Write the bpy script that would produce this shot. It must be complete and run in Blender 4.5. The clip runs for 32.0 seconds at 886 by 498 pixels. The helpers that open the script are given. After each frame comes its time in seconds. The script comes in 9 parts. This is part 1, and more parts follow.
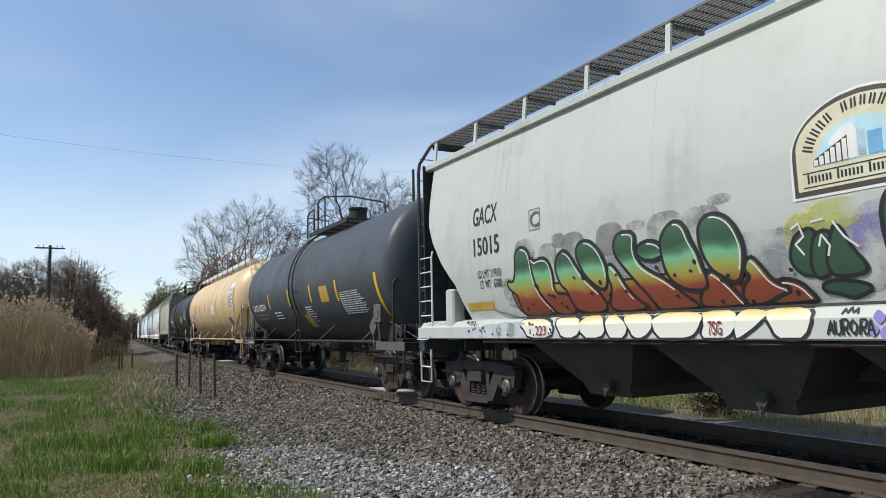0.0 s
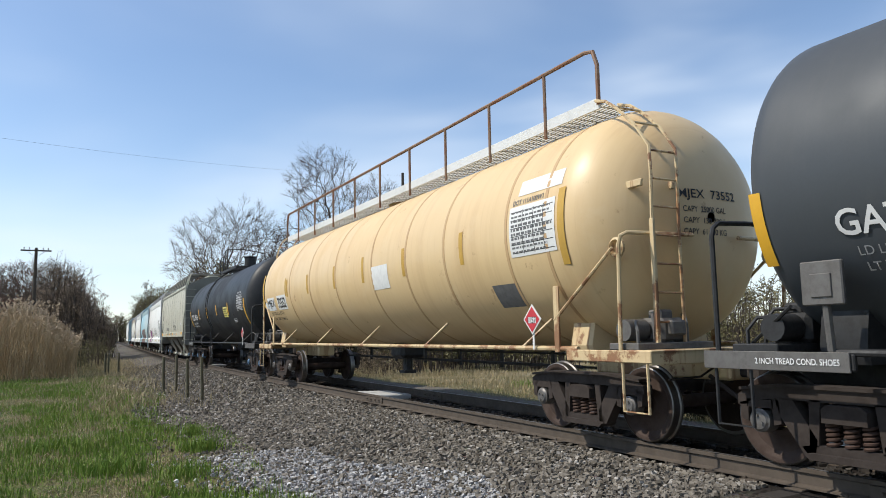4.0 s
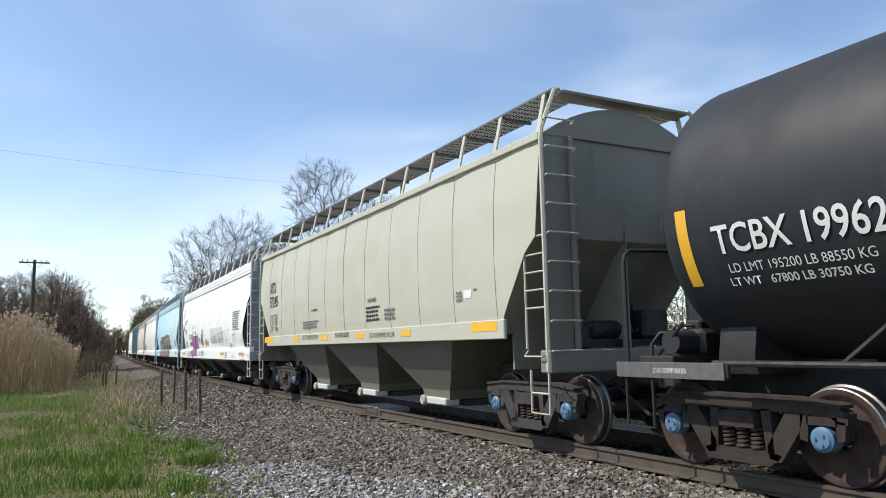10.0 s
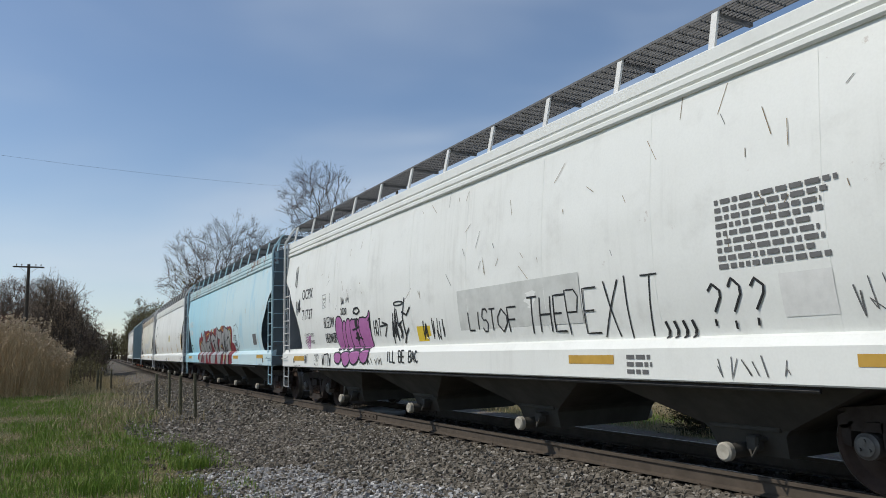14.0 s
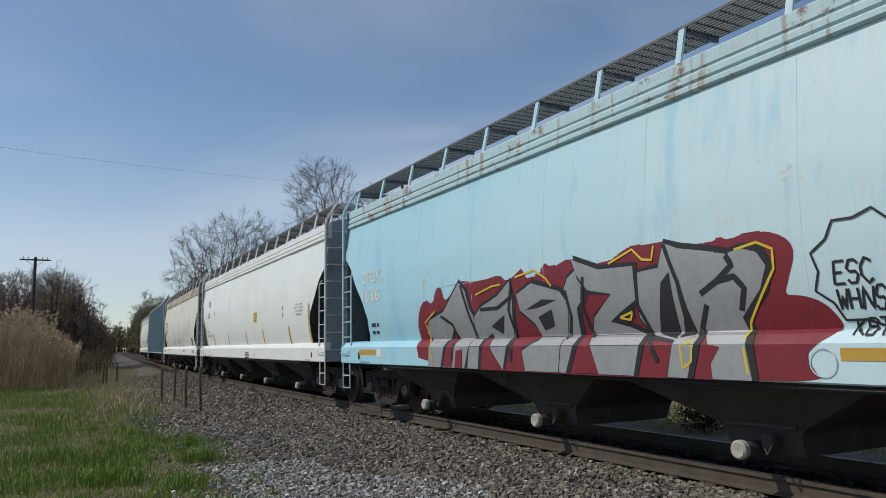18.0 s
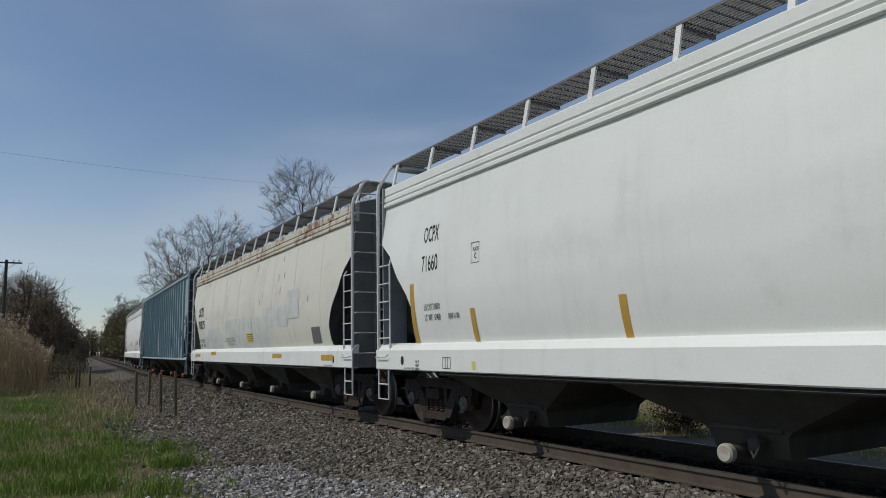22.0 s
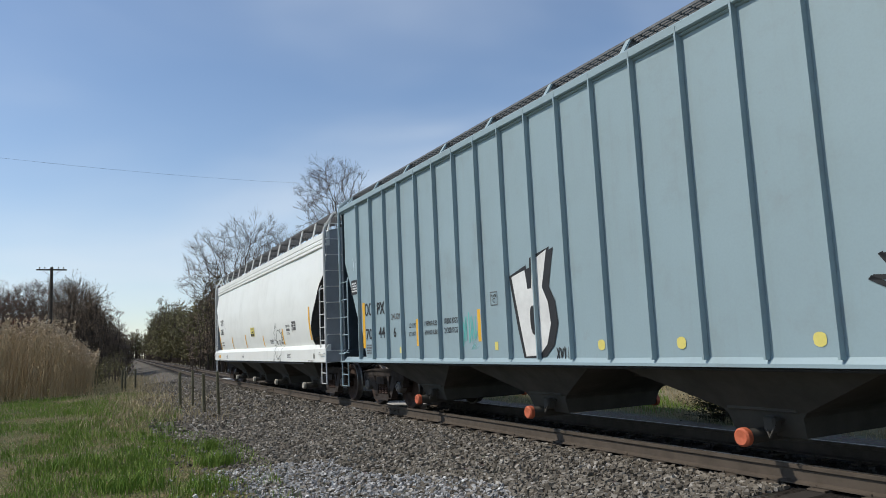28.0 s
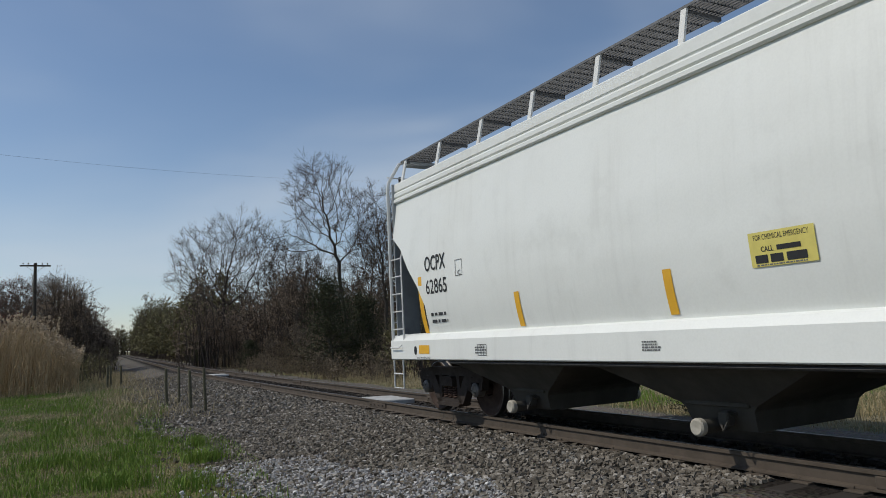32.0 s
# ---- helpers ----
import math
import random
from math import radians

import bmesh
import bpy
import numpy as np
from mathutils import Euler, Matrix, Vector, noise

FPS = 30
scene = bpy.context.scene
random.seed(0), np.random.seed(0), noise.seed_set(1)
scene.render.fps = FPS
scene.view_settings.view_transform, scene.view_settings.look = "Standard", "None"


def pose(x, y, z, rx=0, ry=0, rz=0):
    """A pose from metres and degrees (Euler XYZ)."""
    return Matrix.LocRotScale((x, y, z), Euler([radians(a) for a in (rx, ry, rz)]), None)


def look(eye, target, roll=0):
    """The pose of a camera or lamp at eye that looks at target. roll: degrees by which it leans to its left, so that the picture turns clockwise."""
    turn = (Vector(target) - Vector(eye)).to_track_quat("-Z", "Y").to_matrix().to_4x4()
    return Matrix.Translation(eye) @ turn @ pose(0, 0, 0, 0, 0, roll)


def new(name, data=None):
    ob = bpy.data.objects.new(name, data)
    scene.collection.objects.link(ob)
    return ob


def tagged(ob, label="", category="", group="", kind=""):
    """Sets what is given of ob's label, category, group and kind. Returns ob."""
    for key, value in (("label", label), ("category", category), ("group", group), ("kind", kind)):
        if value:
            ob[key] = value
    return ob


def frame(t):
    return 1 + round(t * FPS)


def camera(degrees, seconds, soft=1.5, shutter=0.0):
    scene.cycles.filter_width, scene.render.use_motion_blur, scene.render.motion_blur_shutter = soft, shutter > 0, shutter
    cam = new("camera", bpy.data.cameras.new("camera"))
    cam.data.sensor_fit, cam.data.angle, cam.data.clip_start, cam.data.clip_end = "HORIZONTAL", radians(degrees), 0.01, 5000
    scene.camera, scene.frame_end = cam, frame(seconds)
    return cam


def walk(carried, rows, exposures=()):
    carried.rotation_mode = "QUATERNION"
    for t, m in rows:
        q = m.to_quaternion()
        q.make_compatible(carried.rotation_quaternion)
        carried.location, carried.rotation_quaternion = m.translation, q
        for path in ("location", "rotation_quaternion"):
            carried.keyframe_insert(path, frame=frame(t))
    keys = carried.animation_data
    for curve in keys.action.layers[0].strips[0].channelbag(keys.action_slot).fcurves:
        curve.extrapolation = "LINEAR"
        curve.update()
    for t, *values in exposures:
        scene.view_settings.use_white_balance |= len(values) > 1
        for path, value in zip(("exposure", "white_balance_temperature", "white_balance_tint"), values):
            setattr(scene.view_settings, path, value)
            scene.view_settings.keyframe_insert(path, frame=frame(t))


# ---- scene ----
cam = camera(62.98, 32.0, soft=0.9)
# Hand-held on one spot beside the track: seconds, yaw, pitch, roll in degrees.
EYE = (0.0, 0.0, 1.369)
TURNS = [
    (0, -28.08, 6.35, -1.16), (0.5, -28.11, 6.33, -1.17), (1, -28.17, 6.47, -1.58), (1.5, -28.27, 6.83, -1.72),
    (2, -28.33, 6.53, -2.05), (2.5, -28.12, 6.48, -2.49), (3, -27.84, 6.27, -1.08), (3.5, -28.35, 6.39, -1.05),
    (4, -28.94, 6.62, -1.09), (4.5, -29.45, 6.64, -1.56), (6.5, -29.73, 6.45, -2.58), (7, -29.45, 6.62, -2.64),
    (7.5, -29.10, 7.25, -2.26), (8, -28.84, 7.46, -1.65), (8.5, -28.60, 7.64, -1.29), (9, -28.49, 7.80, -1.45),
    (9.5, -28.80, 7.81, -1.50), (10, -29.05, 7.58, -1.09), (10.5, -29.33, 7.48, -1.20), (11, -29.49, 7.39, -1.27),
    (11.5, -29.41, 7.36, -1.15), (12, -29.47, 7.65, -1.54), (12.5, -29.56, 7.77, -1.21), (13, -29.57, 7.75, -1.37),
    (13.5, -29.43, 7.85, -1.44), (15.5, -29.35, 7.60, -0.59), (16, -29.18, 7.61, -0.49), (16.5, -29.15, 7.62, -0.50),
    (17, -29.14, 7.60, -0.69), (17.5, -29.00, 7.50, -1.11), (18, -29.00, 7.45, -0.93), (18.5, -29.17, 7.42, -0.95),
    (19, -29.20, 7.23, -0.76), (19.5, -29.42, 7.05, -0.95), (20, -29.67, 6.98, -0.68), (20.5, -29.76, 7.09, -0.82),
    (21, -30.06, 7.10, -1.08), (21.5, -30.31, 7.37, -1.07), (22, -30.73, 7.69, -1.04), (22.5, -30.96, 7.80, -1.48),
    (23, -31.07, 7.69, -1.49), (23.5, -30.93, 7.63, -1.56), (24, -30.71, 7.67, -1.51), (24.5, -30.52, 7.66, -1.85),
    (25, -30.25, 7.56, -2.00), (25.5, -30.01, 7.41, -2.04), (26, -29.91, 7.19, -1.73), (26.5, -29.72, 7.22, -1.52),
    (28.5, -27.75, 7.35, -2.83), (29, -28.07, 7.49, -2.99), (29.5, -28.41, 7.53, -2.87), (30, -28.53, 7.39, -2.92),
    (30.5, -28.54, 7.09, -2.74), (31, -28.77, 6.89, -2.77), (31.5, -28.77, 6.73, -2.63), (32, -29.02, 6.88, -2.78),
]
walk(cam, [(t, pose(*EYE, 90 + p, 0, y) @ pose(0, 0, 0, 0, 0, r)) for t, y, p, r in TURNS],
     exposures=[(0, 0.08), (1, 0.26), (2, 0.57), (3, 0.5), (4, 0.25), (7, 0.3), (8, 0.58), (9, 0.59), (10, 0.42), (11, 0.03), (12, -0.12), (13, -0.18), (16, -0.49), (17, -0.25), (18, -0.4), (19, -0.32), (20, -0.36), (21, -0.68), (22, -0.68), (23, -0.6), (24, -0.25), (25, -0.39), (26, -0.28), (29, -0.07), (30, -0.11), (31, -0.44), (32, -0.52)])

# The track: top of rail at z = 0, nearly straight, easing to the right far off.
GAUGE = 1.505
NEAR_RAIL = 6.54
MID = NEAR_RAIL + GAUGE / 2
BEND, BEND_END = 0.0012, 60.0
SPEED = 5.59


def track_x(s):
    c = min(max(s, -40.0), BEND_END)
    return MID + BEND * c * c / 2 + (BEND * BEND_END * (s - BEND_END) if s > BEND_END else 0.0) - (BEND * 40 * (s + 40) if s < -40 else 0.0)


# ---- light ----
SUN_DIR = Vector((-0.61, 0.26, 0.75)).normalized()
sun = new("sun", bpy.data.lights.new("sun", "SUN"))
sun.data.energy, sun.data.angle, sun.data.color = 3.7, radians(0.53), (1.0, 0.945, 0.84)
sun.matrix_world = look(tuple(SUN_DIR * 50), (0, 0, 0))

world = bpy.data.worlds.new("sky")
scene.world = world
world.use_nodes = True
nt = world.node_tree
nt.nodes.clear()
sky = nt.nodes.new("ShaderNodeTexSky")
sky.sky_type, sky.sun_disc = "NISHITA", False
sky.sun_elevation = math.asin(SUN_DIR.z)
sky.sun_rotation = math.atan2(SUN_DIR.x, SUN_DIR.y)
sky.air_density, sky.dust_density, sky.ozone_density = 1.0, 0.25, 3.0
coord = nt.nodes.new("ShaderNodeTexCoord")


def sky_noise(scale, detail, lo, hi, stretch, turn):
    m = nt.nodes.new("ShaderNodeMapping")
    m.inputs["Scale"].default_value = stretch
    m.inputs["Rotation"].default_value = turn
    n = nt.nodes.new("ShaderNodeTexNoise")
    n.inputs["Scale"].default_value, n.inputs["Detail"].default_value, n.inputs["Roughness"].default_value = scale, detail, 0.50
    n.inputs["Distortion"].default_value = 0.35
    r = nt.nodes.new("ShaderNodeMapRange")
    r.interpolation_type = "SMOOTHSTEP"
    r.inputs["From Min"].default_value, r.inputs["From Max"].default_value = lo, hi
    nt.links.new(coord.outputs["Generated"], m.inputs["Vector"])
    nt.links.new(m.outputs[0], n.inputs["Vector"])
    nt.links.new(n.outputs["Fac"], r.inputs["Value"])
    return r.outputs[0]


def sky_math(op, a, b):
    m = nt.nodes.new("ShaderNodeMath")
    m.operation = op
    for i, v in enumerate((a, b)):
        if isinstance(v, (int, float)):
            m.inputs[i].default_value = v
        else:
            nt.links.new(v, m.inputs[i])
    return m.outputs[0]


# thin cirrus streaks over a veil that thickens towards the horizon
streaks = sky_noise(1.5, 3.5, 0.34, 0.86, (1.0, 1.5, 3.6), (0.1, -0.25, 0.3))
patches = sky_noise(1.1, 3, 0.30, 0.80, (1.0, 1.0, 2.0), (0, 0, 1.0))
sep = nt.nodes.new("ShaderNodeSeparateXYZ")
nt.links.new(coord.outputs["Generated"], sep.inputs[0])
low = nt.nodes.new("ShaderNodeMapRange")
low.interpolation_type = "SMOOTHSTEP"
low.inputs["From Min"].default_value, low.inputs["From Max"].default_value = 0.0, 0.42
low.inputs["To Min"].default_value, low.inputs["To Max"].default_value = 1.0, 0.0
nt.links.new(sep.outputs["Z"], low.inputs["Value"])
cover = sky_math("MULTIPLY", streaks, sky_math("ADD", sky_math("MULTIPLY", patches, 0.90), 0.22))
cover = sky_math("ADD", cover, sky_math("MULTIPLY", low.outputs[0], 0.10))
haze = nt.nodes.new("ShaderNodeMapRange")
haze.interpolation_type = "SMOOTHSTEP"
haze.inputs["From Min"].default_value, haze.inputs["From Max"].default_value = -0.02, 0.16
haze.inputs["To Min"].default_value, haze.inputs["To Max"].default_value = 0.14, 0.0
nt.links.new(sep.outputs["Z"], haze.inputs["Value"])
cover = sky_math("ADD", cover, haze.outputs[0])
cover = sky_math("MINIMUM", sky_math("ADD", cover, 0.03), 0.9)
mixc = nt.nodes.new("ShaderNodeMix")
mixc.data_type = "RGBA"
mixc.inputs["B"].default_value = (5.6, 6.2, 6.9, 1)
nt.links.new(cover, mixc.inputs["Factor"])
nt.links.new(sky.outputs[0], mixc.inputs["A"])
bg = nt.nodes.new("ShaderNodeBackground")
bg.inputs["Strength"].default_value = 0.14
nt.links.new(mixc.outputs["Result"], bg.inputs["Color"])
wout = nt.nodes.new("ShaderNodeOutputWorld")
nt.links.new(bg.outputs[0], wout.inputs["Surface"])


# ---- materials ----
class Nodes:
    """A small builder of node materials."""

    def __init__(self, name, rough=0.6, metal=0.0, spec=0.5):
        self.mat = bpy.data.materials.new(name)
        self.mat.use_nodes = True
        self.t = self.mat.node_tree
        self.b = self.t.nodes["Principled BSDF"]
        self.b.inputs["Roughness"].default_value = rough
        self.b.inputs["Metallic"].default_value = metal
        self.b.inputs["Specular IOR Level"].default_value = spec
        self.coord = self.t.nodes.new("ShaderNodeTexCoord")

    def put(self, node, key, v):
        if v is None:
            return
        if isinstance(v, bpy.types.NodeSocket):
            self.t.links.new(v, node.inputs[key])
        else:
            node.inputs[key].default_value = v

    def at(self, scale=(1, 1, 1), space="Object"):
        m = self.t.nodes.new("ShaderNodeMapping")
        m.inputs["Scale"].default_value = scale
        self.t.links.new(self.coord.outputs[space], m.inputs["Vector"])
        return m.outputs[0]

    def noise(self, scale, detail=4, rough=0.55, vec=None):
        n = self.t.nodes.new("ShaderNodeTexNoise")
        n.inputs["Scale"].default_value, n.inputs["Detail"].default_value, n.inputs["Roughness"].default_value = scale, detail, rough
        self.t.links.new(vec if vec is not None else self.coord.outputs["Object"], n.inputs["Vector"])
        return n.outputs["Fac"]

    def voronoi(self, scale, vec=None, out="Distance"):
        n = self.t.nodes.new("ShaderNodeTexVoronoi")
        n.inputs["Scale"].default_value = scale
        self.t.links.new(vec if vec is not None else self.coord.outputs["Object"], n.inputs["Vector"])
        return n.outputs[out]

    def ramp(self, v, lo, hi, a=0.0, b=1.0):
        r = self.t.nodes.new("ShaderNodeMapRange")
        r.interpolation_type = "SMOOTHSTEP"
        for key, val in (("From Min", lo), ("From Max", hi), ("To Min", a), ("To Max", b)):
            r.inputs[key].default_value = val
        self.t.links.new(v, r.inputs["Value"])
        return r.outputs[0]

    def math(self, op, a, b):
        m = self.t.nodes.new("ShaderNodeMath")
        m.operation = op
        self.put(m, 0, a)
        self.put(m, 1, b)
        return m.outputs[0]

    def mix(self, f, a, b, mode="MIX"):
        m = self.t.nodes.new("ShaderNodeMix")
        m.data_type, m.blend_type = "RGBA", mode
        self.put(m, "Factor", f)
        for key, v in (("A", a), ("B", b)):
            self.put(m, key, (*v, 1) if isinstance(v, tuple) and len(v) == 3 else v)
        return m.outputs["Result"]

    def rand(self):
        return self.t.nodes.new("ShaderNodeObjectInfo").outputs["Random"]

    def island(self):
        return self.t.nodes.new("ShaderNodeNewGeometry").outputs["Random Per Island"]

    def axis(self, key, space="Object"):
        s = self.t.nodes.new("ShaderNodeSeparateXYZ")
        self.t.links.new(self.coord.outputs[space], s.inputs[0])
        return s.outputs[key]

    def done(self, colour, rough=None, height=None, bump=0.3, dist=0.01):
        self.put(self.b, "Base Color", (*colour, 1) if isinstance(colour, tuple) else colour)
        self.put(self.b, "Roughness", rough)
        if height is not None:
            n = self.t.nodes.new("ShaderNodeBump")
            n.inputs["Strength"].default_value, n.inputs["Distance"].default_value = bump, dist
            self.t.links.new(height, n.inputs["Height"])
            self.t.links.new(n.outputs[0], self.b.inputs["Normal"])
        return self.mat


def shade(c, k):
    return tuple(v * k for v in c)


def paint(name, colour, rough=0.45, dirt_shade=0.25, rust=0.0, streak=0.25, grime=(0.16, 0.14, 0.11), rust_lo=0.62, spec=0.5):
    """Weathered freight-car paint: fading, grime, run-down streaks and rust blooms."""
    n = Nodes(name, rough, 0.0, spec)
    big = n.ramp(n.noise(0.55, 5), 0.35, 0.75)
    runs = n.ramp(n.noise(3.0, 5, 0.6, n.at((1.0, 2.2, 0.16))), 0.48, 0.78)
    fine = n.noise(38, 3)
    c = n.mix(n.math("MULTIPLY", big, 0.5), colour, shade(colour, 0.86))
    c = n.mix(n.math("MULTIPLY", n.math("MULTIPLY", runs, big), streak), c, grime)
    c = n.mix(n.math("MULTIPLY", n.ramp(n.noise(1.7, 6, 0.65), 0.5, 0.8), dirt_shade), c, grime)
    if rust > 0:
        spots = n.ramp(n.noise(2.3, 8, 0.72), rust_lo, rust_lo + 0.07)
        c = n.mix(n.math("MULTIPLY", spots, rust), c, (0.20, 0.075, 0.03))
        drip = n.ramp(n.noise(4.0, 6, 0.6, n.at((1, 1.6, 0.10))), rust_lo + 0.02, rust_lo + 0.10)
        c = n.mix(n.math("MULTIPLY", drip, rust * 0.7), c, (0.30, 0.14, 0.06))
    c = n.mix(n.math("MULTIPLY", n.ramp(fine, 0.3, 0.75), 0.12), c, shade(colour, 0.7))
    return n.done(c, n.ramp(big, 0, 1, rough, min(rough + 0.18, 1)), n.math("ADD", n.noise(3.1, 3), n.math("MULTIPLY", fine, 0.08)), 0.12, 0.02)


def plain(name, colour, rough=0.6, metal=0.0, var=0.25, scale=9.0, bump=0.15):
    n = Nodes(name, rough, metal)
    v = n.ramp(n.noise(scale, 5, 0.65), 0.3, 0.75)
    c = n.mix(n.math("MULTIPLY", v, var * 2), colour, shade(colour, 0.55))
    return n.done(c, n.ramp(v, 0, 1, rough, min(1, rough + 0.2)), n.noise(scale * 4, 3), bump, 0.006)


def leafy(name, a, b, rough=0.7):
    n = Nodes(name, rough, 0, 0.25)
    c = n.mix(n.island(), a, b)
    return n.done(c)


M = {}
M["white"] = paint("white paint", (0.79, 0.80, 0.765), 0.42, 0.12, 0.0, 0.16)
M["white_worn"] = paint("worn white paint", (0.78, 0.79, 0.76), 0.5, 0.2, 0.5, 0.25, rust_lo=0.66)
M["pale_grey"] = paint("pale grey paint", (0.50, 0.52, 0.48), 0.5, 0.28, 0.12, 0.35)
M["beige"] = paint("beige paint", (0.47, 0.455, 0.365), 0.45, 0.12, 0.0, 0.15)
M["cream"] = paint("cream paint", (0.67, 0.655, 0.57), 0.55, 0.25, 0.45, 0.35, rust_lo=0.68)
def faded_blue(name):
    """Sky blue paint chalked pale towards the front of the car, with rust runs."""
    n = Nodes(name, 0.5)
    y = n.math("ADD", n.axis("Y"), n.math("MULTIPLY", n.math("SUBTRACT", n.noise(0.5, 5), 0.5), 5.0))
    c = n.mix(n.ramp(y, -3.0, 5.5), (0.53, 0.68, 0.72), (0.37, 0.63, 0.73))
    wash = n.ramp(n.noise(1.6, 5, 0.6, n.at((1.0, 1.6, 0.35))), 0.52, 0.66)
    c = n.mix(n.math("MULTIPLY", wash, 0.45), c, (0.24, 0.52, 0.68))
    runs = n.ramp(n.noise(3.0, 5, 0.6, n.at((1.0, 2.2, 0.14))), 0.50, 0.78)
    c = n.mix(n.math("MULTIPLY", runs, 0.30), c, (0.55, 0.53, 0.45))
    spots = n.ramp(n.noise(2.3, 8, 0.72), 0.63, 0.70)
    c = n.mix(n.math("MULTIPLY", spots, 0.70), c, (0.52, 0.33, 0.13))
    drip = n.ramp(n.noise(4.0, 6, 0.6, n.at((1, 1.6, 0.10))), 0.66, 0.76)
    c = n.mix(n.math("MULTIPLY", drip, 0.5), c, (0.42, 0.25, 0.11))
    return n.done(c, None, n.noise(3.1, 3), 0.12, 0.02)


M["sky_blue"] = faded_blue("chalked sky blue paint")
M["steel_blue"] = paint("grey blue paint", (0.275, 0.365, 0.40), 0.5, 0.2, 0.1, 0.2)
M["tank_grey"] = paint("charcoal tank paint", (0.062, 0.069, 0.077), 0.44, 0.3, 0.0, 0.3, (0.10, 0.10, 0.10), spec=0.3)
M["tank_black"] = paint("black tank paint", (0.021, 0.023, 0.026), 0.50, 0.3, 0.0, 0.3, (0.08, 0.08, 0.08), spec=0.3)
def stained_yellow(name):
    """Faded buff-yellow jacket paint with brown runs that thicken on the belly."""
    n = Nodes(name, 0.42)
    big = n.ramp(n.noise(0.55, 5), 0.35, 0.75)
    c = n.mix(n.math("MULTIPLY", big, 0.6), (0.68, 0.50, 0.27), (0.60, 0.41, 0.21))
    runs = n.ramp(n.noise(2.6, 6, 0.62, n.at((0.15, 1.6, 0.12))), 0.46, 0.74)
    c = n.mix(n.math("MULTIPLY", runs, 0.30), c, (0.46, 0.28, 0.13))
    fine = n.ramp(n.noise(7.0, 5, 0.62, n.at((0.10, 1.6, 0.06))), 0.55, 0.75)
    c = n.mix(n.math("MULTIPLY", n.math("MULTIPLY", fine, big), 0.35), c, (0.34, 0.18, 0.08))
    spots = n.ramp(n.noise(2.3, 8, 0.72), 0.63, 0.70)
    c = n.mix(n.math("MULTIPLY", spots, 0.55), c, (0.28, 0.12, 0.05))
    c = n.mix(n.math("MULTIPLY", n.ramp(n.noise(1.1, 6, 0.6), 0.55, 0.72), 0.35), c, (0.72, 0.58, 0.36))
    return n.done(c, n.ramp(big, 0, 1, 0.40, 0.58), n.noise(3.1, 3), 0.12, 0.02)


M["tank_yellow"] = stained_yellow("faded yellow tank paint")
M["yellow_trim"] = paint("rusty yellow trim paint", (0.60, 0.46, 0.26), 0.5, 0.3, 0.9, 0.4, (0.3, 0.18, 0.1), 0.52)
M["band_rust"] = paint("rust-stained yellow band paint", (0.52, 0.34, 0.17), 0.5, 0.5, 0.3, 0.8, (0.30, 0.15, 0.07), 0.6)
M["rusty_rail"] = paint("rust-brown railing paint", (0.22, 0.135, 0.085), 0.7, 0.4, 0.8, 0.4, (0.12, 0.06, 0.035), 0.5)
M["rust_eave"] = paint("rusted cream paint", (0.58, 0.55, 0.46), 0.6, 0.3, 0.95, 0.4, (0.30, 0.12, 0.06), 0.53)
M["blue_eave"] = paint("rust-specked blue paint", (0.46, 0.62, 0.66), 0.55, 0.25, 0.9, 0.3, (0.40, 0.24, 0.10), 0.555)
# dark_end: the shade of the recessed slope ends is put into this grey
M["dark_end"] = plain("shade-darkened grey end paint", (0.050, 0.050, 0.052), 0.7, 0.0, 0.3, 2.0)
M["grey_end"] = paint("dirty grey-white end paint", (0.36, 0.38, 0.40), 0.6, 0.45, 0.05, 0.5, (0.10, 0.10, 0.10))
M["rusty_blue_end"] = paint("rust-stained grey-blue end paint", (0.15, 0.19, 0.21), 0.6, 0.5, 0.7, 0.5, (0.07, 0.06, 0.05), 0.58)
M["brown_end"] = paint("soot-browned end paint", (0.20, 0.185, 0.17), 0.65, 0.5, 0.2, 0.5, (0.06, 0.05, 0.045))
# beige lowered to hold the shade of the end and of the seam creases
M["beige_end"] = paint("dirty, shade-darkened beige end paint", (0.21, 0.20, 0.165), 0.6, 0.4, 0.05, 0.5, (0.06, 0.05, 0.045))
# navy kept very dark, so the colour carries the shade of the ends
M["blue_end"] = plain("shade-darkened navy end paint", (0.040, 0.060, 0.078), 0.65, 0.0, 0.3, 2.0)
# bays of the beige car: underside shade painted into the beige, plus grime patches
M["beige_bay"] = paint("grimy, shade-darkened beige bay paint", (0.135, 0.125, 0.10), 0.7, 0.35, 0.0, 0.4, (0.06, 0.052, 0.04))
# near-black, with the deep shade beneath the cars put into the colour
M["hopper_dark"] = plain("shade-darkened hopper sheet", (0.058, 0.053, 0.045), 0.8, 0.0, 0.3, 1.5)
M["truck"] = plain("rust-brown cast steel", (0.034, 0.024, 0.019), 0.85, 0.0, 0.35, 6.0)
M["truck_grey"] = plain("grey cast steel", (0.042, 0.039, 0.037), 0.8, 0.0, 0.3, 6.0)
M["wheel"] = plain("brown wheel plate", (0.048, 0.028, 0.020), 0.8, 0.0, 0.35, 5.0)
M["tread"] = plain("polished wheel tread", (0.20, 0.19, 0.18), 0.40, 1.0, 0.15, 8.0)
M["spring"] = plain("rusty spring steel", (0.075, 0.042, 0.030), 0.7, 0.3, 0.3, 12.0)
M["black_iron"] = plain("black painted iron", (0.022, 0.022, 0.023), 0.55, 0.1, 0.3, 9.0)
M["cap_blue"] = plain("grey-blue bearing cap", (0.09, 0.17, 0.27), 0.5, 0.0, 0.2)
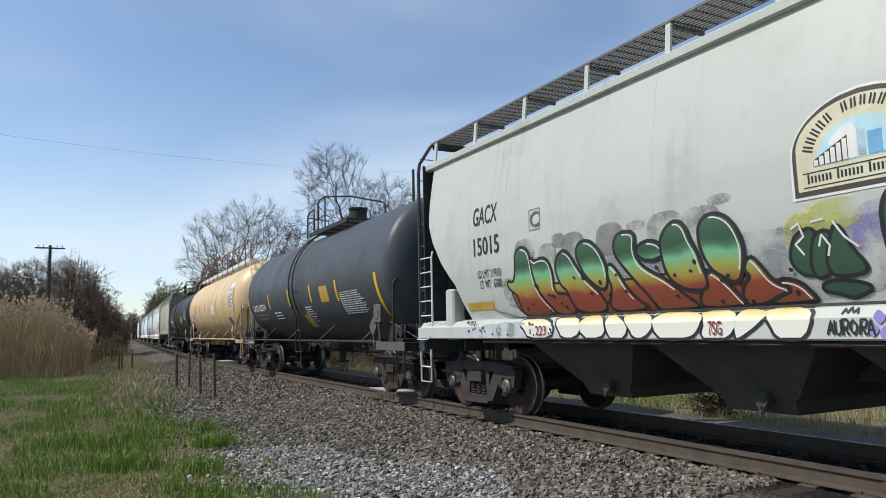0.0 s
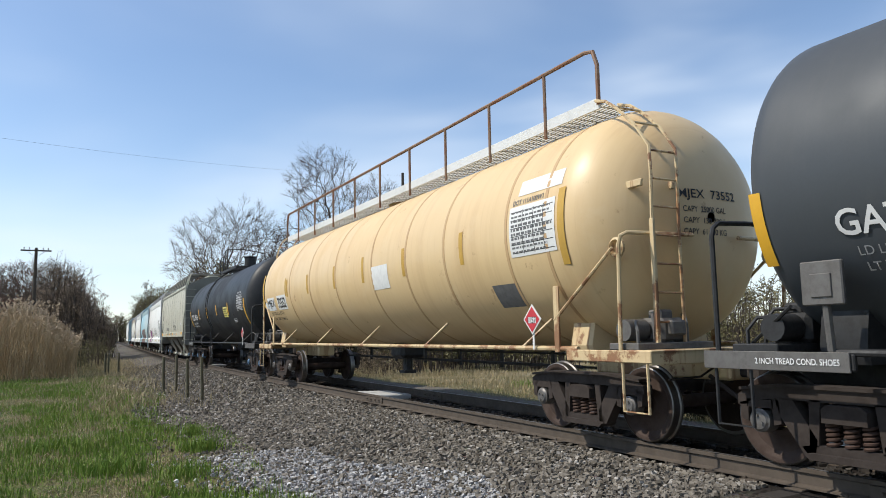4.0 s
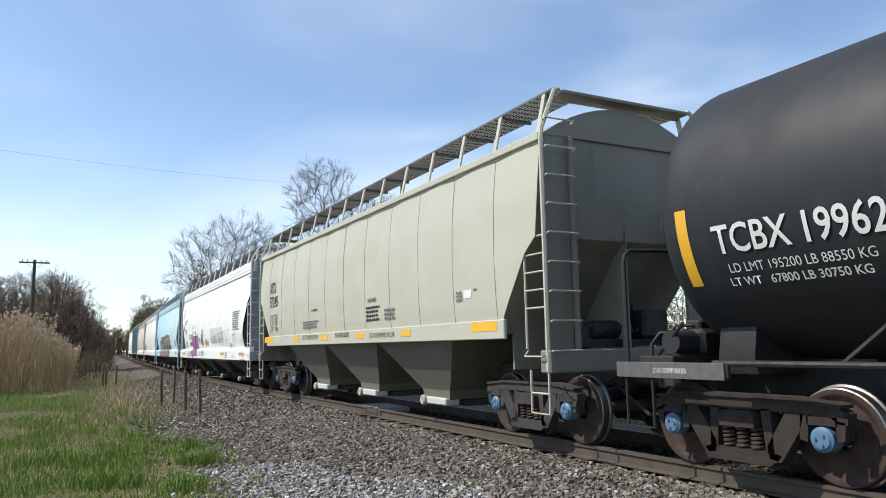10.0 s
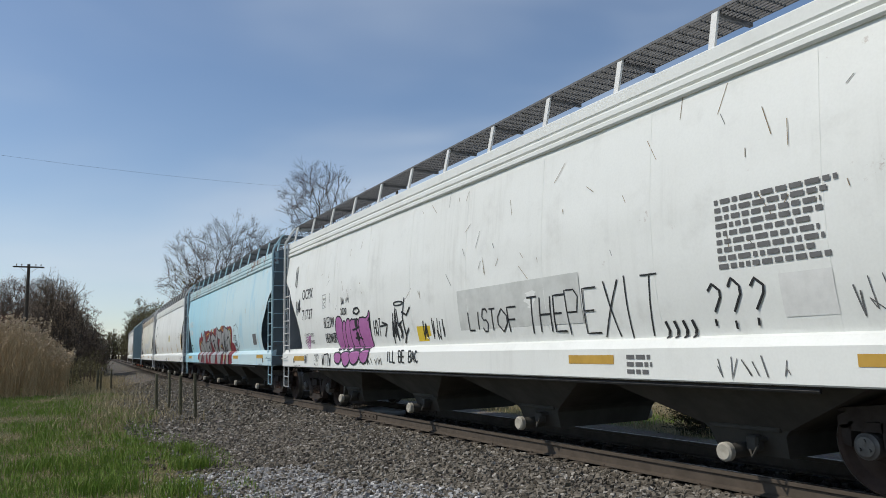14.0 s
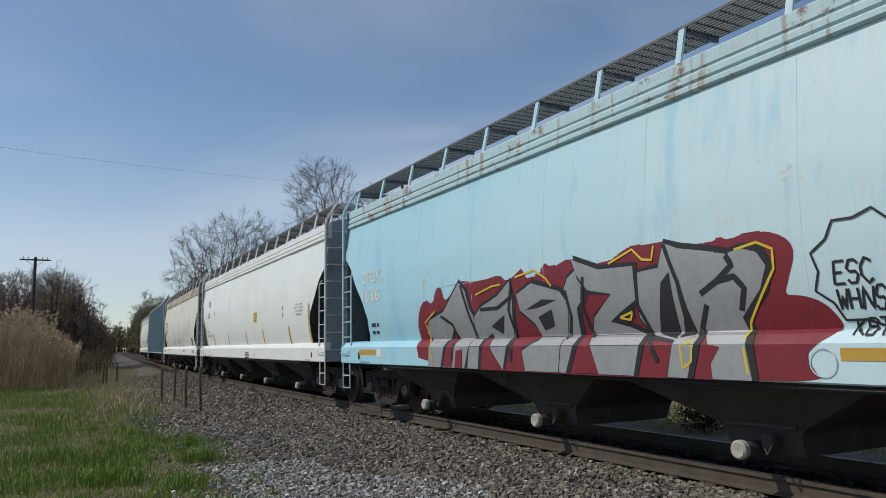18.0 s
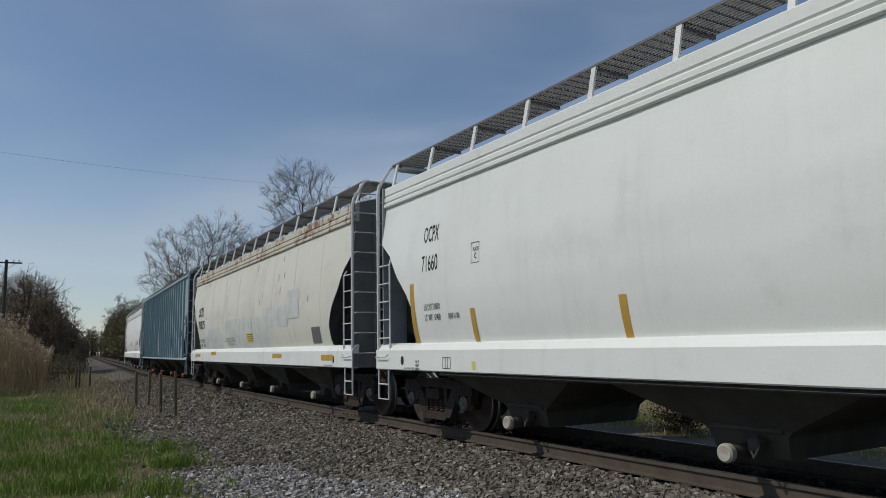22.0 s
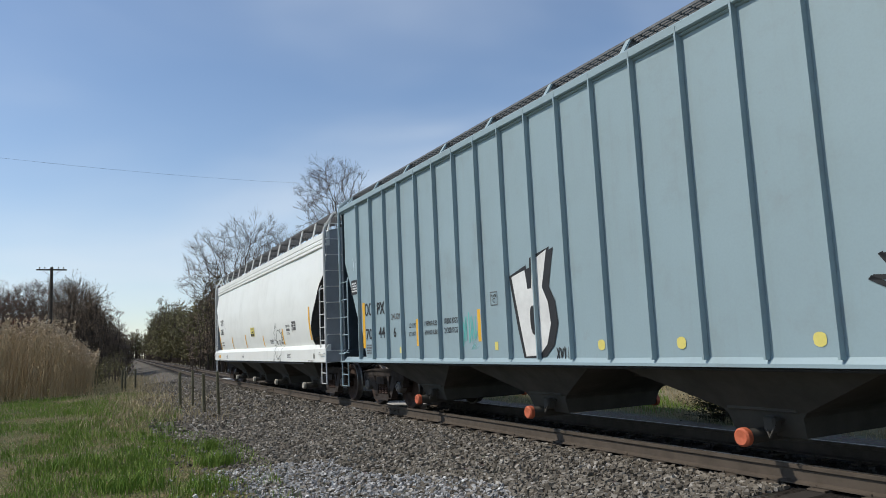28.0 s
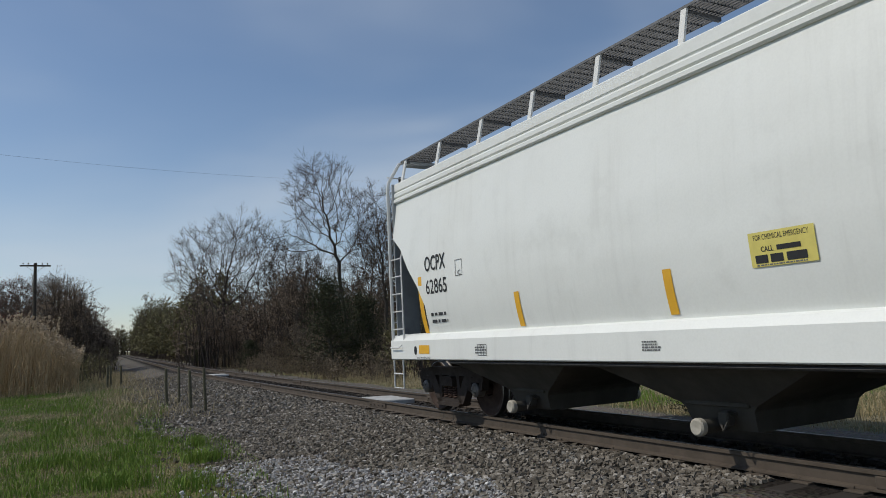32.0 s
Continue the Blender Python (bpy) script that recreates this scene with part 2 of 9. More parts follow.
M["cap_steel"] = plain("grey bearing cap", (0.16, 0.15, 0.14), 0.5, 0.5, 0.3)
M["gate_white"] = plain("chalky white cap", (0.42, 0.39, 0.33), 0.8)
M["gate_orange"] = plain("orange painted cap", (0.55, 0.13, 0.06), 0.6)
M["grating"] = plain("weathered steel grating", (0.16, 0.16, 0.165), 0.6, 0.3, 0.25)
M["tape"] = plain("orange-yellow reflective tape", (0.78, 0.42, 0.03), 0.45, 0.0, 0.12, 3.0)
M["tape_dull"] = plain("dull amber reflective tape", (0.52, 0.31, 0.05), 0.5, 0.0, 0.2, 3.0)
M["label_yellow"] = plain("yellow label vinyl", (0.70, 0.60, 0.16), 0.5, 0.0, 0.12)
M["label_white"] = plain("white stencil panel", (0.72, 0.72, 0.70), 0.5, 0.0, 0.12)
M["ink"] = plain("black stencil ink", (0.020, 0.020, 0.022), 0.6, 0.0, 0.1)
M["ink_grey"] = plain("faded stencil ink", (0.13, 0.13, 0.13), 0.6, 0.0, 0.2)
M["ink_faint"] = plain("faded white stencil ink", (0.33, 0.33, 0.33), 0.6, 0.0, 0.3)
M["ink_white"] = plain("white stencil ink", (0.68, 0.68, 0.67), 0.55, 0.0, 0.12)
M["red"] = plain("red placard paint", (0.50, 0.03, 0.04), 0.5, 0.0, 0.12)
M["steel_white"] = paint("white painted ironwork", (0.66, 0.66, 0.64), 0.5, 0.3, 0.25, 0.3)
M["steel_blue_lt"] = paint("pale blue painted ironwork", (0.42, 0.60, 0.66), 0.5, 0.3, 0.3, 0.3)


# ---- mesh builder ----
class Mesh:
    def __init__(self):
        self.v, self.f = [], []

    def add(self, verts, faces):
        k = len(self.v)
        self.v.extend(tuple(p) for p in verts)
        self.f.extend(tuple(i + k for i in f) for f in faces)
        return self

    def box(self, c, size, bev=0.0, m=None):
        hx, hy, hz = (d / 2 for d in size)
        b = min(bev, hx * 0.45, hy * 0.45, hz * 0.45)
        if b <= 0:
            v = [(x, y, z) for x in (-hx, hx) for y in (-hy, hy) for z in (-hz, hz)]
            f = [(0, 1, 3, 2), (4, 6, 7, 5), (0, 4, 5, 1), (2, 3, 7, 6), (0, 2, 6, 4), (1, 5, 7, 3)]
        else:
            v, f = [], []
            idx = {}
            for sx in (-1, 1):
                for sy in (-1, 1):
                    for sz in (-1, 1):
                        for ax, p in enumerate(((hx, hy - b, hz - b), (hx - b, hy, hz - b), (hx - b, hy - b, hz))):
                            idx[sx, sy, sz, ax] = len(v)
                            v.append((sx * p[0], sy * p[1], sz * p[2]))
            for ax in range(3):
                o1, o2 = (ax + 1) % 3, (ax + 2) % 3
                for s in (-1, 1):
                    q = []
                    for a, c2 in ((-1, -1), (1, -1), (1, 1), (-1, 1)):
                        k = [0, 0, 0]
                        k[ax], k[o1], k[o2] = s, a, c2
                        q.append(idx[(*k, ax)])
                    f.append(tuple(q if s > 0 else q[::-1]))
                for a in (-1, 1):
                    for c2 in (-1, 1):
                        q = []
                        for s, axx in ((-1, o1), (-1, o2), (1, o2), (1, o1)):
                            k = [0, 0, 0]
                            k[ax], k[o1], k[o2] = s, a, c2
                            q.append(idx[(*k, axx)])
                        f.append(tuple(q if a * c2 < 0 else q[::-1]))
            for sx in (-1, 1):
                for sy in (-1, 1):
                    for sz in (-1, 1):
                        q = [idx[sx, sy, sz, 0], idx[sx, sy, sz, 1], idx[sx, sy, sz, 2]]
                        f.append(tuple(q if sx * sy * sz > 0 else q[::-1]))
        if m is not None:
            v = [m @ Vector(p) for p in v]
        return self.add([(p[0] + c[0], p[1] + c[1], p[2] + c[2]) for p in v], f)

    def tube(self, path, r, n=6, caps=True):
        path = [Vector(p) for p in path]
        rs = r if isinstance(r, (list, tuple)) else [r] * len(path)
        rings, up = [], None
        for i, p in enumerate(path):
            d = (path[min(i + 1, len(path) - 1)] - path[max(i - 1, 0)]).normalized()
            if up is None:
                up = Vector((0, 0, 1)) if abs(d.z) < 0.9 else Vector((1, 0, 0))
            u = d.cross(up).normalized()
            w = u.cross(d)
            up = w
            rings.append([p + (u * math.cos(2 * math.pi * k / n) + w * math.sin(2 * math.pi * k / n)) * rs[i] for k in range(n)])
        v = [q for ring in rings for q in ring]
        f = [(i * n + k, i * n + (k + 1) % n, (i + 1) * n + (k + 1) % n, (i + 1) * n + k) for i in range(len(path) - 1) for k in range(n)]
        if caps:
            f += [tuple(range(n))[::-1], tuple(range((len(path) - 1) * n, len(path) * n))]
        return self.add(v, f)

    def lathe(self, prof, n=24, m=None, closed=False):
        """Profile of (axial, radius) turned about the x axis."""
        v = [(a, r * math.cos(2 * math.pi * k / n), r * math.sin(2 * math.pi * k / n)) for a, r in prof for k in range(n)]
        steps = len(prof) if closed else len(prof) - 1
        f = [(i * n + k, i * n + (k + 1) % n, ((i + 1) % len(prof)) * n + (k + 1) % n, ((i + 1) % len(prof)) * n + k) for i in range(steps) for k in range(n)]
        if m is not None:
            v = [m @ Vector(p) for p in v]
        return self.add(v, f)

    def prism(self, pts, a0, a1, axis="x"):
        """A closed outline of (p, q) pairs pulled along an axis: x takes (y, z), y takes (x, z)."""
        n = len(pts)
        mk = (lambda a, p: (a, p[0], p[1])) if axis == "x" else (lambda a, p: (p[0], a, p[1]))
        v = [mk(a0, p) for p in pts] + [mk(a1, p) for p in pts]
        f = [(i, (i + 1) % n, n + (i + 1) % n, n + i) for i in range(n)] + [tuple(range(n))[::-1], tuple(range(n, 2 * n))]
        return self.add(v, f)

    def grid(self, rows):
        n, k = len(rows[0]), len(rows)
        return self.add([p for r in rows for p in r], [(i * n + j, i * n + j + 1, (i + 1) * n + j + 1, (i + 1) * n + j) for i in range(k - 1) for j in range(n - 1)])

    def data(self, name, mats, smooth=40, fix=True):
        me = bpy.data.meshes.new(name)
        me.from_pydata([tuple(p) for p in self.v], [], self.f)
        if fix:
            bm = bmesh.new()
            bm.from_mesh(me)
            bmesh.ops.recalc_face_normals(bm, faces=bm.faces)
            bm.to_mesh(me)
            bm.free()
        for m in (mats if isinstance(mats, (list, tuple)) else [mats]):
            me.materials.append(m)
        if smooth:
            me.polygons.foreach_set("use_smooth", [True] * len(me.polygons))
            me.set_sharp_from_angle(angle=radians(smooth))
        return me


def child(ob, parent, m=None):
    ob.parent = parent
    if m is not None:
        ob.matrix_basis = m
    return ob


def part(name, me, parent, m=None, label=""):
    """Links mesh data as one part under a thing."""
    ob = child(new(name, me), parent, m)
    if label:
        tagged(ob, label)
    return ob


def thing(name, label, category, group="", kind="", m=None):
    ob = new(name)
    if m is not None:
        ob.matrix_basis = m
    return tagged(ob, label, category, group, kind)


# ---- ground and track ----
def smooth01(v):
    v = min(max(v, 0.0), 1.0)
    return v * v * (3 - 2 * v)


def ground_z(x, y):
    d = x - track_x(y)
    if abs(d) < 1.35:
        z = -0.225
    elif d < 0:
        z = -0.225 - 0.24 * smooth01((-d - 1.35) / 2.4)
    else:
        z = -0.225 - 0.30 * smooth01((d - 1.35) / 2.2)
    far = min(1.0, max(0.0, (abs(d) - 1.4) / 2))
    return z + far * 0.05 * noise.noise((x * 0.35, y * 0.35, 0)) + far * 0.025 * noise.noise((x * 1.7, y * 1.7, 4))


def gravel_edge(y):
    return 2.55 + 0.30 * math.sin(y * 0.55) + 0.22 * noise.noise((y * 0.8, 3.0, 0)) + max(0, y - 18) * 0.055


def axis_steps(lo, hi, inner_lo, inner_hi, step, grow=1.16):
    vals = list(np.arange(inner_lo, inner_hi + 1e-6, step))
    s, v = step, inner_hi
    while v < hi:
        s *= grow
        v += s
        vals.append(min(v, hi))
    s, v = step, inner_lo
    while v > lo:
        s *= grow
        v -= s
        vals.insert(0, max(v, lo))
    return vals


def build_ground():
    xs, ys = axis_steps(-3000, 3000, -6, 16, 0.25), axis_steps(-400, 4000, -3, 45, 0.3)
    g = Mesh()
    g.grid([[(x, y, ground_z(x, y) if y < 500 and abs(x) < 300 else -0.5) for x in xs] for y in ys])
    n = Nodes("grass, dry litter and gravel ground", 0.95, 0, 0.2)
    y = n.axis("Y")
    x = n.axis("X")
    wob = n.math("MULTIPLY", n.math("SUBTRACT", n.noise(0.5, 5), 0.5), 2.2)
    edge = n.math("ADD", n.math("ADD", 2.5, n.math("MULTIPLY", n.math("MAXIMUM", n.math("SUBTRACT", y, 18.0), 0.0), 0.055)), wob)
    cy = n.math("MINIMUM", y, BEND_END)
    mid = n.math("ADD", n.math("ADD", MID, n.math("MULTIPLY", n.math("MULTIPLY", cy, cy), BEND / 2)),
                 n.math("MULTIPLY", n.math("MAXIMUM", n.math("SUBTRACT", y, BEND_END), 0.0), BEND * BEND_END))
    left = n.ramp(n.math("SUBTRACT", x, edge), -0.15, 0.25)
    right = n.ramp(n.math("SUBTRACT", n.math("ADD", mid, 4.6), n.math("ADD", x, n.math("MULTIPLY", wob, 0.4))), -0.2, 0.3)
    gravel = n.math("MULTIPLY", left, right)
    cells = n.voronoi(17, out="Color")
    edges = n.voronoi(17)
    tone = n.noise(0.9, 5)
    stone = n.mix(n.ramp(tone, 0.35, 0.7), (0.125, 0.108, 0.088), (0.20, 0.18, 0.155))
    stone = n.mix(0.55, stone, cells, "MULTIPLY")
    stone = n.mix(0.5, stone, (0.165, 0.147, 0.122))
    # shade under the cars painted on the bed as a near-black band
    dirt_shade = n.ramp(n.math("SUBTRACT", n.math("ABSOLUTE", n.math("SUBTRACT", x, mid), 0.0), n.math("MULTIPLY", wob, 0.3)), 1.0, 1.9, 1.0, 0.0)
    # the train's shadow past the far rail, darkened into the stone colour
    far_shade = n.math("MULTIPLY", n.ramp(n.math("SUBTRACT", x, mid), 0.8, 1.4), n.ramp(n.math("ADD", n.math("SUBTRACT", x, mid), wob), 2.9, 4.0, 1.0, 0.0))
    stone = n.mix(n.math("MULTIPLY", far_shade, 0.85), stone, (0.035, 0.031, 0.028))
    stone = n.mix(n.math("MULTIPLY", dirt_shade, 0.95), stone, (0.016, 0.013, 0.011))
    turf = n.mix(n.ramp(n.noise(1.1, 6, 0.65), 0.38, 0.62), (0.075, 0.115, 0.02), (0.17, 0.145, 0.065))
    turf = n.mix(n.ramp(n.noise(9, 4), 0.35, 0.7), turf, (0.10, 0.085, 0.045))
    straw = n.ramp(n.math("SUBTRACT", x, mid), 2.5, 7.0)
    turf = n.mix(n.math("MULTIPLY", straw, n.ramp(n.noise(0.35, 4), 0.40, 0.6)), turf, (0.25, 0.21, 0.13))
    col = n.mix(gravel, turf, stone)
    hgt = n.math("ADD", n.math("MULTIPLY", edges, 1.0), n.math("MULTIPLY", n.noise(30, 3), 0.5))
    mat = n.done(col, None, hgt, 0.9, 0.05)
    ob = new("ground", g.data("ground", mat, 60, False))
    tagged(ob, "gravel trackside strip beside spring grass and dry litter", "ground", kind="structure")


build_ground()


def scatter_stones(name, label, spots, lo, hi, mat, seed):
    """Many small angular stones in one mesh."""
    rng = np.random.default_rng(seed)
    n = len(spots)
    cube = np.array([(x, y, z) for x in (-1, 1) for y in (-1, 1) for z in (-1, 1)], float)
    quads = np.array([(0, 1, 3, 2), (4, 6, 7, 5), (0, 4, 5, 1), (2, 3, 7, 6), (0, 2, 6, 4), (1, 5, 7, 3)])
    size = rng.uniform(lo, hi, (n, 1, 1)) * rng.uniform(0.55, 1.1, (n, 1, 3))
    v = cube[None] * size * 0.5 * rng.uniform(0.5, 1.15, (n, 8, 3))
    a, b = rng.uniform(0, 6.28, n), rng.uniform(-0.7, 0.7, n)
    ca, sa, cb, sb = np.cos(a), np.sin(a), np.cos(b), np.sin(b)
    x, y, z = v[..., 0].copy(), v[..., 1].copy(), v[..., 2].copy()
    y, z = y * cb[:, None] - z * sb[:, None], y * sb[:, None] + z * cb[:, None]
    x, y = x * ca[:, None] - y * sa[:, None], x * sa[:, None] + y * ca[:, None]
    v = np.stack((x, y, z), -1) + np.array(spots)[:, None, :]
    f = (quads[None] + (np.arange(n) * 8)[:, None, None]).reshape(-1, 4)
    me = bpy.data.meshes.new(name)
    me.from_pydata(v.reshape(-1, 3).tolist(), [], f.tolist())
    me.materials.append(mat)
    return tagged(new(name, me), label, "gravel", kind="stuff")


def stone_mat(name, a, b, c):
    n = Nodes(name, 0.9, 0, 0.3)
    r = n.island()
    col = n.mix(n.ramp(r, 0.0, 0.6), a, b)
    col = n.mix(n.ramp(r, 0.86, 0.97), col, c)
    col = n.mix(n.math("MULTIPLY", n.ramp(n.noise(28, 4), 0.4, 0.7), 0.45), col, shade(a, 0.6))
    return n.done(col, None, n.noise(90, 3), 0.4, 0.004)


def build_ballast():
    rng = random.Random(5)
    near, mid, lightg = [], [], []
    while len(near) < 19000:
        y = 5.0 + 13 * rng.random() ** 1.25
        x = rng.uniform(1.2, NEAR_RAIL - 0.12)
        e = gravel_edge(y)
        if x < e and rng.random() > math.exp(-(e - x) * 3.2) * 0.9:
            continue
        p = (x, y, ground_z(x, y) + rng.uniform(0.0, 0.02))
        if x < e + 1.9 + 0.5 * math.sin(y) and y < 11.8 and rng.random() < 0.72:
            lightg.append(p)
        else:
            near.append(p)
    while len(mid) < 14000:
        y = 16 + 34 * rng.random() ** 1.3
        x = rng.uniform(gravel_edge(y) - 0.3, track_x(y) - GAUGE / 2 - 0.12)
        mid.append((x, y, ground_z(x, y) + rng.uniform(0.0, 0.025)))
    inner = []
    for _ in range(9000):
        y = 2.0 + 46 * rng.random() ** 1.2
        x = track_x(y) + rng.choice((rng.uniform(-0.66, 0.66), rng.uniform(0.9, 3.4)))
        inner.append((x, y, ground_z(x, y) + rng.uniform(0, 0.02)))
    brown = stone_mat("brown-grey ballast stone", (0.085, 0.072, 0.056), (0.205, 0.180, 0.148), (0.40, 0.37, 0.33))
    pale = stone_mat("pale limestone chips", (0.22, 0.21, 0.205), (0.40, 0.39, 0.38), (0.70, 0.69, 0.67))
    scatter_stones("ballast_stones", "angular brown-grey ballast stones along the rail", near, 0.035, 0.075, brown, 1)
    scatter_stones("ballast_stones", "pale limestone chips at the edge of the grass", lightg, 0.025, 0.06, pale, 2)
    scatter_stones("ballast_stones", "angular grey ballast stones on the shoulder", mid, 0.045, 0.10, brown, 3)
    # these stones are coloured almost black to stand for shade below the train
    scatter_stones("ballast_stones", "ballast stones between and beyond the rails, coloured dark for the train's shade", inner, 0.04, 0.08,
                   stone_mat("shade-darkened ballast stone", (0.016, 0.013, 0.011), (0.040, 0.034, 0.029), (0.10, 0.09, 0.08)), 4)


build_ballast()


def build_track():
    rail_side = plain("rust-brown rail steel", (0.085, 0.066, 0.050), 0.9, 0.0, 0.3, 5.0)
    rail_top = plain("bright worn rail head", (0.30, 0.27, 0.24), 0.42, 0.9, 0.25, 5.0)
    tie_mat = plain("creosoted oak tie", (0.034, 0.027, 0.022), 0.9, 0.0, 0.4, 4.0)
    track = thing("railway_track", "single railway track with rusty rails on wooden ties", "track", kind="structure")
    ss = [*np.arange(-60, 60, 3.0), *np.arange(60, 420, 12.0)]
    prof = [(-0.075, -0.185), (0.075, -0.185), (0.075, -0.172), (0.012, -0.155), (0.010, -0.05), (0.036, -0.04), (0.036, -0.004), (0.030, -0.001), (-0.030, -0.001), (-0.036, -0.004), (-0.036, -0.04), (-0.010, -0.05), (-0.012, -0.155), (-0.075, -0.172)]
    for side in (-1, 1):
        r, top = Mesh(), Mesh()
        n = len(prof)
        for s in ss:
            x = track_x(s) + side * GAUGE / 2
            r.v.extend((x + p, s, q) for p, q in prof)
        for i in range(len(ss) - 1):
            r.f.extend((i * n + k, i * n + (k + 1) % n, (i + 1) * n + (k + 1) % n, (i + 1) * n + k) for k in range(n))
        top.grid([[(track_x(s) + side * GAUGE / 2 + d, s, 0.0025) for d in (-0.024, 0.024)] for s in ss])
        rail = part("rail", r.data("rail", rail_side, 30), track)
        part("rail_head", top.data("rail_head", rail_top, 0), rail, None, "bright worn running surface")
        for s in (3.55, 15.4, 27.2, 39.0):
            b = Mesh()
            x = track_x(s) + side * GAUGE / 2
            for o in (-0.030, 0.030):
                b.box((x + o, s, -0.105), (0.030, 0.92, 0.11), 0.008)
            for k in range(4):
                b.tube([(x - 0.075, s - 0.33 + 0.22 * k, -0.10), (x + 0.06, s - 0.33 + 0.22 * k, -0.10)], 0.016, 6)
            part("joint_bar", b.data("joint_bar", rail_side, 30), track)
    t = Mesh().box((0, 0, 0), (2.6, 0.23, 0.18), 0.012)
    td = t.data("tie", tie_mat, 0)
    pl = Mesh()
    for side in (-1, 1):
        pl.box((side * GAUGE / 2, 0, 0.102), (0.34, 0.19, 0.02), 0.004)
        for o in (-0.085, 0.085):
            pl.box((side * GAUGE / 2 + o, 0.05, 0.125), (0.025, 0.03, 0.03), 0.005)
    pd = pl.data("tie_plate", rail_side, 0)
    rng = random.Random(3)
    for i in range(125):
        s = -6 + i * 0.535
        tie = part("tie", td, track, pose(track_x(s) + rng.uniform(-0.04, 0.04), s + rng.uniform(-0.02, 0.02), -0.30 + rng.uniform(-0.012, 0.006), 0, 0, rng.uniform(-1, 1)))
        part("tie_plate", pd, tie)


build_track()


# ---- the train ----
AXLE_R = 0.457
WHEELSETS = []  # (object, y in the train)
CARS = []  # (object, place along the track at 16 s, half distance between truck centres)


def multi(builders, name, mats, smooth=35):
    """One mesh from several builders, each with its own material."""
    whole, idx = Mesh(), []
    for i, b in enumerate(builders):
        whole.add(b.v, b.f)
        idx += [i] * len(b.f)
    me = whole.data(name, mats, smooth)
    me.polygons.foreach_set("material_index", idx)
    return me


def wheelset_mesh(cap_mat):
    plate, tread, cap = Mesh(), Mesh(), Mesh()
    plate.tube([(-1.06, 0, 0), (1.06, 0, 0)], 0.085, 14)
    for s in (-1, 1):
        g = GAUGE / 2
        out = [(0.0, 0.10), (0.05, 0.12), (0.06, 0.17), (0.02, 0.24), (0.015, 0.33), (0.045, 0.375), (0.055, 0.39), (0.058, 0.40), (0.058, 0.437)]
        plate.lathe([(s * (g + a), r) for a, r in out], 40)
        plate.lathe([(s * (g - 0.075 - a * 0.3), r) for a, r in out], 40)
        tread.lathe([(s * (g + 0.058), 0.437), (s * (g + 0.050), 0.452), (s * (g - 0.04), 0.458), (s * (g - 0.052), 0.478), (s * (g - 0.072), 0.484), (s * (g - 0.082), 0.475), (s * (g - 0.082), 0.39)], 48)
        cap.lathe([(s * 1.06, 0.0), (s * 1.105, 0.0), (s * 1.11, 0.06), (s * 1.105, 0.085), (s * 1.09, 0.095), (s * 1.08, 0.115), (s * 0.94, 0.118), (s * 0.93, 0.0)], 20)
        for k in range(3):
            a = k * 2.094
            cap.tube([(s * 1.10, 0.05 * math.cos(a), 0.05 * math.sin(a)), (s * 1.125, 0.05 * math.cos(a), 0.05 * math.sin(a))], 0.016, 6)
    return multi([plate, tread, cap], "wheelset", [M["wheel"], M["tread"], cap_mat])


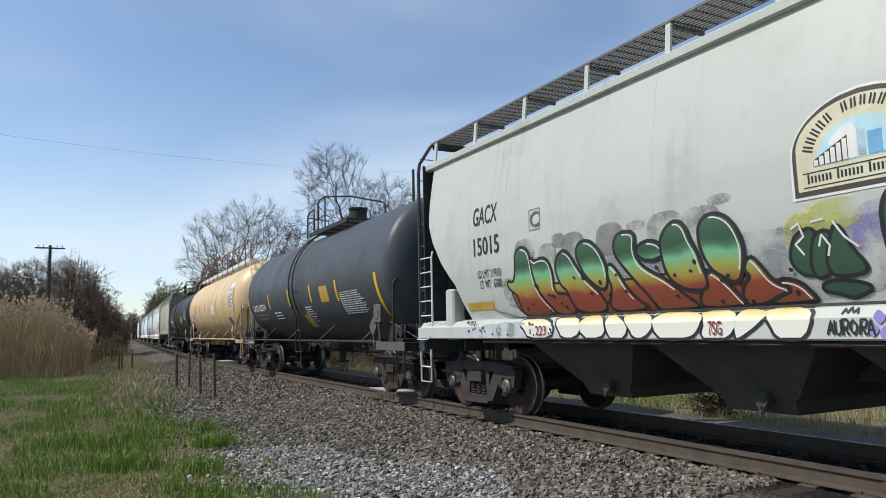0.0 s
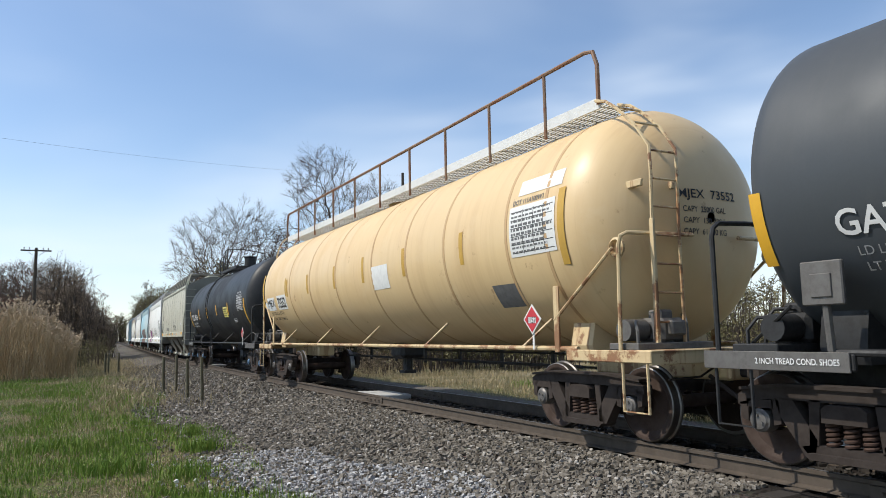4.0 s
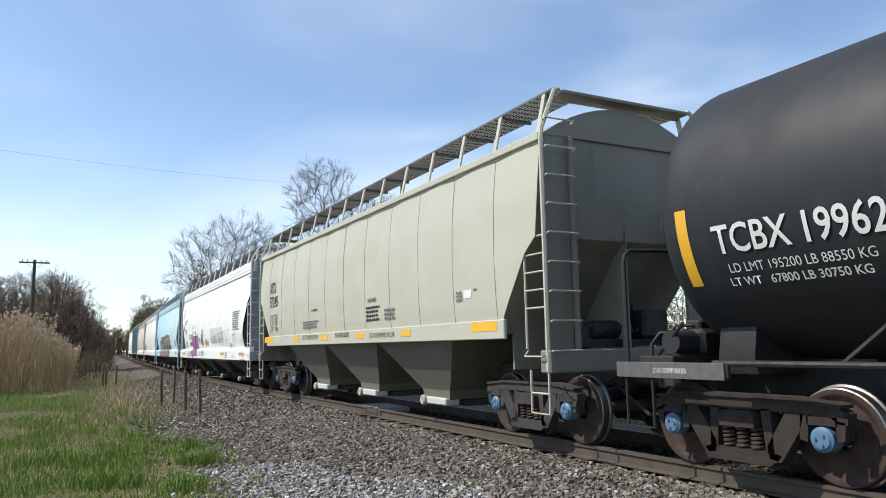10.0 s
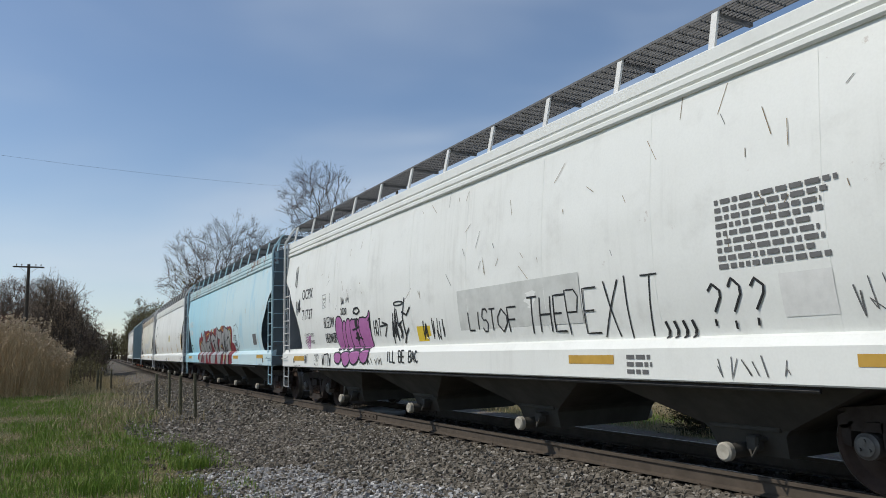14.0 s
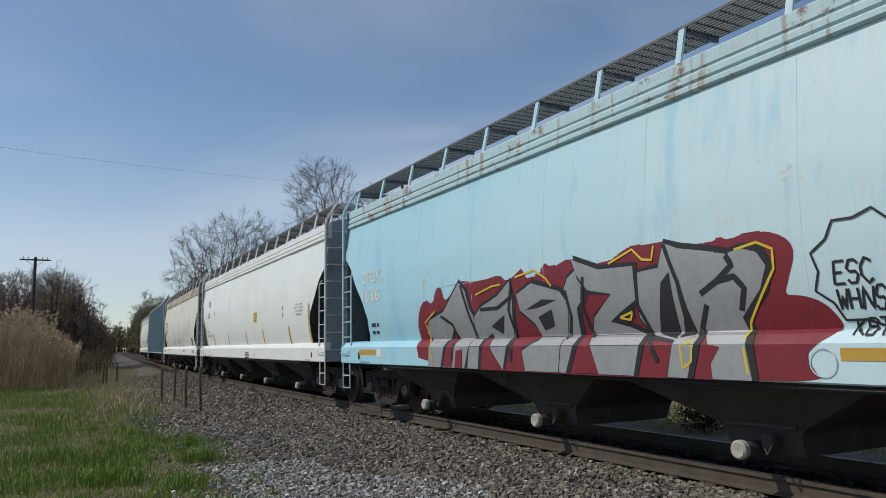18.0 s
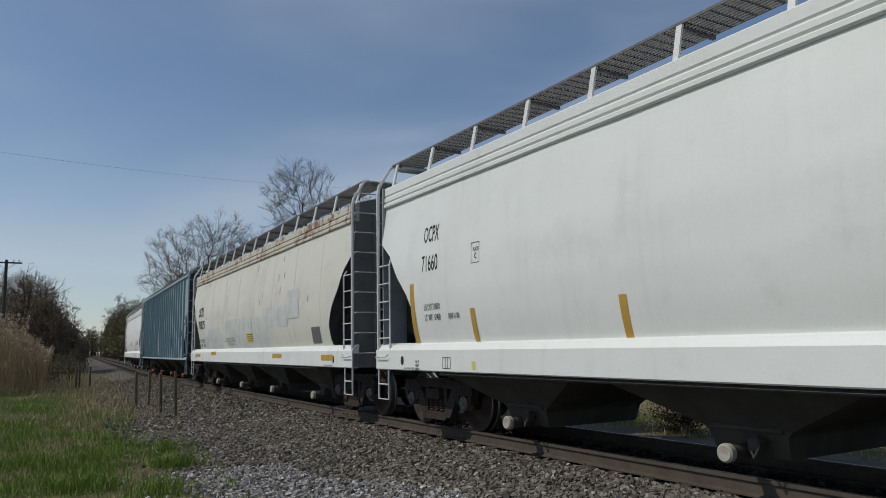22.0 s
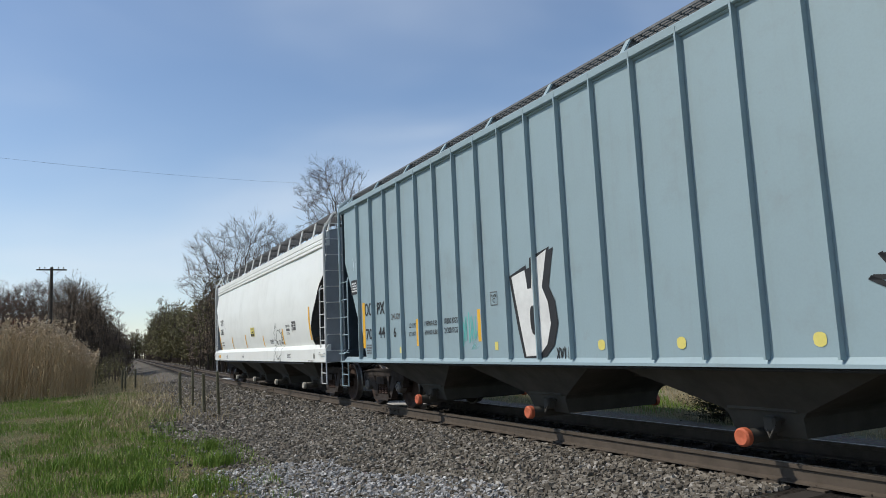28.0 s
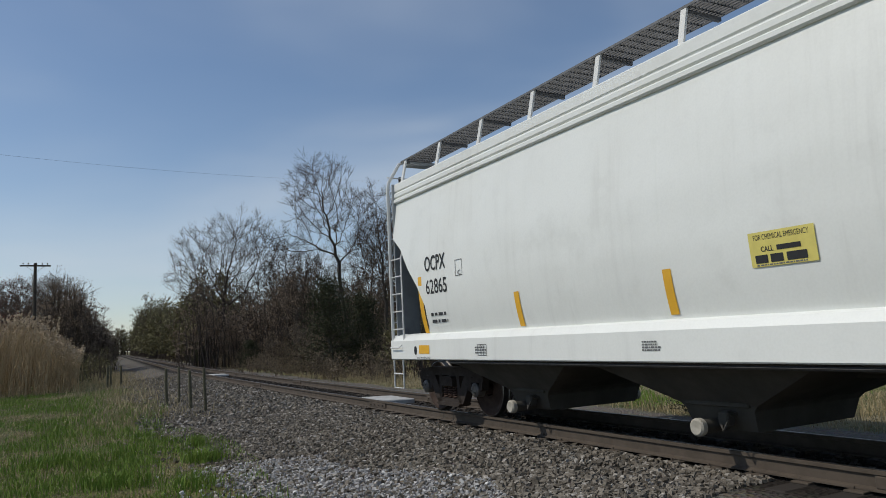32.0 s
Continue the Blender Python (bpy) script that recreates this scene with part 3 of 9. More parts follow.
def truck_meshes(tag, mat):
    frame_m = Mesh()
    x0, x1 = 0.93, 1.07
    for pts in ([(-1.14, 0.60), (-1.14, 0.70), (-1.02, 0.765), (-0.60, 0.81), (0.60, 0.81), (1.02, 0.765), (1.14, 0.70), (1.14, 0.60), (1.06, 0.60), (0.98, 0.655), (0.70, 0.675), (-0.70, 0.675), (-0.98, 0.655), (-1.06, 0.60)],
                [(-0.72, 0.68), (-0.53, 0.68), (-0.30, 0.33), (-0.33, 0.18), (-0.45, 0.20), (-0.66, 0.50)],
                [(0.72, 0.68), (0.53, 0.68), (0.30, 0.33), (0.33, 0.18), (0.45, 0.20), (0.66, 0.50)],
                [(-0.46, 0.26), (-0.38, 0.165), (0.38, 0.165), (0.46, 0.26), (0.33, 0.285), (-0.33, 0.285)],
                [(-0.38, 0.27), (-0.29, 0.27), (-0.25, 0.69), (-0.36, 0.69)], [(0.38, 0.27), (0.29, 0.27), (0.25, 0.69), (0.36, 0.69)],
                [(-1.12, 0.62), (-1.02, 0.64), (-1.03, 0.44), (-1.10, 0.46)], [(1.12, 0.62), (1.02, 0.64), (1.03, 0.44), (1.10, 0.46)],
                [(-0.76, 0.67), (-0.68, 0.67), (-0.66, 0.44), (-0.74, 0.42)], [(0.76, 0.67), (0.68, 0.67), (0.66, 0.44), (0.74, 0.42)],
                [(-1.04, 0.58), (-0.74, 0.58), (-0.74, 0.66), (-1.04, 0.66)], [(1.04, 0.58), (0.74, 0.58), (0.74, 0.66), (1.04, 0.66)]):
        frame_m.prism(pts, x0, x1)
    frame_m.prism([(-1.10, 0.775), (-0.60, 0.825), (0.60, 0.825), (1.10, 0.775), (1.10, 0.745), (0.6, 0.79), (-0.6, 0.79), (-1.10, 0.745)], 0.90, 1.10)
    frame_m.prism([(-0.42, 0.20), (-0.36, 0.155), (0.36, 0.155), (0.42, 0.20), (0.36, 0.215), (-0.36, 0.215)], 0.88, 1.12)
    bolster = Mesh()
    bolster.prism([(-0.21, 0.50), (0.21, 0.50), (0.21, 0.62), (0.16, 0.66), (-0.16, 0.66), (-0.21, 0.62)], -1.13, 1.13)
    for s in (-1, 1):
        for y in (-0.40, 0.40):
            bolster.box((s * 0.755, y, 0.46), (0.09, 0.07, 0.34), 0.015)
        bolster.box((0, s * 0.40, 0.36), (1.5, 0.10, 0.10), 0.02)
    bolster.tube([(0, -0.55, 0.80), (0, 0.55, 0.80)], 0.03, 6)
    spring = Mesh()
    turns = 5
    path = [(0.055 * math.cos(a), 0.055 * math.sin(a), 0.285 + 0.215 * k / (turns * 10)) for k in range(turns * 10 + 1) for a in (k * 2 * math.pi / 10,)]
    spring.tube(path, 0.0165, 6)
    return frame_m.data("side_frame_" + tag, mat, 30), bolster.data("bolster_" + tag, mat, 30), spring.data("spring", M["spring"], 50)


TRUCKS = {"brown": truck_meshes("brown", M["truck"]), "grey": truck_meshes("grey", M["truck_grey"])}
SETS = {"blue": wheelset_mesh(M["cap_blue"]), "steel": wheelset_mesh(M["cap_steel"])}


def add_truck(car, y, style="brown", caps="steel", label=""):
    """A three-piece truck with two wheelsets, centred at y on its car."""
    side, bol, spr = TRUCKS[style]
    t = part("truck", bol, car, pose(0, y, 0), label)
    part("side_frame", side, t)
    part("side_frame", side, t, pose(0, 0, 0, 0, 0, 180))
    for sx in (-1, 1):
        for sy in (-0.17, 0, 0.17):
            part("spring", spr, t, pose(sx * 1.02, sy, 0))
    for o in (-0.89, 0.89):
        w = part("wheelset", SETS[caps], t, pose(0, o, AXLE_R))
        WHEELSETS.append(w)
    return t


def coupler_mesh():
    c = Mesh()
    c.box((0, 0.1, 0.87), (0.16, 0.9, 0.17), 0.03)
    c.box((0.05, -0.42, 0.87), (0.30, 0.26, 0.26), 0.06)
    c.box((-0.12, -0.50, 0.87), (0.10, 0.20, 0.24), 0.04)
    c.box((0, 0.42, 0.87), (0.42, 0.12, 0.36), 0.03)
    c.tube([(-0.3, 0.3, 0.80), (-0.34, -0.05, 0.62), (-0.30, -0.35, 0.42), (-0.2, -0.62, 0.45)], 0.026, 8)
    c.tube([(-0.95, 0.32, 0.78), (-0.45, 0.30, 0.80), (0.0, 0.26, 1.02)], 0.014, 6)
    return c.data("coupler", M["truck"], 35)


COUPLER = coupler_mesh()


def curve_of(pts):
    zs, vs = [p[0] for p in pts], [p[1] for p in pts]
    return lambda z: float(np.interp(z, zs, vs))


def soft_curve(pts, n=60):
    """Like curve_of, with its corners smoothed."""
    zs = np.linspace(pts[0][0], pts[-1][0], n)
    vs = np.interp(zs, [p[0] for p in pts], [p[1] for p in pts])
    for _ in range(5):
        vs[1:-1] = (vs[:-2] + 2 * vs[1:-1] + vs[2:]) / 4
    return lambda z: float(np.interp(z, zs, vs))


def start_car(name, label, front, rear, inset=1.25):
    car = thing(name, label, "freight car", "cars of the freight train")
    car.location = (0, 0, 0)
    CARS.append((car, (front + rear) / 2, (rear - front) / 2 - inset))
    return car, (rear - front) / 2


def rungs(m, x, y0, y1, z0, z1, n, r=0.013):
    for k in range(n):
        z = z0 + (z1 - z0) * k / (n - 1)
        m.tube([(x, y0, z), (x, y1, z)], r, 6)


def end_gear(car, yh, sx_sign, cfg):
    """Ladders, posts, steps and grab irons of one end; sx_sign is the end's sign along y."""
    e, iron = sx_sign, cfg["iron"]
    xo, zt = cfg["sill_x"], cfg["eave"][1]
    ztop, zsill = cfg["walk_z"], cfg["sill"][1]
    ye = e * (yh - 0.05)
    for sx in (-1, 1):
        x = sx * (xo - 0.03)
        post = Mesh()
        post.tube([(x, ye, 1.0), (x, ye, zt - 0.12), (x * 0.985, ye, zt + 0.05), (x * 0.83, ye, ztop - 0.03), (x * 0.78, ye, ztop)], 0.032, 6)
        part("corner_post", post.data("corner_post", cfg["post"], 40), car)
        lad = Mesh()
        y2 = e * (yh - 0.52)
        ztl = cfg.get("ladder_top", 2.95)
        lad.tube([(x, y2, 1.30), (x, y2, ztl - 0.1), (x * 0.97, y2 + e * 0.05, ztl)], 0.018, 6)
        rungs(lad, x, ye, y2, zsill + 0.12, ztl - 0.1, 5)
        part("side_ladder", lad.data("side_ladder", iron, 40), car)
        step = Mesh()
        step.tube([(x, ye, 1.02), (x, ye, 0.46), (x, ye - e * 0.40, 0.46), (x, ye - e * 0.40, 1.02)], 0.017, 6)
        step.tube([(x, ye, 0.72), (x, ye - e * 0.40, 0.72)], 0.015, 6)
        part("stirrup_step", step.data("stirrup_step", iron, 40), car)
        grab = Mesh()
        xg = sx * (xo + 0.05)
        grab.tube([(x, ye - e * 0.02, 1.22), (xg, ye - e * 0.02, 1.20), (xg, ye - e * 0.42, 1.20), (x, ye - e * 0.44, 1.28)], 0.012, 6)
        part("grab_iron", grab.data("grab_iron", iron, 40), car)
    xi = -(xo - 0.55)
    n = 9
    rung = Mesh().tube([(-(xo - 0.06), 0, 0), (-(xo - 0.06), e * 0.07, 0.02), (xi, e * 0.07, 0.02), (xi, 0, 0)], 0.012, 6).data("ladder_rung", iron, 40)
    for k in range(n):
        part("ladder_rung", rung, car, pose(0, ye, 1.25 + (zt + 0.15 - 1.25) * k / (n - 1)))
    fr = Mesh()
    fr.box((0, e * (yh - 0.10), 1.13), (2 * xo - 0.02, 0.22, 0.30), 0.02)
    fr.box((-xi, e * (yh - 0.08), 2.7), (0.07, 0.07, 3.0), 0.01)
    fr.box((xi, e * (yh - 0.08), 2.7), (0.07, 0.07, 3.0), 0.01)
    fr.box((0, e * (yh - 0.16), ztop - 0.05), (2.4, 0.34, 0.05), 0.01)
    part("end_frame", fr.data("end_frame", cfg["end"], 30), car)
    part("coupler", COUPLER, car, pose(0, e * (yh + 0.05), 0, 0, 0, 0 if e < 0 else 180))
    if e < 0:
        for nm, mesh in (("gear_bracket", Mesh().box((-0.2, -(yh - 0.46), 1.36), (2.1, 0.2, 0.10), 0.01)), ("brake_valve", Mesh().box((0.55, -(yh - 0.42), 1.62), (0.5, 0.36, 0.42), 0.05)),
                         ("brake_reservoir", Mesh().tube([(0.2, -(yh - 0.5), 1.55), (-0.5, -(yh - 0.5), 1.55)], 0.13, 12)), ("release_valve", Mesh().box((-0.75, -(yh - 0.45), 1.42), (0.28, 0.24, 0.30), 0.04))):
            part(nm, mesh.data(nm, M["black_iron"], 35), car)
        for k in range(5):
            br = Mesh().tube([(-1.1 + 0.3 * k, -(yh - 0.5), 1.30), (-1.1 + 0.3 * k, -(yh - 0.42), 1.45), (-0.9 + 0.3 * k, -(yh - 0.36), 1.55 + 0.06 * (k % 2))], 0.02, 6)
            part("brake_pipe", br.data("brake_pipe", M["black_iron"], 35), car)
        wh = Mesh()
        wh.lathe([(0, 0.26), (0.02, 0.28), (0.04, 0.26), (0.02, 0.24)], 20, pose(0.75, -(yh + 0.02), 3.0, 0, 0, 90), True)
        for k in range(4):
            a = k * 1.571
            wh.tube([(0.75, -(yh + 0.02), 3.0), (0.75 + 0.26 * math.cos(a), -(yh + 0.02), 3.0 + 0.26 * math.sin(a))], 0.012, 5)
        wh.tube([(0.75, -(yh - 0.1), 3.0), (0.75, -(yh + 0.04), 3.0)], 0.035, 8)
        part("brake_wheel", wh.data("brake_wheel", cfg["end"], 40), car)


def gratings(car, yh, z, x0, x1, mat, post_mat, eave_z, eave_x, spacing, cross=True):
    """Steel roof walkway: slats on cross bars, carried by upright posts."""
    for s in (-1, 1):
        w = Mesh()
        n = 11
        for k in range(n):
            x = s * (x0 + (x1 - x0) * k / (n - 1))
            w.box((x, 0, z), (0.024, 2 * yh - 0.2, 0.03))
        for k in range(int(2 * yh / 0.16)):
            w.box((s * (x0 + x1) / 2, -yh + 0.2 + 0.16 * k, z - 0.006), (x1 - x0, 0.018, 0.018))
        part("walkway_grating", w.data("walkway_grating", mat, 0, False), car)
        k = max(2, round(2 * yh / spacing))
        pm = Mesh().box((0, 0, 0), (0.035, 0.075, 1.0), 0.006)
        top = z + 0.02
        for i in range(k + 1):
            y = -yh + 0.3 + (2 * yh - 0.6) * i / k
            p = Mesh()
            p.prism([(s * eave_x, eave_z - 0.03), (s * (eave_x - 0.03), eave_z - 0.03), (s * (x1 - 0.03), top), (s * x1, top)], y - 0.04, y + 0.04, "y")
            part("walkway_post", p.data("walkway_post", post_mat, 30), car)
            br = Mesh().box((s * (x0 + x1) / 2, y, z - 0.045), (x1 - x0, 0.05, 0.05), 0.005)
            part("walkway_bracket", br.data("walkway_bracket", mat, 0), car)


def hopper_car(front, rear, label, body, eave_m, sill_m, end_m, iron, bay_m, truck="brown", caps="steel", section=None, ends=None, eave=(3.94, 4.33), sill=(0.98, 1.42), sill_x=1.60,
               walk_z=4.80, bays=4, gate="gate_white", seams=9, ribs=0, scallop=0.0, post_gap=1.45, flat_top=False, ladder_top=2.95, lower=False, gate_box=None, bay_gap=None, rib_span=None, roof_rise=None, seam_r=0.006, top_m=None, post_m=None, bay_reach=1.8):
    top_m = top_m or end_m
    car, yh = start_car("hopper_car", label, front, rear)
    section = section or [(1.36, 1.45), (1.55, 1.505), (1.8, 1.555), (2.2, 1.592), (2.8, 1.59), (3.4, 1.53), (3.94, 1.46), (4.33, 1.43)]
    ends = ends or [(1.36, 1.30), (1.55, 1.42), (1.9, 1.42), (2.25, 1.20), (2.6, 0.84), (3.0, 0.52), (3.25, 0.16), (3.35, 0.12), (4.33, 0.12)]
    sx, inset = soft_curve(section), curve_of(ends)
    cfg = dict(iron=iron, sill_x=sill_x, eave=eave, walk_z=walk_z, sill=sill, end=top_m, ladder_top=ladder_top, post=post_m or iron)
    z0, z1 = section[0][0], eave[0] + 0.02
    zs = sorted({*np.linspace(z0, z1, 26), *[p[0] for p in ends if z0 < p[0] < z1]})
    cols = 56

    def wall(s, y, z):
        r = 1.0 * scallop * math.sin(math.pi * (((y + yh) / (2 * yh) * seams) % 1.0)) if scallop else 0.0
        dent = 0.010 * noise.noise((y * 0.8, z * 0.9, front))
        return s * (sx(z) + r + dent)

    for s in (-1, 1):
        side, inner = Mesh(), Mesh()
        rows = []
        for z in zs:
            hy = yh - inset(z)
            rows.append([(wall(s, hy * (2 * j / cols - 1), z), hy * (2 * j / cols - 1), z) for j in range(cols + 1)])
        side.grid(rows)
        side.grid([[(p[0] - s * 0.012, p[1], p[2]) for p in (r[0], r[-1])] for r in rows])
        part("side_wall", side.data("side_wall", body, 50), car)
    for e in (-1, 1):
        knee = min(z for z, d in ends if d < 0.5)
        # the slope below the knee takes end_m, whose dark colour holds its shade
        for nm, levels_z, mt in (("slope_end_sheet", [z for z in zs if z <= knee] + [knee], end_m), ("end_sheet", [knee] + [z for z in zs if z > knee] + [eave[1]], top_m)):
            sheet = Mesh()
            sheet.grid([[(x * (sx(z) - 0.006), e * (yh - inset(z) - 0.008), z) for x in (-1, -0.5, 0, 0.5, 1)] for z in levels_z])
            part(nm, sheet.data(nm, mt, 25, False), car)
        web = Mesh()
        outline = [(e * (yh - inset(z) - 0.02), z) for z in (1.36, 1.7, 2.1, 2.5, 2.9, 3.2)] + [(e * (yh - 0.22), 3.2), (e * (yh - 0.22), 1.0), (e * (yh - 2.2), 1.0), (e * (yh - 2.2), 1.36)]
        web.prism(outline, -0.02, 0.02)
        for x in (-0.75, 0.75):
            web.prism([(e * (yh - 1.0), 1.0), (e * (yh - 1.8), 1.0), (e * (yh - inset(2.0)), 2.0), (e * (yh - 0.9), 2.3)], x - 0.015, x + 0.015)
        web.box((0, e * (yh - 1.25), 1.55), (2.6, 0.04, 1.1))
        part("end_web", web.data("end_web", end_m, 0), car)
        end_gear(car, yh, e, cfg)
    roof = Mesh()
    xe = sx(eave[1]) - 0.01
    rise = roof_rise or (0.10 if flat_top else 0.24)
    roof.grid([[(x * xe, y, eave[1] + rise * (1 - x * x)) for x in np.linspace(-1, 1, 13)] for y in np.linspace(-yh + 0.12, yh - 0.12, 3)])
    part("roof", roof.data("roof", body, 50), car)
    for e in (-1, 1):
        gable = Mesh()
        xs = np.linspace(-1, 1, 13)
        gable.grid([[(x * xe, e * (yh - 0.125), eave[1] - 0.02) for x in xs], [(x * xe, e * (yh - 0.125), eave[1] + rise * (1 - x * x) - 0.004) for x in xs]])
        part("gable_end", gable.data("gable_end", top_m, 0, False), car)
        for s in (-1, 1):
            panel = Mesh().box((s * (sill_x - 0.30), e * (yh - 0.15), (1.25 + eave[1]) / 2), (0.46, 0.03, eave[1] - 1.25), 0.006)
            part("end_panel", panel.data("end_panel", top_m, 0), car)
    hatch = Mesh()
    hatch.box((0, 0, eave[1] + rise + 0.08), (0.5, 2 * yh - 1.6, 0.12), 0.03)
    part("hatch_cover", hatch.data("hatch_cover", eave_m, 30), car)
    for s in (-1, 1):
        band = Mesh()
        hz = eave[1] - eave[0]
        xm = sx((eave[0] + eave[1]) / 2)
        if flat_top:
            band.box((s * (xm + 0.02), 0, eave[1] - 0.05), (0.10, 2 * yh - 0.24, 0.12), 0.015)
            band.box((s * (xm - 0.01), 0, (eave[0] + eave[1]) / 2 - 0.04), (0.07, 2 * yh - 0.26, hz - 0.06), 0.012)
        else:
            for k, (f0, f1) in enumerate(((0.0, 0.22), (0.26, 0.52), (0.56, 1.0))):
                rib = Mesh().box((s * (xm + 0.012 - 0.012 * k), 0, eave[0] + hz * (f0 + f1) / 2), (0.10, 2 * yh - 0.24, hz * (f1 - f0)), 0.02)
                part("eave_rib", rib.data("eave_rib", eave_m, 30), car)
            band.box((s * (xm - 0.02), 0, eave[0] + hz / 2), (0.08, 2 * yh - 0.25, hz * 0.96))
        part("eave_rail", band.data("eave_rail", eave_m, 30), car)
        sl = Mesh()
        a, b = sill
        if lower:
            sl.box((s * (sill_x - 0.03), 0, (a + b) / 2), (0.06, 2 * yh - 2.1, b - a), 0.012)
        else:
            sl.prism([(s * (sx(b) - 0.02), b + 0.02), (s * (sill_x - 0.07), b - 0.01), (s * sill_x, b - 0.10), (s * sill_x, a + 0.015), (s * (sill_x - 0.015), a), (s * (sill_x - 0.12), a), (s * (sill_x - 0.12), a + 0.03)], -yh, yh, "y")
        part("side_sill", sl.data("side_sill", sill_m, 30), car)
        if not lower:
            pipe = Mesh().tube([(s * (sill_x - 0.06), -yh + 2.2, a - 0.04), (s * (sill_x - 0.06), yh - 2.2, a - 0.04)], 0.022, 6)
            part("pipe", pipe.data("pipe", M["black_iron"], 40), car)
        if ribs:
            rm = {}
            for y in (-7.86, -6.98, *np.linspace(-6.23, 2.55, ribs - 9), 3.30, 4.05, 4.83, 5.62, 6.36, 7.13, 7.92):
                rb = Mesh()
                path = [z for z in np.linspace(sill[0] + 0.05, eave[0] + 0.1, 6)]
                rb.prism([(y - 0.012, path[0]), (y + 0.012, path[0]), (y + 0.012, path[-1]), (y - 0.012, path[-1])], s * (sx(2.5) - 0.02), s * (sx(2.5) + 0.075))
                part("side_rib", rb.data("side_rib", sill_m, 0), car)
        elif seams:
            for i in range(1, seams):
                sm = Mesh()
                y = -yh + 2 * yh * i / seams
                pts = [(s * (abs(wall(s, y, z)) - 0.002), y, z) for z in np.linspace(z0 + 0.05, z1 - 0.03, 12) if abs(y) < yh - inset(z) - 0.03]
                sm.tube(pts, seam_r, 5)
                # between scalloped panels the dark end colour paints in the crease shade
                part("weld_seam", sm.data("weld_seam", body if not scallop else end_m, 60), car)
    gratings(car, yh, walk_z, 0.72, 1.28, M["grating"], iron if not flat_top else sill_m, eave[1], sx(eave[1]) - 0.03, post_gap)
    cs = Mesh().box((0, 0, 0.90), (0.45, 2 * yh - 0.4, 0.28), 0.03)
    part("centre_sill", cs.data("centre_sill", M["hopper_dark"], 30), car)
    if lower:
        span = 2 * yh - 5.6
        bl = span / bays
        top, tx = sill[1] - 0.05, sill_x - 0.13
        levels = ((tx, bl / 2, top), (tx, bl / 2 - 0.01, top - 0.2), (0.95, 0.55, 0.56), (0.93, 0.50, 0.40))
    else:
        bl = bay_gap or 0.405 * yh
        span = bl * bays
        top, tx = sill[0] + 0.32, sill_x - 0.13
        k = sill[0] - 0.98
        levels = ((tx, min(bl / 2, bay_reach), top), (tx - 0.02, min(bl / 2, bay_reach) - 0.05, top - 0.28), (0.92, 0.52, 0.50 + k * 0.6), (0.90, 0.46, 0.44 + k * 0.7), (0.82, 0.42, 0.22 + k))
    bay = Mesh()
    v = [p for hx, hy, z in levels for p in ((-hx, -hy, z), (hx, -hy, z), (hx, hy, z), (-hx, hy, z))]
    nl = len(levels)
    bay.add(v, [(4 * i + k, 4 * i + (k + 1) % 4, 4 * i + 4 + (k + 1) % 4, 4 * i + 4 + k) for i in range(nl - 1) for k in range(4)] + [tuple(4 * nl - 4 + k for k in range(4))])
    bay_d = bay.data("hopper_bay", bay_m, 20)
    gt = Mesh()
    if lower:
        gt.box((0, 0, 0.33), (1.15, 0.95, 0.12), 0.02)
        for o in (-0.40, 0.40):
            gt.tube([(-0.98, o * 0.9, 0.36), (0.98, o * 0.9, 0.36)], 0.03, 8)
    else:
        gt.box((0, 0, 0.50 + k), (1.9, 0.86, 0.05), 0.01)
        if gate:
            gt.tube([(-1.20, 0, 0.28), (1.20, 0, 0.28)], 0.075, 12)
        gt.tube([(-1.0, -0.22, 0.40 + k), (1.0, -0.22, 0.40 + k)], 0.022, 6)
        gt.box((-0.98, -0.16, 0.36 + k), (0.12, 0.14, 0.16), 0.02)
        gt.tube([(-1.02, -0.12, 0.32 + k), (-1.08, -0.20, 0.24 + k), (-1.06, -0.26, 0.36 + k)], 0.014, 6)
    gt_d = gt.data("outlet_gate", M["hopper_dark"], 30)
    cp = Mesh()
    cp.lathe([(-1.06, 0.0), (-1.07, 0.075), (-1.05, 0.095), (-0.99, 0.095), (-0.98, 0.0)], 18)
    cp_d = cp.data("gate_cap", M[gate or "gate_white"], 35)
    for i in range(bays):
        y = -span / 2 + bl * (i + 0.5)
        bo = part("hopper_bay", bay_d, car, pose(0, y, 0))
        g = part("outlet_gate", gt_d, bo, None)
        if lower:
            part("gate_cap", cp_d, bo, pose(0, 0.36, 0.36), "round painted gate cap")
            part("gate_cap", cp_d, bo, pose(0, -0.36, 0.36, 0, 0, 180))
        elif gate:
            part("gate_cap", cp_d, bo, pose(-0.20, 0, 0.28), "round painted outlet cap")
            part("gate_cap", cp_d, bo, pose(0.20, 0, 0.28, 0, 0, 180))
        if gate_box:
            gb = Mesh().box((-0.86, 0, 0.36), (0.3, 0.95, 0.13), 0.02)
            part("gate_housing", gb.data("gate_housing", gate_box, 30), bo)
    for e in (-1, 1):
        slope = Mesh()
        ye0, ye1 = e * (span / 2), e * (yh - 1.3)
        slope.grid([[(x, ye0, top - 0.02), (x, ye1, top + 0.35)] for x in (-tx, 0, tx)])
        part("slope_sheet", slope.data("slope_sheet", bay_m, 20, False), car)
    t0, t1 = yh - 1.25, yh - 1.25
    add_truck(car, -t0, truck, caps)
    add_truck(car, t1, truck, caps)
    return car, yh, sx


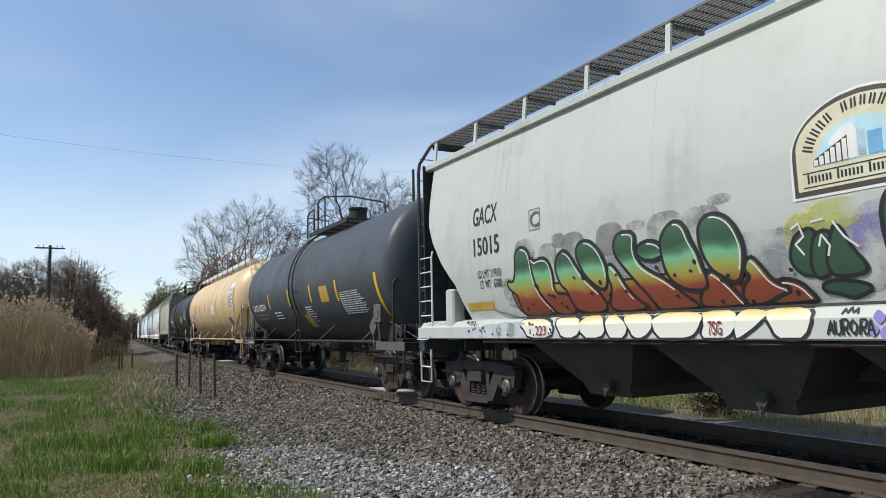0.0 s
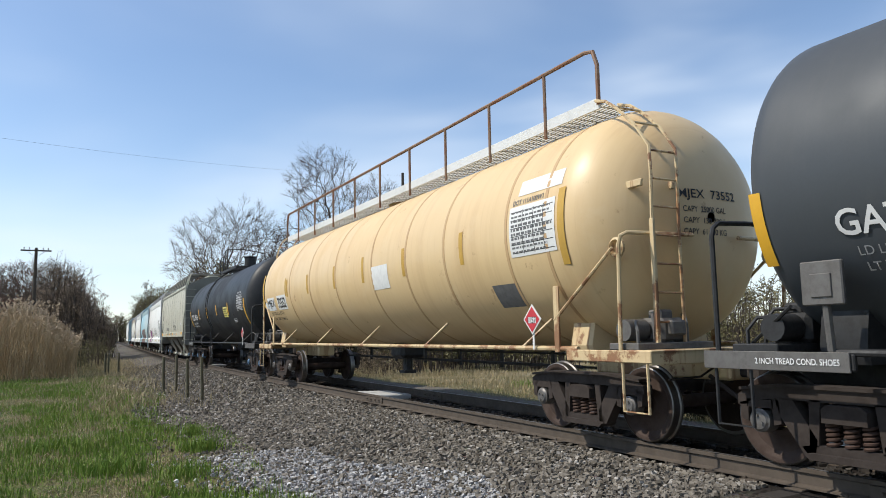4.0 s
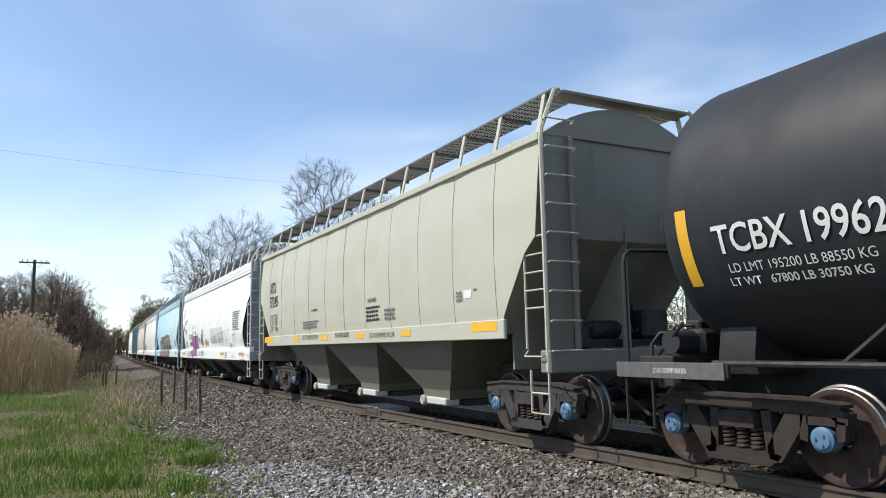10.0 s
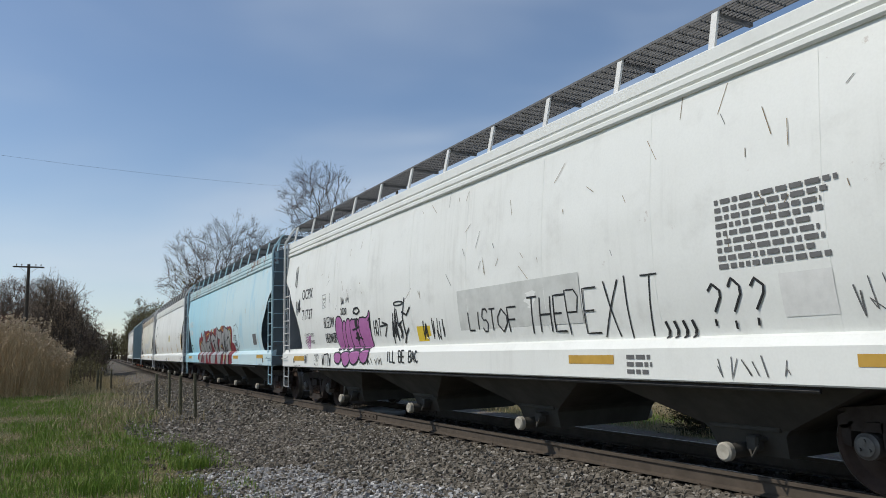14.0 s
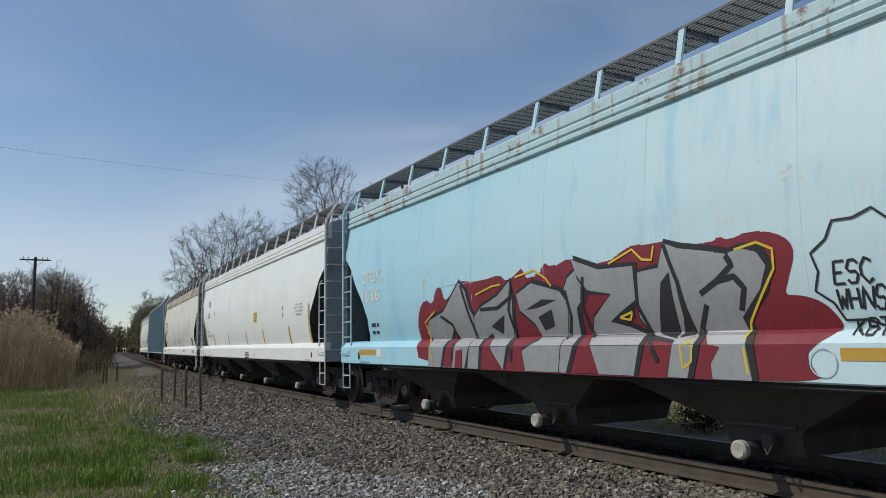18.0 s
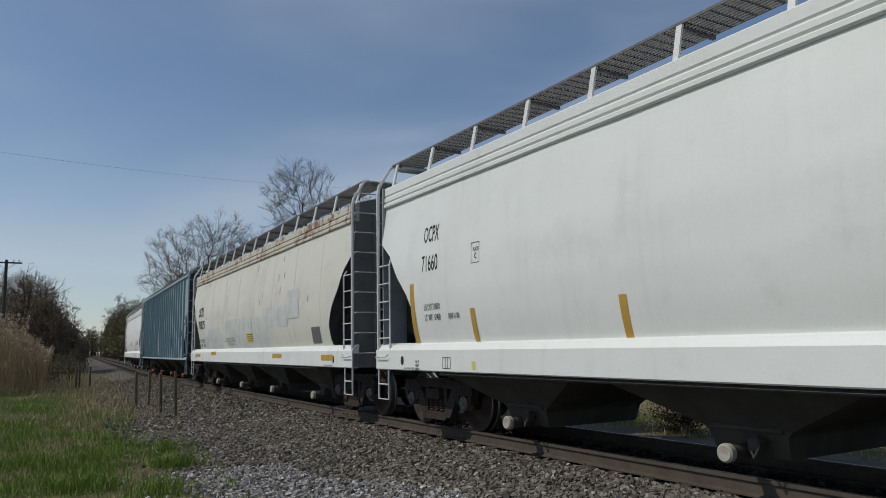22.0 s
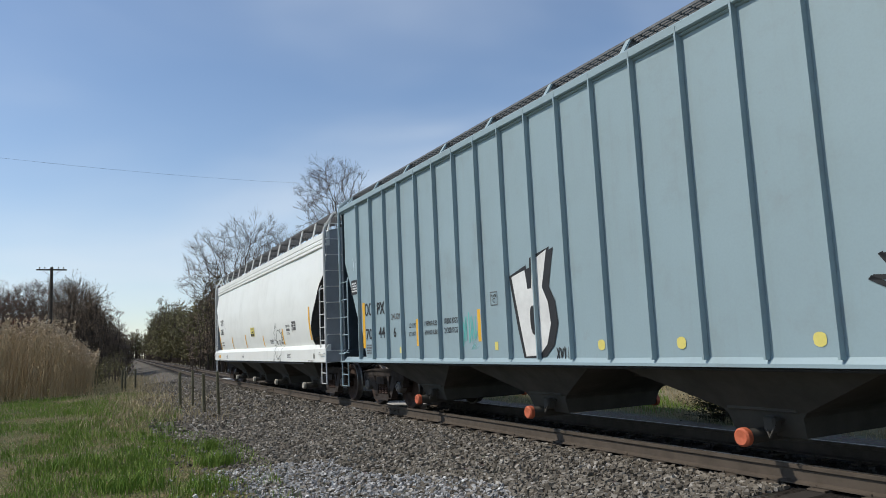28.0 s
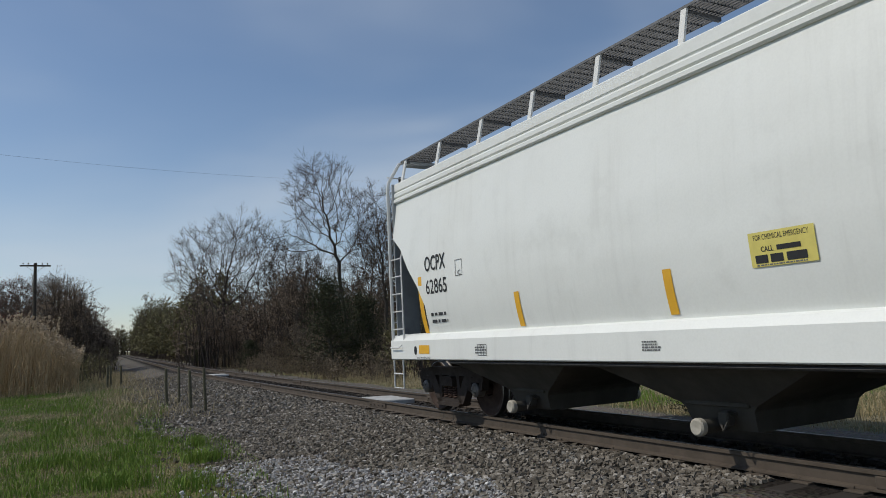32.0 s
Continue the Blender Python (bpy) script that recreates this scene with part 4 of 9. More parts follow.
def tank_car(front, rear, label, R, zc, shell, iron, trim, head=0.62, over=0.9, truck="brown", caps="steel", rings=(), ladder_y=None, top_len=3.2, long_walk=False, end_ladder=False, sill_z=1.12, plain_rail=True, trucks=(-6, 6), card=True):
    car, yh = start_car("tank_car", label, front, rear, 1.5)
    half = yh - over  # tip of the heads
    cyl = half - head
    n = 14
    prof = [(-half + head * (1 - math.cos(a)), R * math.sin(a) ** 0.82) for a in np.linspace(0.02, math.pi / 2, n)]
    ring = [(y, R) for y in np.linspace(-cyl + 0.1, cyl - 0.1, 25)]
    full = prof + ring + [(-y, r) for y, r in prof[::-1]]
    sh = Mesh().lathe(full, 72, pose(0, 0, zc, 0, 0, 90))
    part("tank_shell", sh.data("tank_shell", shell, 60), car)
    bead = 0.006 if long_walk else 0.0025
    for y in rings:
        rg = Mesh().lathe([(y - 0.035, R + 0.001), (y - 0.03, R + bead), (y + 0.03, R + bead), (y + 0.035, R + 0.001)], 72, pose(0, 0, zc, 0, 0, 90))
        part("weld_band", rg.data("weld_band", M["band_rust"] if long_walk else shell, 40), car)
    for e in (-1, 1):
        sa = Mesh()
        yt = trucks[0] if e < 0 else trucks[1]
        sa.prism([(-1.0, sill_z - 0.10), (1.0, sill_z - 0.10), (1.05, sill_z + 0.05), (0.98, zc - math.sqrt(max(R * R - 0.98 ** 2, 0)) + 0.03), (0, zc - R + 0.02), (-0.98, zc - math.sqrt(max(R * R - 0.98 ** 2, 0)) + 0.03), (-1.05, sill_z + 0.05)], yt - 0.22, yt + 0.22, "y")
        sa.box((0, e * (yh - 1.2), 0.93), (0.5, 2.4, 0.36), 0.03)
        part("saddle", sa.data("saddle", M["black_iron"] if iron is M["black_iron"] else iron, 30), car)
        pf = Mesh()
        pf.box((0, e * (yh - 0.22), sill_z - 0.01), (2.9, 0.44, 0.05), 0.01)
        for x in (-1.44, 1.44):
            pf.box((x, e * (yh - 0.75), sill_z - 0.06), (0.05, 1.5, 0.14), 0.01)
        pf.box((0, e * (yh - 0.03), sill_z - 0.07), (2.9, 0.06, 0.16), 0.01)
        part("end_platform", pf.data("end_platform", trim, 30), car)
        for sx in (-1, 1):
            x = sx * 1.44
            st = Mesh()
            ys = e * (yh - 0.08)
            st.tube([(x, ys, sill_z), (x, ys, 0.44), (x, ys - e * 0.40, 0.44), (x, ys - e * 0.40, sill_z)], 0.018, 6)
            part("stirrup_step", st.data("stirrup_step", iron, 40), car)
            hr = Mesh()
            inn = 0.60 if e < 0 else 0.12
            hr.tube([(x, e * (yh - inn), sill_z), (x, e * (yh - inn), 2.28), (sx * 1.42, e * (yh - inn), 2.36), (sx * 1.34, e * (yh - inn), 2.42), (sx * 0.9, e * (yh - inn), 2.44), (sx * 0.35, e * (yh - inn), 2.44)] if not long_walk else [(x, e * (yh - 0.50), sill_z), (x, e * (yh - 0.46), 2.36), (x, e * (yh - 0.42), 2.46), (sx * 1.36, e * (yh - 0.40), 2.50), (sx * 0.4, e * (yh - 0.30), 2.50)], 0.026, 7)
            if long_walk:
                hr.tube([(sx * 1.40, e * (yh - 0.62), 2.34), (x, e * (yh - 1.76), 1.50)], 0.022, 6)
                hr.box((x, e * (yh - 1.70), 1.52), (0.03, 0.11, 0.86), 0.006)
                hr.lathe([(-0.02, 0.10), (0.0, 0.13), (0.03, 0.13), (0.05, 0.08)], 14, pose(sx * 1.36, e * (yh - 0.60), 2.34, 0, 0, 0), True)
            else:
                hr.tube([(sx * 1.0, e * (yh - 0.06), sill_z), (sx * 1.38, e * (yh - 0.9), 1.55)], 0.018, 6)
            part("handrail", hr.data("handrail", iron, 40), car)
        part("coupler", COUPLER, car, pose(0, e * (yh + 0.05), 0, 0, 0, 0 if e < 0 else 180))
        gear_m = M["black_iron"] if not long_walk else M["cap_steel"]
        br = Mesh().box((-0.80, e * (yh - 0.50), sill_z + 0.05), (1.2, 0.5, 0.08), 0.01)
        part("gear_bracket", br.data("gear_bracket", gear_m, 35), car)
        br = Mesh().box((-0.75, e * (yh - 0.55), sill_z + 0.23), (0.40, 0.45, 0.30), 0.05)
        br.box((-0.75, e * (yh - 0.30), sill_z + 0.26), (0.24, 0.10, 0.18), 0.03)
        br.box((-0.75, e * (yh - 0.55), sill_z + 0.42), (0.22, 0.22, 0.12), 0.04)
        part("brake_valve", br.data("brake_valve", gear_m, 35), car)
        br = Mesh().tube([(-1.28, e * (yh - 0.62), sill_z + 0.24), (-0.98, e * (yh - 0.62), sill_z + 0.24)], 0.13, 14)
        part("brake_reservoir", br.data("brake_reservoir", gear_m, 35), car)
        for k in range(4):
            x0 = -1.30 + 0.26 * k
            br = Mesh().tube([(x0, e * (yh - 0.36), sill_z), (x0, e * (yh - 0.36), sill_z + 0.22 + 0.08 * (k % 2)), (x0 + 0.05, e * (yh - 0.44), sill_z + 0.34 + 0.08 * (k % 2)), (x0 + 0.16, e * (yh - 0.58), sill_z + 0.34 + 0.08 * (k % 2))], 0.020, 6)
            part("brake_pipe", br.data("brake_pipe", gear_m, 35), car)
        add_truck(car, yt, truck, caps)
    for sx in (-1, 1):
        rail = Mesh()
        x = sx * 1.42
        rail.tube([(x, -yh + 1.3, sill_z + 0.02), (x, yh - 1.3, sill_z + 0.02)], 0.032, 8)
        part("side_rail", rail.data("side_rail", trim, 40), car)
        k = max(4, int((2 * yh - 4) / 2.4))
        for i in range(k):
            y = -yh + 2.6 + (2 * yh - 5.2) * i / (k - 1)
            zt = sill_z + 0.42
            xt = math.sqrt(max(R * R - (zt - zc) ** 2, 0.01)) + 0.005
            sp = Mesh().tube([(x, y, sill_z), (sx * xt, y - 0.32, zt)], 0.022, 6)
            part("rail_strut", sp.data("rail_strut", iron, 40), car)
    un = Mesh()
    un.tube([(0.3, -yh + 3.4, 0.78), (0.3, yh - 3.4, 0.78)], 0.03, 6)
    un.tube([(1.05, -yh + 3.2, 0.72), (1.05, yh - 3.2, 0.72)], 0.022, 6)
    un.tube([(1.05, -yh + 3.2, 0.95), (1.05, yh - 3.2, 0.95)], 0.022, 6)
    for i in range(7):
        y = -yh + 3.4 + (2 * yh - 6.8) * i / 6
        un.box((1.05, y, 0.86), (0.05, 0.09, 0.46), 0.01)
    un.box((0, 0.6, 0.98), (0.62, 0.66, 0.34), 0.08)
    un.tube([(0, 0.6, 0.9), (0, 0.6, 0.52)], 0.11, 10)
    un.box((0, 0.6, 0.50), (0.30, 0.30, 0.07), 0.02)
    part("underframe_gear", un.data("underframe_gear", M["black_iron"], 35), car)

    def surf(z):
        return math.sqrt(max(R * R - (z - zc) ** 2, 0.0))

    if ladder_y is not None:
        ld = Mesh()
        for sx in (-1, 1):
            for o in (-0.20, 0.20):
                pts = [(sx * 1.44, ladder_y + o * 1.25, 0.50), (sx * 1.46, ladder_y + o, sill_z)]
                for a in np.linspace(-0.55, 1.25, 16):
                    pts.append((sx * (R + 0.13) * math.cos(a), ladder_y + o, zc + (R + 0.13) * math.sin(a)))
                ld.tube(pts, 0.020, 6)
            for a in np.linspace(-0.42, 1.2, 9):
                ld.tube([(sx * (R + 0.13) * math.cos(a), ladder_y - 0.24, zc + (R + 0.13) * math.sin(a)), (sx * (R + 0.13) * math.cos(a), ladder_y + 0.24, zc + (R + 0.13) * math.sin(a))], 0.013, 6)
            for z in (0.52, 0.82, 1.12, 1.42):
                ld.tube([(sx * 1.45, ladder_y - 0.28, z), (sx * 1.45, ladder_y + 0.28, z)], 0.016, 6)
        part("ladder", ld.data("ladder", iron, 40), car)
    zt = zc + R
    if long_walk:
        w = Mesh()
        ly = cyl + 0.05
        for k in range(8):
            w.box((-0.85 + 0.07 * k, 0, zt + 0.02), (0.03, 2 * ly, 0.03))
        for k in range(int(2 * ly / 0.2)):
            w.box((-0.6, -ly + 0.1 + 0.2 * k, zt + 0.015), (0.56, 0.02, 0.02))
        w.box((-0.90, 0, zt + 0.02), (0.03, 2 * ly, 0.16), 0.005)
        part("walkway_grating", w.data("walkway_grating", M["steel_white"], 0), car)
        hr = Mesh()
        hr.tube([(-0.92, -ly, zt), (-0.92, -ly, zt + 0.55), (-0.92, -ly + 0.08, zt + 0.76), (-0.92, -ly + 0.25, zt + 0.80), (-0.92, ly - 0.25, zt + 0.80), (-0.92, ly - 0.08, zt + 0.76), (-0.92, ly, zt + 0.5), (-0.92, ly, zt)], 0.030, 8)
        part("walkway_handrail", hr.data("walkway_handrail", M["rusty_rail"], 40), car)
        for i in range(9):
            y = -ly + 1.2 + (2 * ly - 2.4) * i / 8
            ps = Mesh().tube([(-0.92, y, zt - 0.18), (-0.92, y, zt + 0.80)], 0.026, 7)
            part("handrail_post", ps.data("handrail_post", M["rusty_rail"], 40), car)
        man = Mesh().lathe([(0, 0.0), (0.0, 0.42), (0.05, 0.45), (0.30, 0.45), (0.34, 0.40), (0.36, 0.0)], 24, pose(-0.05, 0.4, zt - 0.03, 0, -90, 0))
        part("manway", man.data("manway", trim, 35), car)
    else:
        pl = Mesh()
        y0 = (ladder_y or 0) - 0.5
        y1 = y0 - top_len if (ladder_y or 0) > 0 else y0 + top_len
        ya, yb = min(y0 + 0.9, y1), max(y0 + 0.9, y1)
        for k in range(9):
            pl.box((-0.95 + 0.075 * k, (ya + yb) / 2, zt - 0.02), (0.03, yb - ya, 0.03))
        for k in range(6):
            pl.box((-0.67, ya + 0.05 + (yb - ya - 0.1) * k / 5, zt - 0.035), (0.66, 0.04, 0.03))
        pl.box((-1.0, (ya + yb) / 2, zt - 0.06), (0.04, yb - ya, 0.12), 0.006)
        pl.box((-0.35, (ya + yb) / 2, zt - 0.06), (0.04, yb - ya, 0.12), 0.006)
        part("top_platform", pl.data("top_platform", iron, 30), car)
        hr = Mesh()
        yl = (ladder_y or 0)
        hr.tube([(-1.0, yl + 0.62, zt - 0.12), (-1.0, yl + 0.62, zt + 0.52), (-1.0, yl + 0.50, zt + 0.62), (-1.0, yl + 0.05, zt + 0.66), (-1.0, yl - 0.05, zt + 0.60), (-1.0, yl - 0.05, zt - 0.05)], 0.024, 7)
        hr.tube([(-1.0, yl + 0.62, zt + 0.30), (-1.0, yl - 1.1, zt + 0.34)], 0.018, 6)
        hr.tube([(-0.35, yl + 0.62, zt - 0.05), (-0.35, yl + 0.62, zt + 0.45), (-1.0, yl + 0.62, zt + 0.50)], 0.020, 6)
        hr.tube([(-1.0, yl - 0.45, zt - 0.05), (-1.0, yl - 0.45, zt + 0.72), (-1.0, yl - 0.55, zt + 0.84), (-1.0, yl - 1.1, zt + 0.86), (-0.4, yl - 1.5, zt + 0.84), (0.35, yl - 2.1, zt + 0.62), (0.35, yl - 2.25, zt + 0.50), (0.35, yl - 2.25, zt - 0.1)], 0.024, 7)
        hr.tube([(-1.0, yl - 1.1, zt - 0.05), (-1.0, yl - 1.1, zt + 0.88)], 0.022, 6)
        part("platform_handrail", hr.data("platform_handrail", iron, 40), car)
        man = Mesh().lathe([(0, 0.0), (0.0, 0.25), (0.50, 0.25), (0.53, 0.28), (0.58, 0.28), (0.60, 0.0)], 24, pose(-0.05, (ya + yb) / 2 + 0.1, zt - 0.02, 0, -90, 0))
        man.box((0.0, (ya + yb) / 2 + 0.55, zt + 0.16), (0.4, 0.4, 0.36), 0.06)
        part("valve_housing", man.data("valve_housing", iron, 35), car)
    for e in (-1, 1):
        box = Mesh()
        by = e * (yh - 1.30)
        if not long_walk and card:
            box.box((-1.50, by, 1.73), (0.05, 0.38, 0.38), 0.02)
            box.box((-1.53, by, 1.71), (0.02, 0.19, 0.20), 0.006)
            box.tube([(-1.47, by, 1.54), (-1.44, by, sill_z)], 0.035, 8)
            part("card_holder", box.data("card_holder", M["cap_steel"], 30), car, None, "grey steel card holder on a stalk")
        if not long_walk:
            pl = Mesh().box((-1.475, e * (yh - 0.72), sill_z - 0.06), (0.02, 1.5, 0.17), 0.004)
            part("sill_plate", pl.data("sill_plate", M["cap_steel"], 30), car)
    if end_ladder:
        for e in (-1, 1):
            el = Mesh()
            for x in (-1.05, -0.62):
                pts = [(x, e * (yh - 0.30), sill_z), (x, e * (yh - 0.30), 2.65), (x, e * (yh - 0.28), 3.2), (x, e * (yh - 0.29), 3.55), (x, e * (yh - 0.52), 3.88), (x, e * (yh - 0.82), 4.16), (x * 0.97, e * (yh - 1.05), 4.32), (x * 0.9, e * (cyl + 0.02), zt + 0.05)]
                el.tube(pts, 0.022, 6)
            for z in np.linspace(1.45, 3.5, 7):
                el.tube([(-1.05, e * (yh - 0.30), z), (-0.62, e * (yh - 0.30), z)], 0.015, 6)
            for dy, z in ((0.55, 3.91), (0.84, 4.18)):
                el.tube([(-1.05, e * (yh - dy), z), (-0.62, e * (yh - dy), z)], 0.015, 6)
            el.box((-1.05, e * (yh - 0.30), 1.92), (0.05, 0.06, 1.5), 0.008)
            for x in (-1.10, -0.60):
                el.box((x, e * (half - 0.30), 3.12), (0.05, 0.55, 0.09), 0.01)
            part("end_ladder", el.data("end_ladder", trim, 40), car)
    return car, yh, surf


def text_mesh(body, height, fat=0.0, width=None):
    cu = bpy.data.curves.new("lettering", "FONT")
    cu.body, cu.size, cu.offset = body, 1.0, fat
    cu.resolution_u = 3
    ob = bpy.data.objects.new("lettering", cu)
    me = bpy.data.meshes.new_from_object(ob)
    bpy.data.objects.remove(ob)
    bpy.data.curves.remove(cu)
    v = np.empty(len(me.vertices) * 3)
    me.vertices.foreach_get("co", v)
    v = v.reshape(-1, 3)
    lo, hi = v.min(0), v.max(0)
    k = height / max(hi[1] - lo[1], 1e-6)
    v = (v - (lo + hi) / 2) * k
    if width:
        v[:, 0] *= width / max(v[:, 0].max() - v[:, 0].min(), 1e-6)
    return me, v


def lay_on(me, uv, car, name, y, z, surf, mat, lift=0.006, label="", slant=0.0):
    """Lays a flat mesh on the near side of a car: u runs towards the front, v up."""
    co = np.empty((len(uv), 3))
    for i, (u, v) in enumerate(uv[:, :2]):
        zz = z + v
        co[i] = (-(surf(zz) + lift), y - u, zz)
    me.vertices.foreach_set("co", co.ravel())
    me.materials.clear()
    me.materials.append(mat)
    me.update()
    me.name = name
    return part(name, me, car, None, label)


def sliced_text(car, body, y, z, height, width, surf, mat, lift, fat=0.0, name="lettering"):
    """Lettering cut into narrow bands, so that it follows every bend of the side."""
    me, v = text_mesh(body, height, fat, width)
    me.vertices.foreach_set("co", v.ravel())
    step = 0.05 if height > 0.3 else 0.07
    bm = bmesh.new()
    bm.from_mesh(me)
    for k in range(1, int(height / step) + 1):
        bmesh.ops.bisect_plane(bm, geom=bm.verts[:] + bm.edges[:] + bm.faces[:], plane_co=(0, -height / 2 + step * k, 0), plane_no=(0, 1, 0))
    bm.to_mesh(me)
    bm.free()
    co = np.empty(len(me.vertices) * 3)
    me.vertices.foreach_get("co", co)
    return lay_on(me, co.reshape(-1, 3), car, name, y, z, surf, mat, lift)


def write(car, body, y, z, height, surf, mat, width=None, lift=0.007, fat=0.014, name="lettering"):
    if "M" in body:
        fat = 0.0
    if height > 0.09:
        return sliced_text(car, body, y, z, height, width, surf, mat, lift, fat, name)
    me, v = text_mesh(body, height, fat, width)
    return lay_on(me, v, car, name, y, z, surf, mat, lift)


def patch(car, name, y, z, w, h, surf, mat, lift=0.005, label="", shear=0.0):
    """A thin painted or stuck-on rectangle that follows the side."""
    m = Mesh()
    k = max(3, int(h / 0.04) + 1)
    rows = []
    for j in range(k + 1):
        zz = z - h / 2 + h * j / k
        rows.append([(-(surf(zz) + lift), y + w * (i / 4 - 0.5) + shear * (j / k - 0.5), zz) for i in range(5)])
    m.grid(rows)
    return part(name, m.data(name, mat, 60, False), car, None, label)


def fine_print(car, y, z, w, h, lines, surf, mat, seed=1, lift=0.006):
    """Lettering too small to read: rows of short plain bars."""
    rng = random.Random(seed)
    m = Mesh()
    lh = h / lines
    for k in range(lines):
        zz = z + h / 2 - lh * (k + 0.5)
        u = 0.0
        end = w * rng.uniform(0.75, 1.0)
        while u < end:
            ww = min(rng.uniform(0.25, 0.8) * lh * 2.2, end - u)
            x = -(surf(zz) + lift)
            y0 = y + w / 2 - u
            m.add([(x, y0, zz - lh * 0.3), (x, y0 - ww, zz - lh * 0.3), (x, y0 - ww, zz + lh * 0.3), (x, y0, zz + lh * 0.3)], [(0, 1, 2, 3)])
            u += ww + lh * 0.35
    return part("stencil_block", m.data("stencil_block", mat, 0, False), car)


def blob(car, name, pts, surf, mat, lift, label=""):
    """A painted area of any outline, given as (y, z), filled in fine rows so that it follows the side."""
    p = np.array(pts)
    z0, z1 = p[:, 1].min(), p[:, 1].max()
    k = max(6, int((z1 - z0) / 0.014))
    n = len(p)

    def cuts(zm):
        return sorted(p[i][0] + (zm - p[i][1]) * (p[(i + 1) % n][0] - p[i][0]) / (p[(i + 1) % n][1] - p[i][1])
                      for i in range(n) if (p[i][1] <= zm) != (p[(i + 1) % n][1] <= zm))
    bm = bmesh.new()
    eps = (z1 - z0) * 1e-5
    for j in range(k):
        za, zb = z0 + (z1 - z0) * j / k, z0 + (z1 - z0) * (j + 1) / k
        ca, cb = cuts(za + eps), cuts(zb - eps)
        if len(ca) != len(cb):
            ca = cb = cuts((za + zb) / 2)
        for (a0, a1), (b0, b1) in zip(zip(ca[::2], ca[1::2]), zip(cb[::2], cb[1::2])):
            bm.faces.new([bm.verts.new(q) for q in ((-(surf(za) + lift), a0, za), (-(surf(za) + lift), a1, za), (-(surf(zb) + lift), b1, zb), (-(surf(zb) + lift), b0, zb))])
    bmesh.ops.remove_doubles(bm, verts=bm.verts[:], dist=0.0008)
    me = bpy.data.meshes.new(name)
    bm.to_mesh(me)
    bm.free()
    me.materials.append(mat)
    return part(name, me, car, None, label)


def stroke(car, name, pts, r, surf, mat, lift=0.009):
    """A sprayed line through (y, z) points: a flat ribbon on the side."""
    q = []
    for (a, b) in zip(pts[:-1], pts[1:]):
        for k in range(4):
            f = k / 4
            q.append((a[0] + (b[0] - a[0]) * f, a[1] + (b[1] - a[1]) * f))
    q.append(tuple(pts[-1]))
    q = [p for i, p in enumerate(q) if i == 0 or math.hypot(p[0] - q[i - 1][0], p[1] - q[i - 1][1]) > 1e-5]
    rows = []
    for i, (y, z) in enumerate(q):
        (ya, za), (yb, zb) = q[max(i - 1, 0)], q[min(i + 1, len(q) - 1)]
        d = math.hypot(yb - ya, zb - za) or 1
        ny, nz = -(zb - za) / d * r, (yb - ya) / d * r
        rows.append([(-(surf(z + nz) + lift), y + ny, z + nz), (-(surf(z - nz) + lift), y - ny, z - nz)])
    return part(name, Mesh().grid(rows).data(name, mat, 0, False), car)


def mark_frame(car, y, z, w, h, surf, mat, r=0.010, lift=0.0065):
    """The ruled outline round a stencilled mark."""
    m = Mesh()
    for y0, z0, y1, z1 in ((y - w / 2, z - h / 2, y + w / 2, z - h / 2 + r), (y - w / 2, z + h / 2 - r, y + w / 2, z + h / 2), (y - w / 2, z - h / 2, y - w / 2 + r, z + h / 2), (y + w / 2 - r, z - h / 2, y + w / 2, z + h / 2)):
        m.add([(-(surf(b) + lift), a, b) for a, b in ((y0, z0), (y1, z0), (y1, z1), (y0, z1))], [(0, 1, 2, 3)])
    return part("mark_frame", m.data("mark_frame", mat, 0, False), car)


def placard(car, x, y, z, half, blank=False):
    """A diamond hazard placard in a holder that stands off the tank."""
    hold = Mesh()
    hold.prism([(y - half * 1.08, z), (y, z - half * 1.08), (y + half * 1.08, z), (y, z + half * 1.08)], x, x + 0.012)
    hold.box((x + 0.02, y, z - half - 0.09), (0.015, 0.04, 0.26), 0.004)
    if blank:
        return part("placard_holder", hold.data("placard_holder", M["cap_steel"], 0), car, None, "empty grey diamond placard holder")
    ob = part("placard", hold.data("placard", M["label_white"], 0), car, None, "red and white diamond hazard placard")
    red = Mesh()
    for u0, u1 in ((0.18, 1.0), (-1.0, -0.30)):
        zs = sorted((u0, u1))
        red.add([(x - 0.004, y + s * (0.92 * half - abs(u) * 0.92 * half), z + u * 0.92 * half) for u in zs for s in (-1, 1)], [(0, 1, 3, 2)])
    part("placard_field", red.data("placard_field", M["red"], 0, False), ob)
    for s in (-1, 1):
        side = Mesh().add([(x - 0.004, y + s * half * 0.92 * (1 - abs(u)), z + u * half * 0.92) for u in (-0.30, 0.0, 0.18)] + [(x - 0.004, y + s * half * 0.5, z + u * half * 0.92) for u in (0.18, -0.30)], [(0, 1, 2, 3, 4)])
        part("placard_field", (side or Mesh()).data("placard_field", M["red"], 0, False), ob)
    return ob


